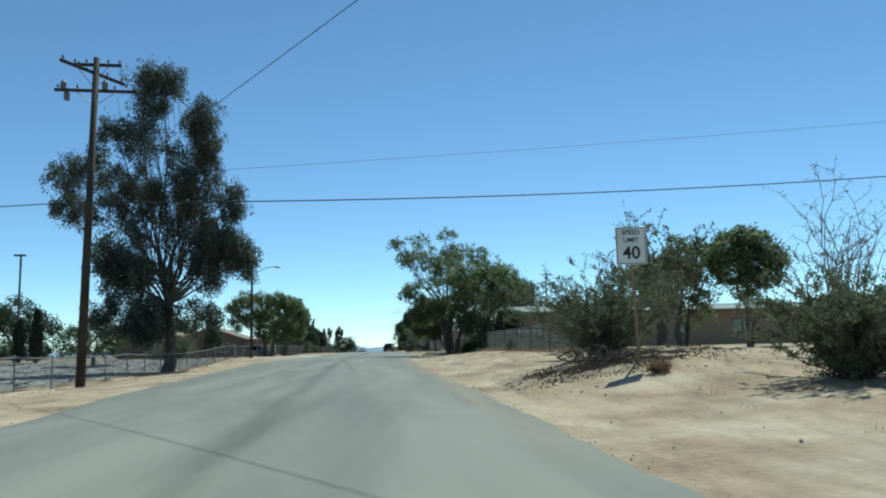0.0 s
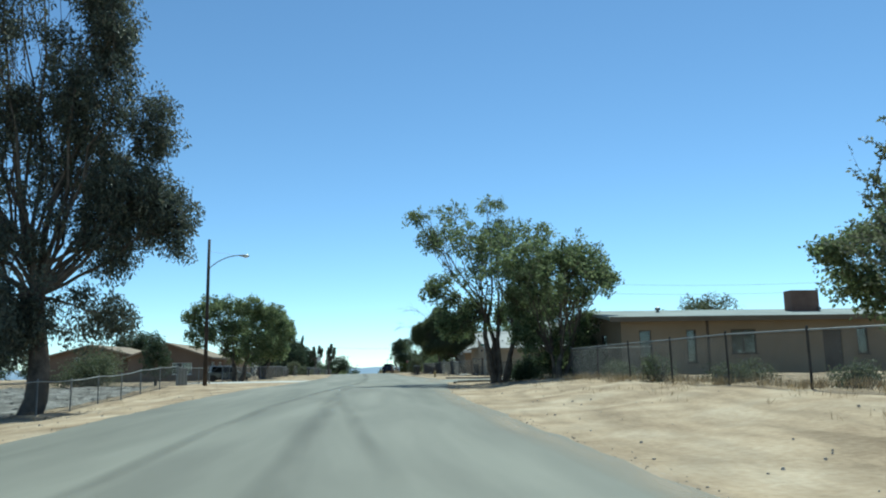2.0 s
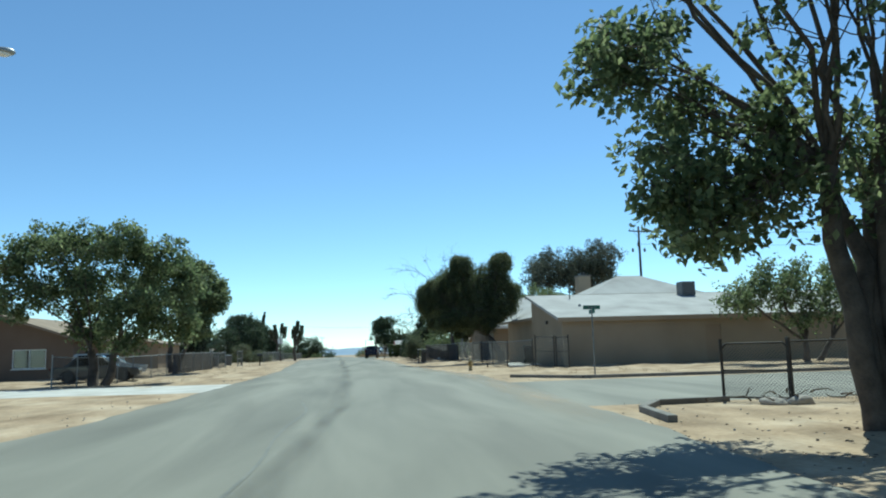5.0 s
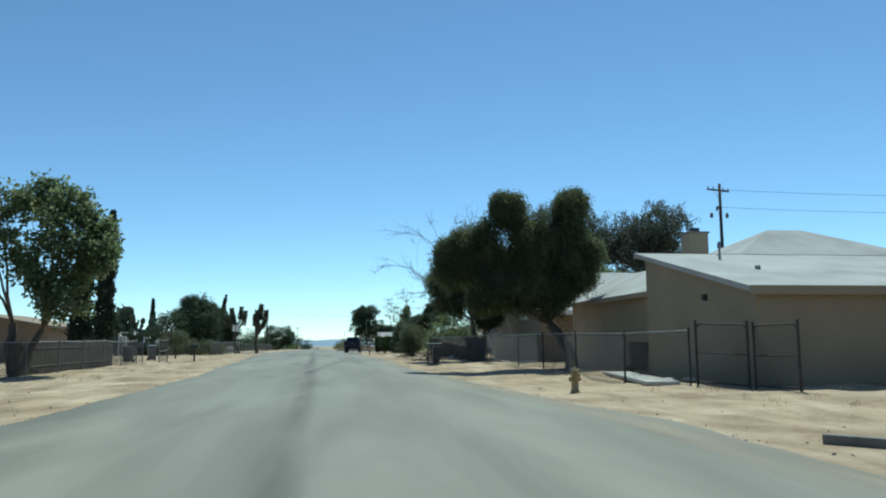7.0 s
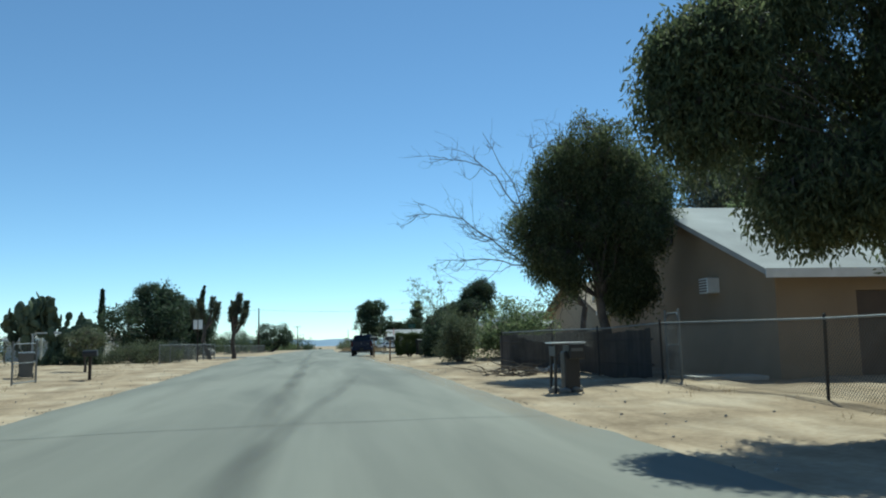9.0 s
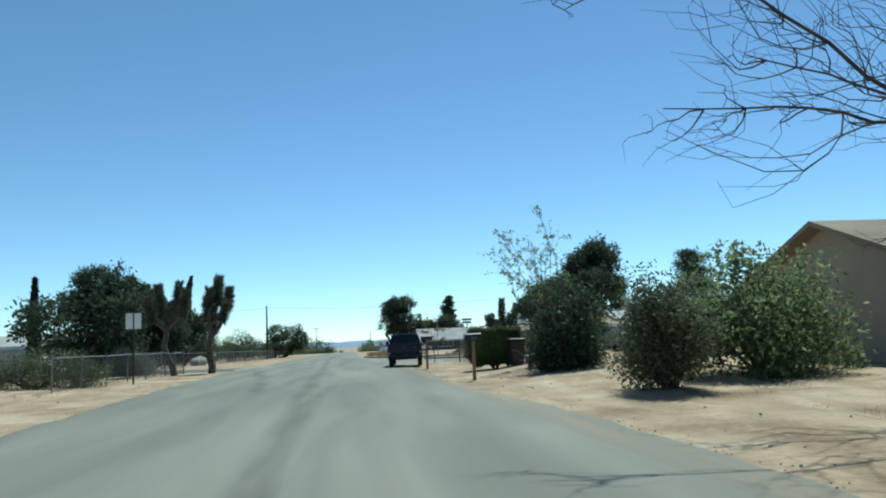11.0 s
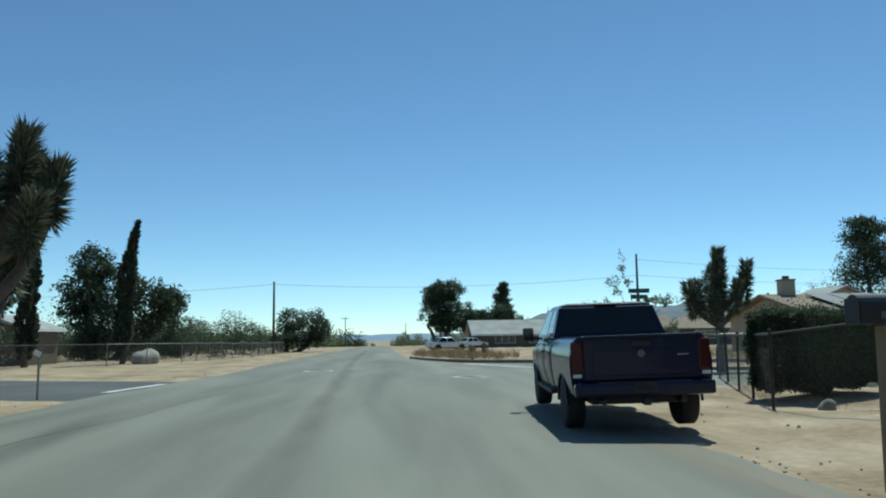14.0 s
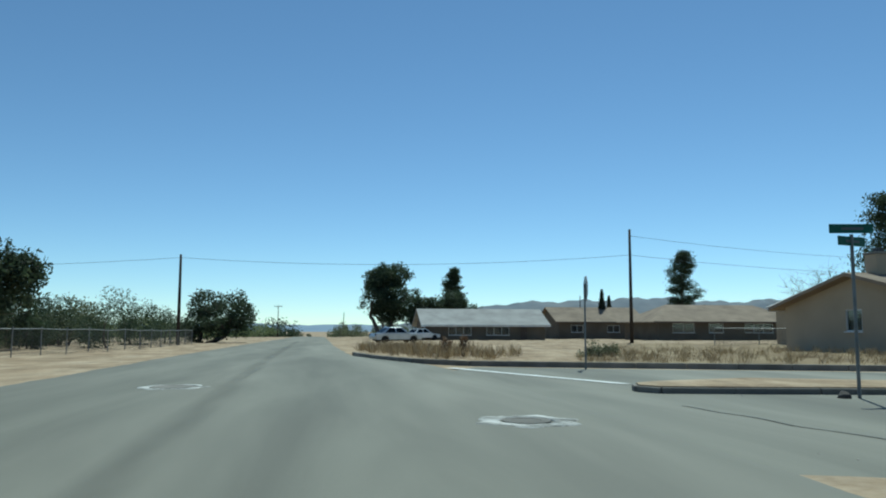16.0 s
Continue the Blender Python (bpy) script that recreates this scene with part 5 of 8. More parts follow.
brick_box = thing("mailbox_stand", (5.55, 116.4, gz(5.55, 116.4)), "dark stone mailbox stand with a pale flat cap on piled rocks", "mailbox", "roadside mailboxes")
part("pillar", bbox((0.1, 0, 0.45), (0.36, 0.34, 0.98), None, 0.03), M["black_metal"], brick_box, "dark masonry pillar")
part("letter_box", bbox((0.17, -0.08, 0.94), (0.36, 0.52, 0.34), None, 0.03), M["black_metal"], brick_box, "dark letter box")
part("cap", bbox((0, 0, 1.135), (0.78, 0.6, 0.03), None, 0.008), M["white_paint"], brick_box, "pale flat board on top")
part("number_bar", bbox((0.17, -0.345, 0.98), (0.27, 0.006, 0.07)), M["plastic_grey"], brick_box)
for y in (-0.18, 0.18):
    part("leg", bbox((-0.3, y, 0.5), (0.06, 0.06, 1.2), (0, 2, 0), 0.01), M["black_metal"], brick_box)
part("side_slat", bbox((-0.3, 0, 0.95), (0.03, 0.5, 0.22), None, 0.006), M["black_metal"], brick_box)


def rock(name, base, s, label, seed, mat="boulder", z=None, category="rock", group=""):
    rng = np.random.default_rng(seed)
    bm = bmesh.new()
    bmesh.ops.create_icosphere(bm, subdivisions=3, radius=1)
    ph = rng.uniform(0, 6, 6)
    for v in bm.verts:
        c = v.co
        k = 1 + 0.16 * math.sin(2.1 * c.x + ph[0]) * math.sin(1.9 * c.y + ph[1]) + 0.10 * math.sin(4.1 * c.z + ph[2] + c.x * 2) + 0.05 * math.sin(7 * c.y + ph[3])
        v.co = Vector((c.x * k * s[0], c.y * k * s[1], max(-0.35, c.z * k) * s[2]))
    me = bpy.data.meshes.new(name)
    bm.to_mesh(me), bm.free()
    me.materials.append(M[mat])
    me.polygons.foreach_set("use_smooth", [True] * len(me.polygons))
    o = new(name, me)
    o.location = (*base, (gz(*base) if z is None else z) + 0.3 * s[2])
    o.rotation_euler = (0, 0, rng.uniform(0, 6))
    return tagged(o, label, category, group)


rock("boulder", (-15.9, 203.6), (0.95, 0.75, 0.72), "large pale rounded granite boulder behind the fence", 4)
for k, (dx, dy) in enumerate([(0.2, -0.1), (-0.25, 0.05), (0.1, 0.25), (-0.1, -0.25), (0.3, 0.2)]):
    rock("stone", (5.55 + dx, 116.4 + dy), (0.16, 0.13, 0.11), "dark rough stone piled at the mailbox foot", 20 + k, "kerb", group="stones at the mailbox")
rock("stone", (6.5, 165.4), (0.16, 0.14, 0.13), "small brown stone beside the hedge", 31, "kerb")
for k, (x, y, a, b, c) in enumerate([(7.75, 126.4, 0.42, 0.16, 0.1), (8.0, 125.9, 0.3, 0.2, 0.2), (8.3, 125.6, 0.5, 0.12, 0.08), (8.35, 124.9, 0.26, 0.2, 0.16)]):
    rock("stone", (x, y), (a, b, c), "pale broken concrete lump dumped at the fence foot", 60 + k, "collar", group="rubble at the fence")
rock("stone", (8.22, 180.4), (0.12, 0.1, 0.12), "small dark round stone at the sign foot", 70, "bark_dead")
rock("stone", (10.0, 97.8), (0.3, 0.22, 0.08), "flat grey slab stone beside the fence", 32)
rock("stone", (10.4, 97.2), (0.3, 0.2, 0.09), "flat grey slab stone beside the fence", 33)
rock("stone", (8.4, 68.9), (0.3, 0.2, 0.12), "grey rubble stone by the small gate", 34)
rock("stone", (8.8, 68.7), (0.26, 0.2, 0.14), "grey rubble stone by the small gate", 35)

hyd = thing("fire_hydrant", (6.15, 94.7, gz(6.15, 94.7)), "faded yellow fire hydrant on the sandy verge", "fire hydrant", turn=25)
hyd.scale = (0.8, 0.8, 0.8)
part("barrel", lathe(bmesh.new(), [(0.15, -0.05), (0.15, 0.05), (0.115, 0.06), (0.11, 0.5), (0.15, 0.52), (0.15, 0.56), (0.125, 0.58)], 16), M["yellow_paint"], hyd, "", True)
part("bonnet", lathe(bmesh.new(), [(0.125, 0.575), (0.115, 0.64), (0.07, 0.71), (0.03, 0.73), (0.03, 0.78), (0.02, 0.78)], 16), M["yellow_paint"], hyd, "", True)
for a in (0, 90, 180):
    n = part("nozzle", lathe(bmesh.new(), [(0.055, 0.08), (0.055, 0.16), (0.07, 0.16), (0.07, 0.20), (0.02, 0.22)], 10), M["yellow_paint"], hyd)
    n.matrix_basis = pose(0, 0, 0.40, 0, 0, a) @ pose(0, 0, 0, 0, 90, 0)
chain_post = thing("marker_post", (8.0, 100.0, gz(8, 100)), "short dark marker post in the sand", "post")
part("post", brod((0, 0, -0.2), (0, 0, 0.22), 0.04), M["black_metal"], chain_post)

goal = thing("hoop_goal", (-21.5, 33, gz(-21.5, 33)), "white bent pipe frame standing in the stony yard", "goal")
s = Soup()
t = np.linspace(0, 1, 12)
s.tube(np.concatenate([[[3.2, 0, -0.2], [3.2, 0, 1.5]], np.column_stack([3.2 - 0.35 * (1 - np.cos(t * np.pi / 2)), 0 * t, 1.5 + 0.35 * np.sin(t * np.pi / 2)]), [[-3, 0, 1.85]]]), np.full(15, 0.05), 8)
part_mesh("pipe", s.mesh("pipe", M["white_paint"], True), goal)


def branch_pile(base, label, n, seed, length=1.6):
    rng = np.random.default_rng(seed)
    root = thing("branch_pile", (*base, gz(*base)), label, "branches", kind="stuff")
    s = Soup()
    for _ in range(n):
        a = rng.uniform(0, 6.28)
        p = np.array([rng.normal() * 0.7, rng.normal() * 0.5, rng.uniform(0.02, 0.22)])
        d = np.array([math.cos(a), math.sin(a), rng.uniform(-0.1, 0.25)]) * length * rng.uniform(0.4, 1)
        q = bend(p, p + d, rng, 0.12, 5)
        q[:, 2] = np.maximum(q[:, 2], 0.015)
        s.tube(q, np.linspace(0.022, 0.006, 5), 4)
    part_mesh("branch", s.mesh("branch", M["bark"]), root)
    return root


branch_pile((6.6, 125.2), "fallen dark branches strewn on the sand", 46, 1, 1.9)
branch_pile((7.2, 150.6), "cut branches lying round the shrub's foot", 22, 2, 1.1)
branch_pile((8.9, 69.1), "dry brush and rubble beside the small gate", 16, 3, 0.7)
branch_pile((7.6, 18.2), "dark brushwood litter under the desert bush", 60, 4, 1.1)
sack = rock("plastic_sack", (9.4, 127.9), (0.5, 0.32, 0.26), "crumpled white plastic sack by the fence", 41, "white_paint", category="sack")
sack = rock("plastic_sack", (8.8, 128.6), (0.3, 0.2, 0.12), "small crumpled white plastic bag on the sand", 42, "white_paint", category="sack")
rail_stand = thing("rail_stand", (6.75, 153.9, gz(6.75, 153.9)), "pale pipe rail on two thin posts beside the drive", "rail stand")
for x in (0, 2.5):
    part("post", brod((x, 0, -0.2), (x, 0, 1.62), 0.025, None, 8), M["post_dark"], rail_stand, "thin dark post")
part("rail", brod((-0.06, 0, 1.62), (2.58, 0.05, 1.62), 0.028, None, 8), M["steel"], rail_stand, "pale pipe")
bench = thing("planter_stand", (6.5, 149.9, gz(6.5, 149.9)), "rust-red box on rough wooden legs beside the drive", "planter")
part("planter_box", bbox((0, 0, 0.82), (0.5, 0.4, 0.34), None, 0.02), M["stucco_rust"], bench, "rust-red box")
for x in (-0.2, 0.2):
    for y in (-0.14, 0.14):
        part("leg", brod((x * 1.25, y, -0.1), (x, y, 0.68), 0.04, 0.035, 6), M["wood_pole"], bench)

# ---------------------------------------------------------------- houses
def wall_panel(bm, a, b, z0, z1, t, holes=()):
    """A wall from a to b (x, y), t thick to its left, with rectangular holes (s0, s1, lo, hi) that go through."""
    a, b = Vector((*a, 0)), Vector((*b, 0))
    ln = (b - a).length
    d = (b - a).normalized()
    n = Vector((-d.y, d.x, 0))
    cuts_s = sorted({0, ln, *(v for h in holes for v in h[:2])})
    cuts_z = sorted({z0, z1, *(v for h in holes for v in h[2:])})
    ang = math.degrees(math.atan2(d.y, d.x))
    for s0, s1 in zip(cuts_s, cuts_s[1:]):
        for lo, hi in zip(cuts_z, cuts_z[1:]):
            sm, zm = (s0 + s1) / 2, (lo + hi) / 2
            if any(h[0] < sm < h[1] and h[2] < zm < h[3] for h in holes):
                continue
            c = a + d * sm + n * t / 2
            box(bm, (c.x, c.y, zm), (s1 - s0, t, hi - lo), (0, 0, ang))
    bmesh.ops.remove_doubles(bm, verts=bm.verts[:], dist=1e-4)
    seen = {}
    for f in bm.faces:
        seen.setdefault(frozenset(v.index for v in f.verts), []).append(f)
    bmesh.ops.delete(bm, geom=[f for fs in seen.values() if len(fs) > 1 for f in fs], context="FACES_ONLY")
    return d, n, ang


def window(parent, a, d, n, ang, hole, t, frame_mat, split=1):
    s0, s1, lo, hi = hole
    w, h = s1 - s0, hi - lo
    c = Vector((*a, 0)) + d * (s0 + s1) / 2 + n * (t * 0.35)
    m = pose(c.x, c.y, (lo + hi) / 2, 0, 0, ang)
    inv = parent.matrix_basis.inverted()
    bm = bmesh.new()
    f = 0.05
    for cc, ss in (((0, 0, h / 2 - f / 2), (w, 0.08, f)), ((0, 0, -h / 2 + f / 2), (w, 0.08, f)), ((-w / 2 + f / 2, 0, 0), (f, 0.08, h - 2 * f)), ((w / 2 - f / 2, 0, 0), (f, 0.08, h - 2 * f))):
        box(bm, cc, ss)
    for k in range(1, split + 1):
        if split > 1 and k < split:
            box(bm, (-w / 2 + w * k / split, 0, 0), (f, 0.06, h - 2 * f))
    o = part("window", bm, M[frame_mat], parent, "window frame")
    o.matrix_basis = inv @ m
    for k in range(split):
        pw = (w - 2 * f) / split
        g = part("pane", bbox((-w / 2 + f + pw * (k + 0.5), 0.01, 0), (pw - (f if split > 1 else 0), 0.01, h - 2 * f)), M["glass"], o, "glass pane")
        g.visible_shadow = False
    part("sill", bbox((0, -0.09, -h / 2 - 0.03), (w + 0.1, 0.14, 0.05), None, 0.01), M[frame_mat], o)
    part("blind", bbox((0, 0.10, 0.0), (w - 0.06, 0.012, h - 0.06)), M["room"], o, "drawn dark curtain")


def door(parent, a, d, n, ang, hole, t, mat):
    s0, s1, lo, hi = hole
    c = Vector((*a, 0)) + d * (s0 + s1) / 2 + n * (t * 0.4)
    o = part("door", bbox((0, 0, 0), (s1 - s0 - 0.02, 0.06, hi - lo - 0.02), None, 0.01), M[mat], parent, "closed door")
    o.matrix_basis = parent.matrix_basis.inverted() @ pose(c.x, c.y, (lo + hi) / 2, 0, 0, ang)
    part("handle", bbox(((s1 - s0) * 0.38, -0.06, -0.05), (0.12, 0.04, 0.03), None, 0.008), M["steel"], o)


def roof_slab(bm, quad, t):
    """A sloping slab over four corners, t thick."""
    top = [bm.verts.new(p) for p in quad]
    low = [bm.verts.new((p[0], p[1], p[2] - t)) for p in quad]
    n = len(quad)
    bm.faces.new(top), bm.faces.new(list(reversed(low)))
    for k in range(n):
        bm.faces.new((top[k], low[k], low[(k + 1) % n], top[(k + 1) % n]))
    bmesh.ops.recalc_face_normals(bm, faces=bm.faces)


def house(name, rect, z0, eave, ridge, axis, label, wall_mat, roof_mat, trim="trim_dark", over=0.5, holes=None, door_mat="trim_dark", t=0.18, frames="trim_white", ridge_at=0.5, hip=0.0):
    """A one-storey house: rect x0, x1, y0, y1; axis: the ridge's; holes by wall (S, E, N, W): rows of kind and s0, s1, lo, hi over the floor."""
    x0, x1, y0, y1 = rect
    root = thing(name, ((x0 + x1) / 2, (y0 + y1) / 2, z0), label, "house", "houses")
    inv = root.matrix_basis.inverted()
    holes = holes or {}
    sides = {"S": ((x0, y0), (x1, y0)), "E": ((x1, y0 + t), (x1, y1 - t)), "N": ((x1, y1), (x0, y1)), "W": ((x0, y1 - t), (x0, y0 + t))}
    for k, (a, b) in sides.items():
        bm = bmesh.new()
        hs = [(h[1], h[2], z0 + h[3], z0 + h[4]) for h in holes.get(k, ())]
        d, n, ang = wall_panel(bm, a, b, z0 - 0.4, z0 + eave, t, hs)
        o = part("wall", bm, M[wall_mat], root)
        o.matrix_basis = inv
        for h, hole in zip(holes.get(k, ()), hs):
            if h[0] == "window":
                window(root, a, d, n, ang, hole, t, frames, h[5] if len(h) > 5 else 1)
            else:
                door(root, a, d, n, ang, hole, t, h[5] if len(h) > 5 else door_mat)
    ze, zr, th = z0 + eave, z0 + ridge, 0.16
    roof, boards = bmesh.new(), []
    if axis == "x":
        ym = y0 + (y1 - y0) * min(ridge_at, 0.999)
        s0, s1 = (zr - ze) / (ym - y0), (zr - ze) / (y1 - ym)
        xa, xb = x0 - over, x1 + over
        ha, hb = (xa + hip, xb - hip)
        lift = over * s0 if ridge_at == 1 else 0
        roof_slab(roof, [(xa, y0 - over, ze - over * s0 + th), (xb, y0 - over, ze - over * s0 + th), (hb, ym + (over if lift else 0), zr + th + lift), (ha, ym + (over if lift else 0), zr + th + lift)], th)
        if lift:
            o = part("wall", bbox(((x0 + x1) / 2, y1 - t / 2, (ze + zr) / 2), (x1 - x0 - 2 * t - 0.01, t, zr - ze - 0.004)), M[wall_mat], root)
            o.matrix_basis = inv
        else:
            roof_slab(roof, [(xb, y1 + over, ze - over * s1 + th), (xa, y1 + over, ze - over * s1 + th), (ha, ym + 0.004, zr + th), (hb, ym + 0.004, zr + th)], th)
        if hip:
            roof_slab(roof, [(xa, y1 + over, ze - over * s1 + th), (xa, y0 - over, ze - over * s0 + th), (ha, ym, zr + th)], th)
            roof_slab(roof, [(xb, y0 - over, ze - over * s0 + th), (xb, y1 + over, ze - over * s1 + th), (hb, ym, zr + th)], th)
        for y, s in ((y0 - over - 0.015, s0), (y1 + over + 0.015, -s0 - (zr - ze) / over if lift else s1)):
            boards.append(bbox(((xa + xb) / 2, y, ze - over * s + 0.06), (xb - xa + 0.04, 0.03, 0.24)))
        if not hip:
            for x, sg in ((x0, 1), (x1, -1)):
                gb = bmesh.new()
                prism(gb, [(y0, ze), (y1, ze), (ym, zr)], "x", x, x + sg * t)
                o = part("gable", gb, M[wall_mat], root)
                o.matrix_basis = inv
    else:
        xm = x0 + (x1 - x0) * ridge_at
        s0, s1 = (zr - ze) / (xm - x0), (zr - ze) / (x1 - xm)
        ya, yb = y0 - over, y1 + over
        ha, hb = ya + hip, yb - hip
        roof_slab(roof, [(x0 - over, yb, ze - over * s0 + th), (x0 - over, ya, ze - over * s0 + th), (xm, ha, zr + th), (xm, hb, zr + th)], th)
        roof_slab(roof, [(x1 + over, ya, ze - over * s1 + th), (x1 + over, yb, ze - over * s1 + th), (xm + 0.004, hb, zr + th), (xm + 0.004, ha, zr + th)], th)
        if hip:
            roof_slab(roof, [(x0 - over, ya, ze - over * s0 + th), (x1 + over, ya, ze - over * s1 + th), (xm, ha, zr + th)], th)
            roof_slab(roof, [(x1 + over, yb, ze - over * s1 + th), (x0 - over, yb, ze - over * s0 + th), (xm, hb, zr + th)], th)
        for x, s in ((x0 - over - 0.015, s0), (x1 + over + 0.015, s1)):
            boards.append(bbox((x, (ya + yb) / 2, ze - over * s + 0.06), (0.03, yb - ya + 0.04, 0.17)))
        if not hip:
            for y, sg in ((y0, 1), (y1, -1)):
                gb = bmesh.new()
                prism(gb, [(x0, ze), (x1, ze), (xm, zr)], "y", y, y + sg * t)
                o = part("gable", gb, M[wall_mat], root)
                o.matrix_basis = inv
    r = part("roof", roof, M[roof_mat], root, "shingled roof")
    r.matrix_basis = inv
    for b in boards:
        part("fascia", b, M[trim], r)
    return root


def chimney(parent, x, y, z, w, d, h, mat, cap=True):
    inv = parent.matrix_basis.inverted()
    c = part("chimney", bbox((x, y, z + h / 2), (w, d, h), None, 0.02), M[mat], parent, "square masonry chimney")
    c.matrix_basis = inv
    if cap:
        part("cap", bbox((x, y, z + h + 0.05), (w * 1.12, d * 1.12, 0.1), None, 0.02), M["kerb"], c)
        part("cowl", bbox((x, y, z + h + 0.2), (w * 0.4, d * 0.4, 0.22), None, 0.02), M["black_metal"], c)
    return c


def vent(parent, x, y, z, h=0.5, r=0.06):
    v = part("vent_pipe", lathe(bmesh.new(), [(r, 0), (r, h * 0.75), (r * 1.8, h * 0.78), (r * 1.6, h), (r * 0.4, h * 1.1)], 10, (x, y, z)), M["steel"], parent, "grey vent pipe")
    v.matrix_basis = parent.matrix_basis.inverted()


# the low tan house before the first side street
h1 = house("house", (12.6, 46, 57.6, 67.0), 0.28, 2.75, 3.35, "x", "low tan stucco house with a nearly flat gravel roof", "stucco_tan", "roof_gravel", "stucco_brown", 0.75,
           {"S": [("window", 0.9, 1.5, 0.9, 2.2), ("window", 3.3, 3.8, 0.6, 2.2), ("window", 5.6, 6.9, 1.0, 2.2, 2), ("door", 10.4, 11.4, 0.0, 2.1), ("window", 12.2, 12.8, 0.9, 2.2), ("window", 16.5, 18.2, 1.0, 2.1, 2)],
            "W": [("window", 1.5, 2.6, 0.9, 2.1), ("window", 5.8, 6.8, 0.9, 2.1)]}, frames="trim_dark")
part("downpipe", bbox((17.0, 57.55, 1.65), (0.09, 0.07, 2.7), None, 0.01), M["trim_dark"], h1).matrix_basis = h1.matrix_basis.inverted()
chimney(h1, 23.7, 60.5, 3.4, 1.55, 0.8, 1.25, "brick", False)
vent(h1, 15.6, 60.5, 3.3, 0.5, 0.09)
vent(h1, 24.4, 60.0, 3.3, 0.4, 0.05)

# the big tan house on the corner, with its wings
h2 = house("house", (11.4, 34, 95.3, 102.45), 0.02, 2.5, 4.1, "x", "long tan stucco house with pale grey shingle roof", "stucco_sand", "roof_grey", "stucco_sand", 0.3,
           {"S": [("door", 8.2, 9.1, 0.0, 2.05, "stucco_tan")]}, ridge_at=1)
h2w = house("house", (11.9, 16.3, 102.65, 112.6), 0.02, 3.0, 4.1, "y", "tan wing with a pale shingle roof sloping to the street", "stucco_sand", "roof_grey", "stucco_sand", 0.45)
chimney(h2w, 17.4, 110.6, -0.1, 0.95, 0.9, 6.3, "stucco_sand")
vent(h2, 13.6, 101.2, 3.8, 0.75, 0.04)
vent(h2, 13.4, 98.5, 3.0, 0.5, 0.05)
part("wall_light", bbox((11.12, 97.6, 2.45), (0.14, 0.16, 0.2), None, 0.03), M["black_metal"], h2, "small dark wall lantern").matrix_basis = h2.matrix_basis.inverted()
h2b = house("house", (15.2, 23.8, 102.95, 110.1), 2.45, 1.65, 3.25, "x", "raised hipped roof block of the tan house", "stucco_sand", "roof_grey", "stucco_sand", 0.4, hip=3.9)
swamp = thing("rooftop_cooler", (21.6, 101.9, 4.0), "grey boxy evaporative cooler on the roof", "air conditioner")
part("cabinet", bbox((0, 0, 0.55), (0.9, 0.9, 0.9), None, 0.03), M["plastic_grey"], swamp)
for k in range(6):
    part("louvre", bbox((0, -0.46, 0.25 + k * 0.12), (0.74, 0.02, 0.05)), M["trim_dark"], swamp)
part("walkway", bbox((9.5, 99.0, gz(9.5, 99) + 0.06), (0.9, 6.5, 0.1), (0, 0, -10), 0.015), M["concrete"], h2, "pale concrete path").matrix_basis = h2.matrix_basis.inverted()

# the gabled house with the window cooler
h3 = house("house", (11.75, 24, 117.9, 130.1), 0.05, 2.85, 5.35, "x", "tan stucco house with a steep gable facing the street", "stucco_tan", "roof_grey", "trim_white", 0.55,
           {"S": [("door", 2.3, 4.9, 0.0, 2.25, "trim_dark")]})
part("slab", bbox((10.6, 118.7, gz(10.6, 118.7) + 0.04), (1.9, 1.2, 0.12), (0, 0, -8), 0.015), M["concrete"], h3, "pale concrete slab").matrix_basis = h3.matrix_basis.inverted()
ac = thing("window_cooler", (11.76, 121.1, 2.42), "grey box air cooler mounted in the gable wall", "air conditioner")
part("cabinet", bbox((-0.18, 0, 0.24), (0.42, 0.56, 0.46), None, 0.03), M["trim_white"], ac, "pale sheet-metal cabinet")
for k in range(5):
    part("louvre", bbox((-0.395, 0, 0.08 + k * 0.08), (0.02, 0.46, 0.035)), M["trim_dark"], ac)
part("gable_vent", bbox((11.72, 124.0, 4.4), (0.06, 0.4, 0.35), None, 0.01), M["trim_dark"], h3).matrix_basis = h3.matrix_basis.inverted()
h4 = house("house", (15, 26, 140, 150), 0.0, 2.6, 4.4, "x", "low house with a pale roof behind shrubs", "stucco_beige", "roof_brown", "trim_white", 0.6)
# the house with solar panels at the junction
h5 = house("house", (23.4, 37.4, 194.5, 205.5), -0.15, 2.2, 3.5, "x", "beige house with solar panels on a brown roof", "stucco_beige", "roof_brown", "trim_white", 0.6,
           {"S": [("window", 1.2, 2.6, 0.9, 2.1, 2), ("window", 6.0, 7.6, 0.9, 2.1, 2), ("door", 10, 12.6, 0, 2.2, "trim_dark")], "W": [("window", 4.5, 5.6, 1.0, 2.0)]})
chimney(h5, 24.6, 200.0, 3.0, 0.8, 0.8, 1.35, "stucco_beige")
for k in range(6):
    sp = part("solar_panel", bbox((0, 0, 0), (1.3, 3.9, 0.05), None, 0.01), M["solar"], h5, "dark glossy solar panel")
    sp.matrix_basis = h5.matrix_basis.inverted() @ pose(26.0 + k * 1.42, 197.25, 3.03, math.degrees(math.atan2(1.3, 5.5)), 0, 0)
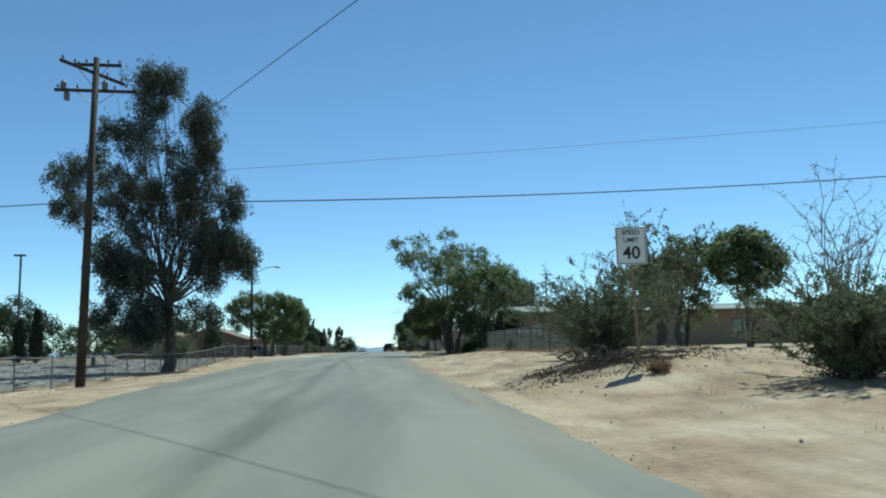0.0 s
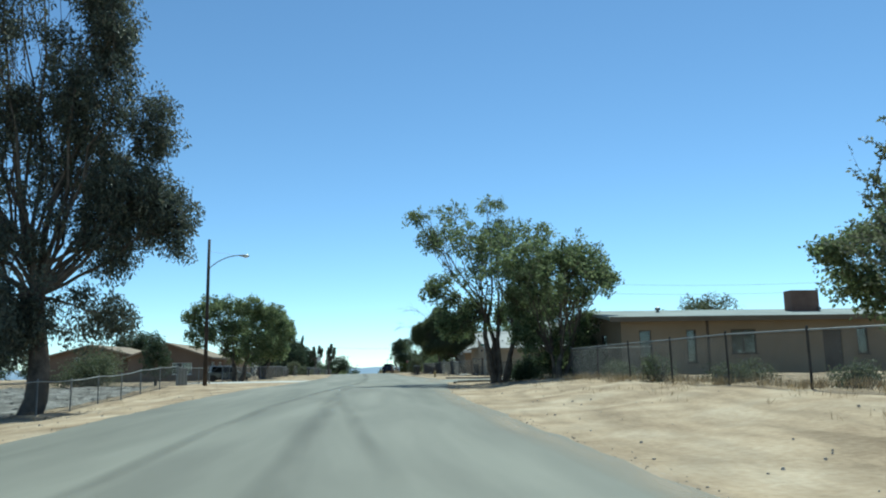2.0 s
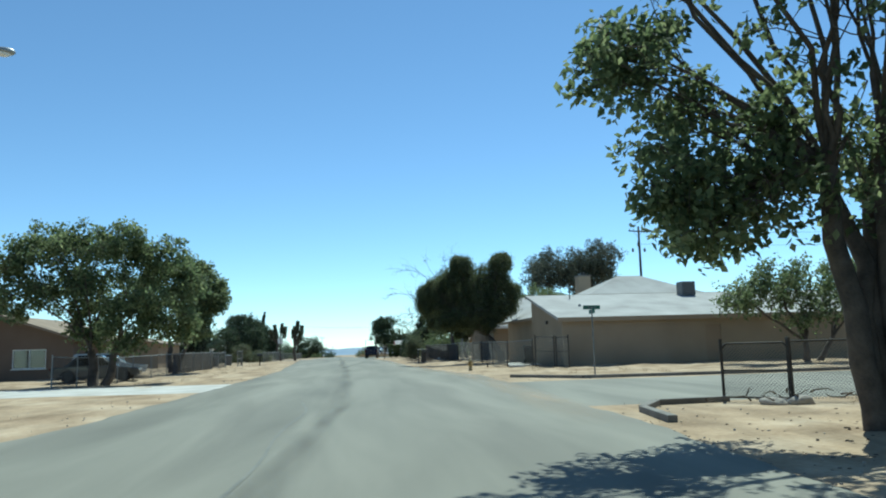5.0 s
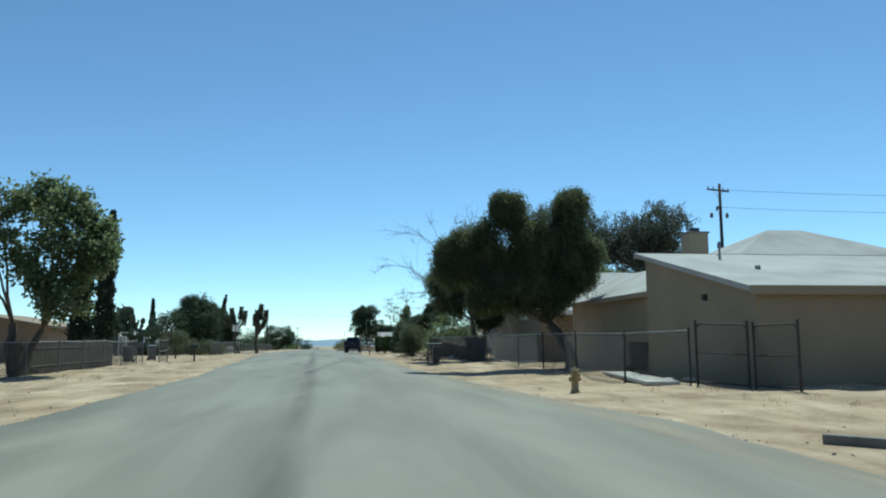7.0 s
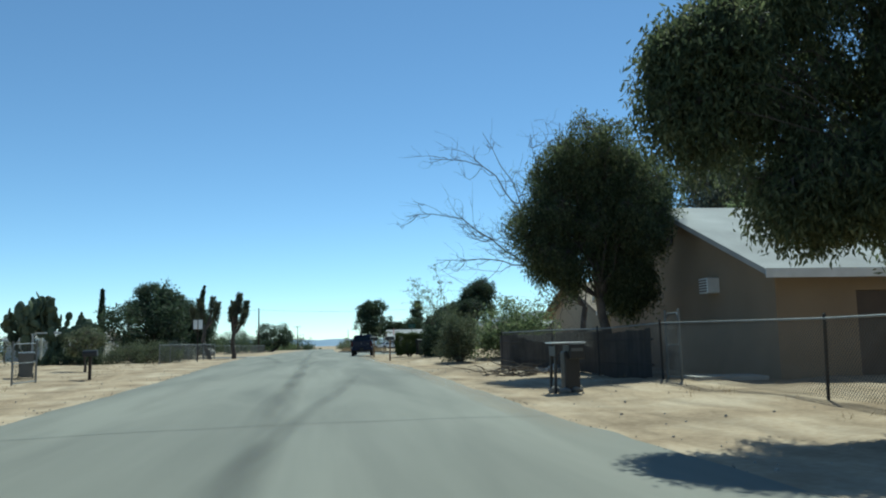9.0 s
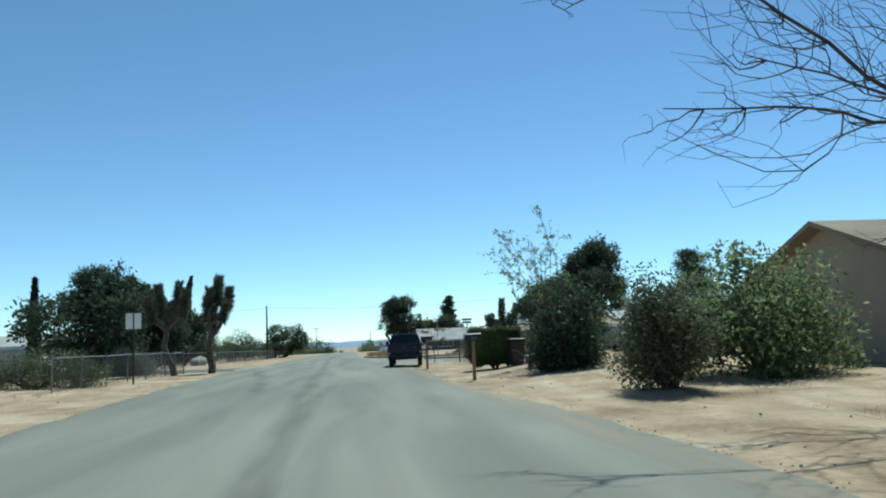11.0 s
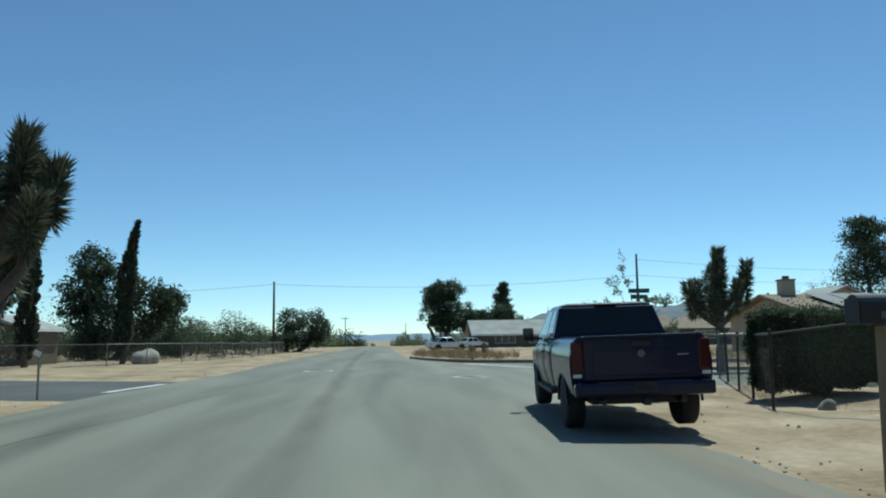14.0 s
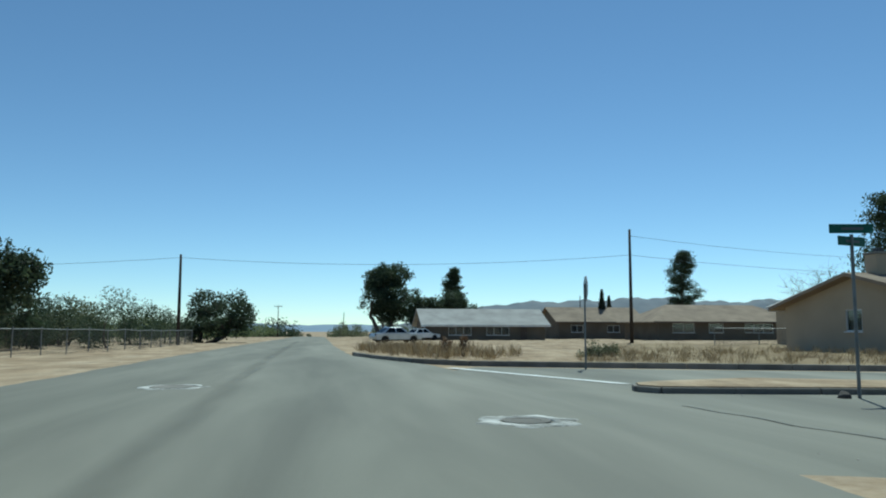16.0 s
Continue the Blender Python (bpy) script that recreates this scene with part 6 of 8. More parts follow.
# houses past the vacant lot
# Shade on these south walls is put into their colour with stucco_brown.
h6 = house("house", (12.4, 28.2, 266, 275), -0.75, 2.1, 4.0, "x", "low house with a grey shingle roof past the lot", "stucco_brown", "roof_grey", "trim_white", 0.6,
           {"S": [("window", 3, 6, 0.7, 1.8, 3), ("window", 8, 11, 0.7, 1.8, 3), ("door", 12.5, 13.4, 0, 1.95)]})
h7 = house("house", (36, 50, 285, 296), -0.7, 2.6, 4.8, "x", "tan house with a brown roof behind the lot", "stucco_brown", "roof_brown", "trim_dark", 0.6, {"S": [("window", 2, 4, 0.9, 2.0, 2), ("window", 8, 10, 0.9, 2.0, 2)]})
h8 = house("house", (42, 62, 262, 273), -0.5, 2.4, 4.4, "x", "brown-roofed house, porch shade put into its dark wall colour", "stucco_brown", "roof_brown", "trim_dark", 0.9, {"S": [("window", 2, 5, 0.8, 2.0, 2), ("window", 7, 9, 0.8, 2.0), ("window", 12, 16, 0.8, 2.0, 3)]}, hip=4.5)
h9 = house("house", (34.4, 46, 219, 223.8), -0.1, 2.75, 5.1, "y", "beige house with a pale-edged gable facing the lot", "stucco_beige", "roof_grey", "trim_white", 0.5, {"S": [("window", 8.2, 9.6, 0.8, 2.2, 2), ("window", 6.4, 7.2, 1.0, 1.7)]})
# left side
h11 = house("house", (-34, -25.4, 106, 118), -0.05, 2.7, 3.8, "y", "rust-brown house with a low gable across the yard", "stucco_rust", "roof_brown", "trim_dark", 0.6, {"S": [("window", 4.8, 6.8, 0.7, 1.9, 2), ("window", 2.6, 3.1, 2.2, 2.6)]})
h12 = house("house", (-25.6, -17.4, 105, 116), -0.1, 2.5, 3.9, "y", "rust-brown gabled house behind leafy trees", "stucco_rust", "roof_brown", "trim_dark", 0.6, {"S": [("window", 4.6, 6.6, 0.7, 1.9, 2)], "E": [("window", 2, 3.5, 0.9, 2.0, 2), ("window", 6, 7.5, 0.9, 2.0, 2)]})
h14 = house("house", (-34, -25, 186, 196), -0.3, 2.3, 3.2, "x", "low pale house with a white-posted porch", "stucco_pale", "roof_grey", "trim_white", 0.4, {"S": [("window", 2, 3.5, 0.9, 2.0, 2)]})
porch = thing("pergola", (-18.7, 160.2, gz(-18.7, 160.2)), "white wooden pergola on square posts", "pergola", turn=96)
part("beam", bbox((0, 0, 2.2), (5.2, 0.12, 0.16), None, 0.01), M["white_paint"], porch)
part("beam", bbox((0, 2.4, 2.2), (5.2, 0.12, 0.16), None, 0.01), M["white_paint"], porch)
for x in (-2.4, 0.0, 2.4):
    for y in (0, 2.4):
        part("post", bbox((x, y, 1.05), (0.13, 0.13, 2.15), None, 0.01), M["white_paint"], porch)
for k in range(9):
    part("slat", bbox((-2.4 + 0.6 * k, 1.2, 2.32), (0.06, 3.2, 0.1)), M["white_paint"], porch)
shed = house("shed", (-27.6, -23.1, 203, 208), -0.25, 2.2, 3.0, "y", "small brown shed with a white-edged gable", "stucco_brown", "roof_grey", "trim_white", 0.4)
h15 = house("house", (-28, -18.5, 131, 140), -0.05, 2.35, 3.2, "y", "low brown-roofed house behind the fence", "stucco_tan", "roof_brown", "trim_dark", 0.5)


# ---------------------------------------------------------------- vehicles
def wheel(parent, x, y, r, w, rim_mat="rim_dark"):
    t = lathe(bmesh.new(), [(r * 0.62, -w / 2), (r * 0.93, -w / 2), (r, -w / 2 + 0.03), (r, w / 2 - 0.03), (r * 0.93, w / 2), (r * 0.62, w / 2)], 28)
    side = 1 if x > 0 else -1
    o = part("wheel", t, M["rubber"], parent, "black tyre", True)
    o.matrix_basis = pose(x, y, r, 0, 90 * side, 0)
    rim = lathe(bmesh.new(), [(r * 0.60, -w / 2 + 0.02), (r * 0.61, w / 2 - 0.05), (r * 0.56, w / 2 - 0.012), (r * 0.52, w / 2 - 0.07), (r * 0.2, w / 2 - 0.05), (r * 0.16, w / 2 - 0.015), (r * 0.05, w / 2 - 0.01)], 24)
    for k in range(5):
        a = 2 * math.pi * k / 5
        box(rim, (math.cos(a) * r * 0.36, math.sin(a) * r * 0.36, w / 2 - 0.04), (r * 0.42, 0.06, 0.04), (0, 0, math.degrees(a)))
    part("rim", rim, M[rim_mat], o, "five-spoke alloy rim", False)


def side_outline(low, arches, top):
    """Outline of a body side: sill with round wheel arches (centre, radius), then the points of the top edge from front to back."""
    pts = [(low[0], low[2])]
    for c, r in arches:
        pts += [(c + r * math.cos(a), max(low[2], 0.36 + r * math.sin(a))) for a in np.linspace(math.pi, 0, 13)]
    pts += [(low[1], low[2])] + list(top)
    return pts


def bulge(bm, w, levels):
    """Rounds a body side outwards: levels are rows of height and inset; edges between flat parts stay sharp."""
    for z, _ in levels[1:-1]:
        bmesh.ops.bisect_plane(bm, geom=bm.verts[:] + bm.edges[:] + bm.faces[:], plane_co=(0, 0, z), plane_no=(0, 0, 1))
    for v in bm.verts:
        if abs(v.co.x) > w - 0.16:
            v.co.x -= math.copysign(float(np.interp(v.co.z, [q[0] for q in levels], [q[1] for q in levels])), v.co.x)
    for e in bm.edges:
        e.smooth = len(e.link_faces) == 2 and e.calc_face_angle(9) < 0.6
    return bm


SIDE = [(0.4, 0.075), (0.58, 0.045), (0.72, 0.018), (0.86, 0.004), (0.98, 0.0), (1.08, 0.006), (1.18, 0.022), (1.26, 0.05), (1.4, 0.10)]


def pickup(loc, turn):
    root = thing("pickup_truck", loc, "dark blue four-door pickup truck parked at the road's edge", "pickup truck", turn=turn)
    blue = M["truck_blue"]
    W = 1.0
    bed_top, belt, roof_z = 1.37, 1.36, 1.90
    # body sides with wheel arches, bed and cab apart by a seam
    for s in (-1, 1):
        bm = bmesh.new()
        prism(bm, side_outline((0.18, 2.08, 0.56), [(1.05, 0.46)], [(2.08, bed_top - 0.02), (0.10, bed_top), (0.08, 0.75)]), "x", s * (W - 0.30), s * W)
        es = [e for e in bm.edges if all(abs(v.co.z - bed_top) < 0.03 for v in e.verts) and all(abs(abs(v.co.x) - W) < 0.01 for v in e.verts)]
        bmesh.ops.bevel(bm, geom=es, offset=0.07, segments=4, affect="EDGES", profile=0.5)
        part("bed_side", bulge(bm, W, SIDE), blue, root, "dark blue bed side", True)
        bm = bmesh.new()
        prism(bm, [(2.10, 0.50), (4.28, 0.46), (4.34, belt - 0.02), (2.10, belt)], "x", s * (W - 0.28), s * (W - 0.005))
        es = [e for e in bm.edges if all(v.co.z > belt - 0.05 for v in e.verts) and all(abs(v.co.x) > W - 0.02 for v in e.verts)]
        bmesh.ops.bevel(bm, geom=es, offset=0.06, segments=3, affect="EDGES")
        cabside = part("cab_side", bulge(bm, W, SIDE), blue, root, "dark blue doors", True)
        for y0, y1 in ((2.22, 3.05), (3.09, 4.18)):
            part("door_panel", bulge(bbox((s * (W - 0.004), (y0 + y1) / 2, 0.88), (0.02, y1 - y0, 0.70), None, 0.006), W, SIDE), blue, cabside, "", True)
            part("door_handle", bbox((s * (W + 0.02), y0 + 0.16, 1.10), (0.035, 0.17, 0.035), None, 0.01), M["plastic_black"], cabside)
        bm = bmesh.new()
        prism(bm, side_outline((4.34, 5.62, 0.48), [(4.86, 0.46)], [(5.66, 0.80), (5.60, 1.05), (4.9, 1.20), (4.34, belt - 0.03)]), "x", s * (W - 0.3), s * W)
        es = [e for e in bm.edges if all(abs(abs(v.co.x) - W) < 0.01 for v in e.verts) and min(v.co.z for v in e.verts) > 0.78]
        bmesh.ops.bevel(bm, geom=es, offset=0.13, segments=5, affect="EDGES", profile=0.5)
        bulge(bm, W, SIDE)
        for cut in (5.15, 5.3, 5.42, 5.52):
            bmesh.ops.bisect_plane(bm, geom=bm.verts[:] + bm.edges[:] + bm.faces[:], plane_co=(0, cut, 0), plane_no=(0, 1, 0))
        for v in bm.verts:
            if abs(v.co.x) > W - 0.2 and v.co.y > 5.05:
                v.co.x -= s * 0.24 * ((v.co.y - 5.05) / 0.6) ** 2
        part("front_wing", bm, blue, root, "dark blue front wing", True)
        for c in (1.05, 4.86):
            fl = Soup()
            a = np.linspace(0.05, np.pi - 0.05, 16)
            fl.tube(np.column_stack([s * (W - 0.02 - 0.24 * (np.maximum(0, c + 0.475 * np.cos(a) - 5.05) / 0.6) ** 2), c + 0.475 * np.cos(a), 0.36 + 0.475 * np.sin(a)]), np.full(16, 0.022), 6)
            part_mesh("wheel_flare", fl.mesh("wheel_flare", blue, True), root)
        part("sill_step", bbox((s * (W - 0.04), 3.15, 0.46), (0.12, 2.0, 0.07), None, 0.02), M["plastic_black"], root)
        wheel(root, s * (W - 0.16), 1.05, 0.40, 0.27)
        wheel(root, s * (W - 0.16), 4.86, 0.40, 0.27)
        # mirror
        mir = part("door_mirror", bbox((s * (W + 0.17), 4.08, 1.40), (0.20, 0.14, 0.25), None, 0.04), M["plastic_black"], root, "black door mirror")
        part("mirror_glass", bbox((s * (W + 0.17), 4.005, 1.40), (0.16, 0.01, 0.2)), M["car_glass"], mir)
        part("mirror_arm", bbox((s * (W + 0.03), 4.1, 1.33), (0.14, 0.08, 0.06), None, 0.01), M["plastic_black"], mir)
        # tail lamp
        tl = part("tail_lamp", bbox((s * (W - 0.115), 0.10, 1.08), (0.185, 0.10, 0.46), None, 0.04), M["tail_red"], root, "tall red tail lamp")
        part("reversing_lens", bbox((s * (W - 0.10), 0.048, 0.83), (0.12, 0.01, 0.05), None, 0.004), M["lamp_clear"], tl, "clear reversing lens")
        part("headlamp", bbox((s * (W - 0.36), 5.63, 0.9), (0.30, 0.08, 0.2), None, 0.03), M["lamp_clear"], root)
    part("underbody", bbox((0, 2.8, 0.52), (1.35, 5.1, 0.22)), M["plastic_black"], root, "dark underbody")
    part("bed_floor", bbox((0, 1.1, 0.72), (1.5, 1.95, 0.08)), M["plastic_black"], root)
    part("bed_front", bbox((0, 2.06, 1.0), (1.5, 0.06, 0.6)), blue, root)
    hood = bmesh.new()
    prism(hood, [(4.3, 0.6), (5.6, 0.6), (5.66, 1.02), (5.35, 1.14), (4.3, 1.27)], "x", -0.72, 0.72)
    part("hood", hood, blue, root)
    part("front_bumper", bbox((0, 5.66, 0.6), (1.62, 0.2, 0.26), None, 0.05), M["chrome"], root)
    # tailgate with its pressed panel and top lip
    tg = part("tailgate", bbox((0, 0.09, 1.055), (1.60, 0.10, 0.61), None, 0.025), blue, root, "dark blue tailgate")
    part("pressed_panel", bbox((0, 0.034, 1.0), (1.36, 0.02, 0.36), None, 0.008), blue, tg)
    part("top_lip", bbox((0, 0.06, 1.365), (1.62, 0.14, 0.035), None, 0.012), blue, tg)
    part("tailgate_handle", bbox((0, 0.026, 1.26), (0.26, 0.02, 0.07), None, 0.01), M["plastic_black"], tg)
    part("badge", lathe(bmesh.new(), [(0.055, 0), (0.05, 0.008), (0.02, 0.010)], 14, (0, 0, 0)), M["rim_dark"], tg, "plain metal badge").matrix_basis = pose(0, 0.024, 1.12, 90, 0, 0)
    part("badge", bbox((0.58, 0.022, 1.09), (0.16, 0.01, 0.02)), M["steel"], tg)
    bp = part("rear_bumper", bbox((0, -0.03, 0.64), (1.94, 0.20, 0.20), None, 0.05), blue, root, "dark blue rear bumper")
    part("bumper_step", bbox((0, -0.03, 0.735), (1.3, 0.17, 0.02), None, 0.005), M["plastic_black"], bp)
    # The shade round the plate is put into its near-black colour.
    part("number_plate", bbox((0, -0.135, 0.66), (0.31, 0.012, 0.155), None, 0.004), M["post_dark"], bp, "number plate with its shade put into a dark colour")
    part("plate_bar", bbox((0, -0.144, 0.66), (0.24, 0.006, 0.06)), M["ink"], bp)
    part("tow_hitch", bbox((0, -0.1, 0.47), (0.09, 0.2, 0.09), None, 0.01), M["black_metal"], root)
    for x in (-0.55, 0.55):
        part("exhaust", brod((x, 0.02, 0.46), (x, 0.4, 0.46), 0.04, None, 12), M["black_metal"], root, "dark exhaust tip")
    # cab: pillars and roof with glass between
    lo = [(-0.94, 2.12), (0.94, 2.12), (0.94, 4.42), (-0.94, 4.42)]
    hi = [(-0.79, 2.34), (0.79, 2.34), (0.77, 3.78), (-0.77, 3.78)]
    bm = bmesh.new()
    L = [bm.verts.new((x, y, belt - 0.02)) for x, y in lo]
    H = [bm.verts.new((x, y, roof_z - 0.04)) for x, y in hi]
    T = [bm.verts.new((x * 0.86, y + (0.06 if k < 2 else -0.1), roof_z + 0.01)) for k, (x, y) in enumerate(hi)]
    for k in range(4):
        j = (k + 1) % 4
        bm.faces.new((L[k], L[j], H[j], H[k]))
        bm.faces.new((H[k], H[j], T[j], T[k]))
    bm.faces.new(T), bm.faces.new(list(reversed(L)))
    bmesh.ops.bevel(bm, geom=[e for e in bm.edges if min(v.co.z for v in e.verts) > belt], offset=0.03, segments=3, affect="EDGES")
    cab = part("cab", bm, blue, root, "dark blue cab roof and pillars")

    def pane(name, pts, push):
        p = [Vector(q) for q in pts]
        n = (p[1] - p[0]).cross(p[3] - p[0]).normalized()
        b2 = bmesh.new()
        lo2, hi2 = [b2.verts.new(q + n * (push - 0.006)) for q in p], [b2.verts.new(q + n * push) for q in p]
        b2.faces.new(hi2), b2.faces.new(list(reversed(lo2)))
        for k in range(4):
            b2.faces.new((lo2[k], lo2[(k + 1) % 4], hi2[(k + 1) % 4], hi2[k]))
        return part(name, b2, M["car_glass"], cab, "dark tinted glass")

    def mixp(k, j, s, u):
        a, b = Vector((*lo[k], belt - 0.02)), Vector((*lo[j], belt - 0.02))
        c, d = Vector((*hi[k], roof_z - 0.04)), Vector((*hi[j], roof_z - 0.04))
        return (a.lerp(b, s)).lerp(c.lerp(d, s), u)
    pane("rear_window", [mixp(0, 1, 0.05, 0.10), mixp(0, 1, 0.95, 0.10), mixp(0, 1, 0.94, 0.90), mixp(0, 1, 0.06, 0.90)], 0.008)
    pane("windscreen", [mixp(2, 3, 0.05, 0.06), mixp(2, 3, 0.95, 0.06), mixp(2, 3, 0.94, 0.94), mixp(2, 3, 0.06, 0.94)], 0.008)
    for k, j, cuts in ((1, 2, ((0.06, 0.38), (0.42, 0.90))), (3, 0, ((0.10, 0.58), (0.62, 0.94)))):
        for s0, s1 in cuts:
            pane("side_window", [mixp(k, j, s0, 0.10), mixp(k, j, s1, 0.10), mixp(k, j, s1 - 0.03, 0.88), mixp(k, j, s0 + 0.03, 0.88)], 0.008)
    part("brake_light", bbox((0, 2.36, roof_z - 0.02), (0.36, 0.06, 0.045), (20, 0, 0), 0.01), M["tail_red"], cab, "red high brake light")
    part("aerial", brod((0.86, 4.55, 1.2), (0.86, 4.62, 1.95), 0.004, None, 4), M["plastic_black"], root)
    return root


truck = pickup((2.42, 162.7, grade(164)), 0)
truck.matrix_world = pose(2.56, 162.7, grade(164) + 0.02, 0.4, -1.4, -5.0) @ Matrix.Diagonal((0.9, 0.9, 0.9, 1))


def car(name, loc, turn, label, paint, length=4.6, width=1.8, h=1.45, suv=False, category="car"):
    """A parked car: body, glasshouse, windows, wheels, lamps. It faces +y."""
    root = thing(name, loc, label, category, "parked cars", turn)
    r = 0.33
    W, L = width / 2, length
    belt = h * 0.62
    ar = (L * 0.2, L * 0.81)
    for s in (-1, 1):
        bm = bmesh.new()
        pts = [(0.12, 0.32)]
        for c in ar:
            pts += [(c + 0.38 * math.cos(a), max(0.3, r + 0.38 * math.sin(a))) for a in np.linspace(math.pi, 0, 11)]
        pts += [(L - 0.12, 0.32), (L, 0.5), (L - 0.08, belt * 0.80), (L * 0.72, belt * 0.96), (L * 0.5, belt), (0.1, belt * (1.0 if suv else 0.97)), (0.0, 0.6)]
        prism(bm, pts, "x", s * (W - 0.25), s * W)
        es = [e for e in bm.edges if all(abs(abs(v.co.x) - W) < 0.01 for v in e.verts) and min(v.co.z for v in e.verts) > 0.6]
        bmesh.ops.bevel(bm, geom=es, offset=0.05, segments=3, affect="EDGES")
        part("body_side", bm, M[paint], root)
        for c in ar:
            wheel(root, s * (W - 0.11), c, r, 0.2)
        part("tail_lamp", bbox((s * (W - 0.18), 0.03, belt * 0.85), (0.26, 0.08, 0.14), None, 0.03), M["tail_red"], root)
        part("headlamp", bbox((s * (W - 0.22), L - 0.04, belt * 0.72), (0.34, 0.1, 0.13), None, 0.03), M["lamp_clear"], root)
        part("door_mirror", bbox((s * (W + 0.07), L * 0.66, belt + 0.08), (0.16, 0.1, 0.12), None, 0.03), M[paint], root)
    mid = bmesh.new()
    prism(mid, [(0.02, 0.35), (L - 0.03, 0.35), (L - 0.02, 0.55), (L - 0.1, belt * 0.80), (L * 0.70, belt * 0.97), (0.08, belt * 0.98), (0.0, 0.6)], "x", -W + 0.2, W - 0.2)
    part("body", mid, M[paint], root)
    part("underbody", bbox((0, L / 2, 0.28), (W * 1.5, L * 0.86, 0.16)), M["plastic_black"], root)
    lo = [(-W + 0.08, L * (0.03 if suv else 0.14)), (W - 0.08, L * (0.03 if suv else 0.14)), (W - 0.1, L * 0.74), (-W + 0.1, L * 0.74)]
    hi = [(-W + 0.24, L * (0.08 if suv else 0.30)), (W - 0.24, L * (0.08 if suv else 0.30)), (W - 0.26, L * 0.56), (-W + 0.26, L * 0.56)]
    bm = bmesh.new()
    A = [bm.verts.new((x, y, belt * 0.95)) for x, y in lo]
    B = [bm.verts.new((x, y, h)) for x, y in hi]
    for k in range(4):
        bm.faces.new((A[k], A[(k + 1) % 4], B[(k + 1) % 4], B[k]))
    bm.faces.new(B), bm.faces.new(list(reversed(A)))
    bmesh.ops.bevel(bm, geom=[e for e in bm.edges if max(v.co.z for v in e.verts) > belt], offset=0.05, segments=3, affect="EDGES")
    cab = part("glasshouse", bm, M[paint], root, "roof and pillars")

    def p(k, j, s, u):
        a, b = Vector((*lo[k], belt * 0.95)), Vector((*lo[j], belt * 0.95))
        c, d = Vector((*hi[k], h)), Vector((*hi[j], h))
        return a.lerp(b, s).lerp(c.lerp(d, s), u)
    for nm, k, j, s0, s1 in (("rear_window", 0, 1, 0.06, 0.94), ("windscreen", 2, 3, 0.06, 0.94), ("side_window", 1, 2, 0.08, 0.48), ("side_window", 1, 2, 0.52, 0.9), ("side_window", 3, 0, 0.1, 0.48), ("side_window", 3, 0, 0.52, 0.92)):
        q = [p(k, j, s0, 0.14), p(k, j, s1, 0.14), p(k, j, s1 - 0.02, 0.86), p(k, j, s0 + 0.02, 0.86)]
        n = (q[1] - q[0]).cross(q[3] - q[0]).normalized() * 0.01
        b2 = bmesh.new()
        b2.faces.new([b2.verts.new(v + n) for v in q])
        bmesh.ops.solidify(b2, geom=b2.faces[:], thickness=0.012)
        part(nm, b2, M["car_glass"], cab, "dark window glass")
    return root


car("car", (3.9, 238.0, gz(3.9, 238.0) + 0.03), -72, "silver sedan parked beside the dry lot", "car_silver")
car("car", (9.8, 264.0, gz(9.8, 264.0) + 0.03), -62, "white sedan parked beyond the silver one", "car_white")
car("car", (8.6, 156.0, gz(8.6, 156) + 0.02), -60, "black car parked behind the clipped hedge", "car_dark", 4.4, 1.8, 1.6, True)
car("car", (-16.5, 99.2, gz(-16.5, 99.2) + 0.02), -80, "dark grey car parked under the leafy trees", "car_dark")
car("car", (-17.0, 103.2, gz(-17, 103.2) + 0.02), -78, "silver car parked behind the chain-link fence", "car_silver", 4.4, 1.75, 1.5, True)


def wheelie_bin(loc, turn, mat, label):
    root = thing("wheelie_bin", (*loc, gz(*loc)), label, "waste bin", "waste bins", turn)
    bm = bmesh.new()
    lo, hi = [(-0.24, -0.26), (0.24, -0.26), (0.24, 0.26), (-0.24, 0.26)], [(-0.29, -0.34), (0.29, -0.34), (0.29, 0.34), (-0.29, 0.34)]
    A, B = [bm.verts.new((x, y, 0.06)) for x, y in lo], [bm.verts.new((x, y, 1.0)) for x, y in hi]
    for k in range(4):
        bm.faces.new((A[k], A[(k + 1) % 4], B[(k + 1) % 4], B[k]))
    bm.faces.new(B), bm.faces.new(list(reversed(A)))
    bmesh.ops.bevel(bm, geom=bm.edges[:], offset=0.03, segments=2, affect="EDGES")
    part("bin_body", bm, M[mat], root)
    part("lid", bbox((0, 0, 1.04), (0.62, 0.74, 0.07), (4, 0, 0), 0.03), M[mat], root)
    part("handle", brod((-0.22, 0.39, 1.0), (0.22, 0.39, 1.0), 0.018), M["plastic_black"], root)
    for s in (-0.26, 0.26):
        part("wheel", brod((s - 0.03, 0.27, 0.11), (s + 0.03, 0.27, 0.11), 0.11, None, 12), M["rubber"], root)


wheelie_bin((-12.3, 133.4), 20, "plastic_grey", "dark grey wheeled bin beside the gate")
wheelie_bin((11.3, 103.2), 80, "black_metal", "black wheeled bin beside the tan wing")
wheelie_bin((6.25, 152.35), 8, "black_metal", "black wheeled bin beside the clipped hedge")
wheelie_bin((-13.2, 130.6), -10, "black_metal", "black wheeled bin beside the gate")

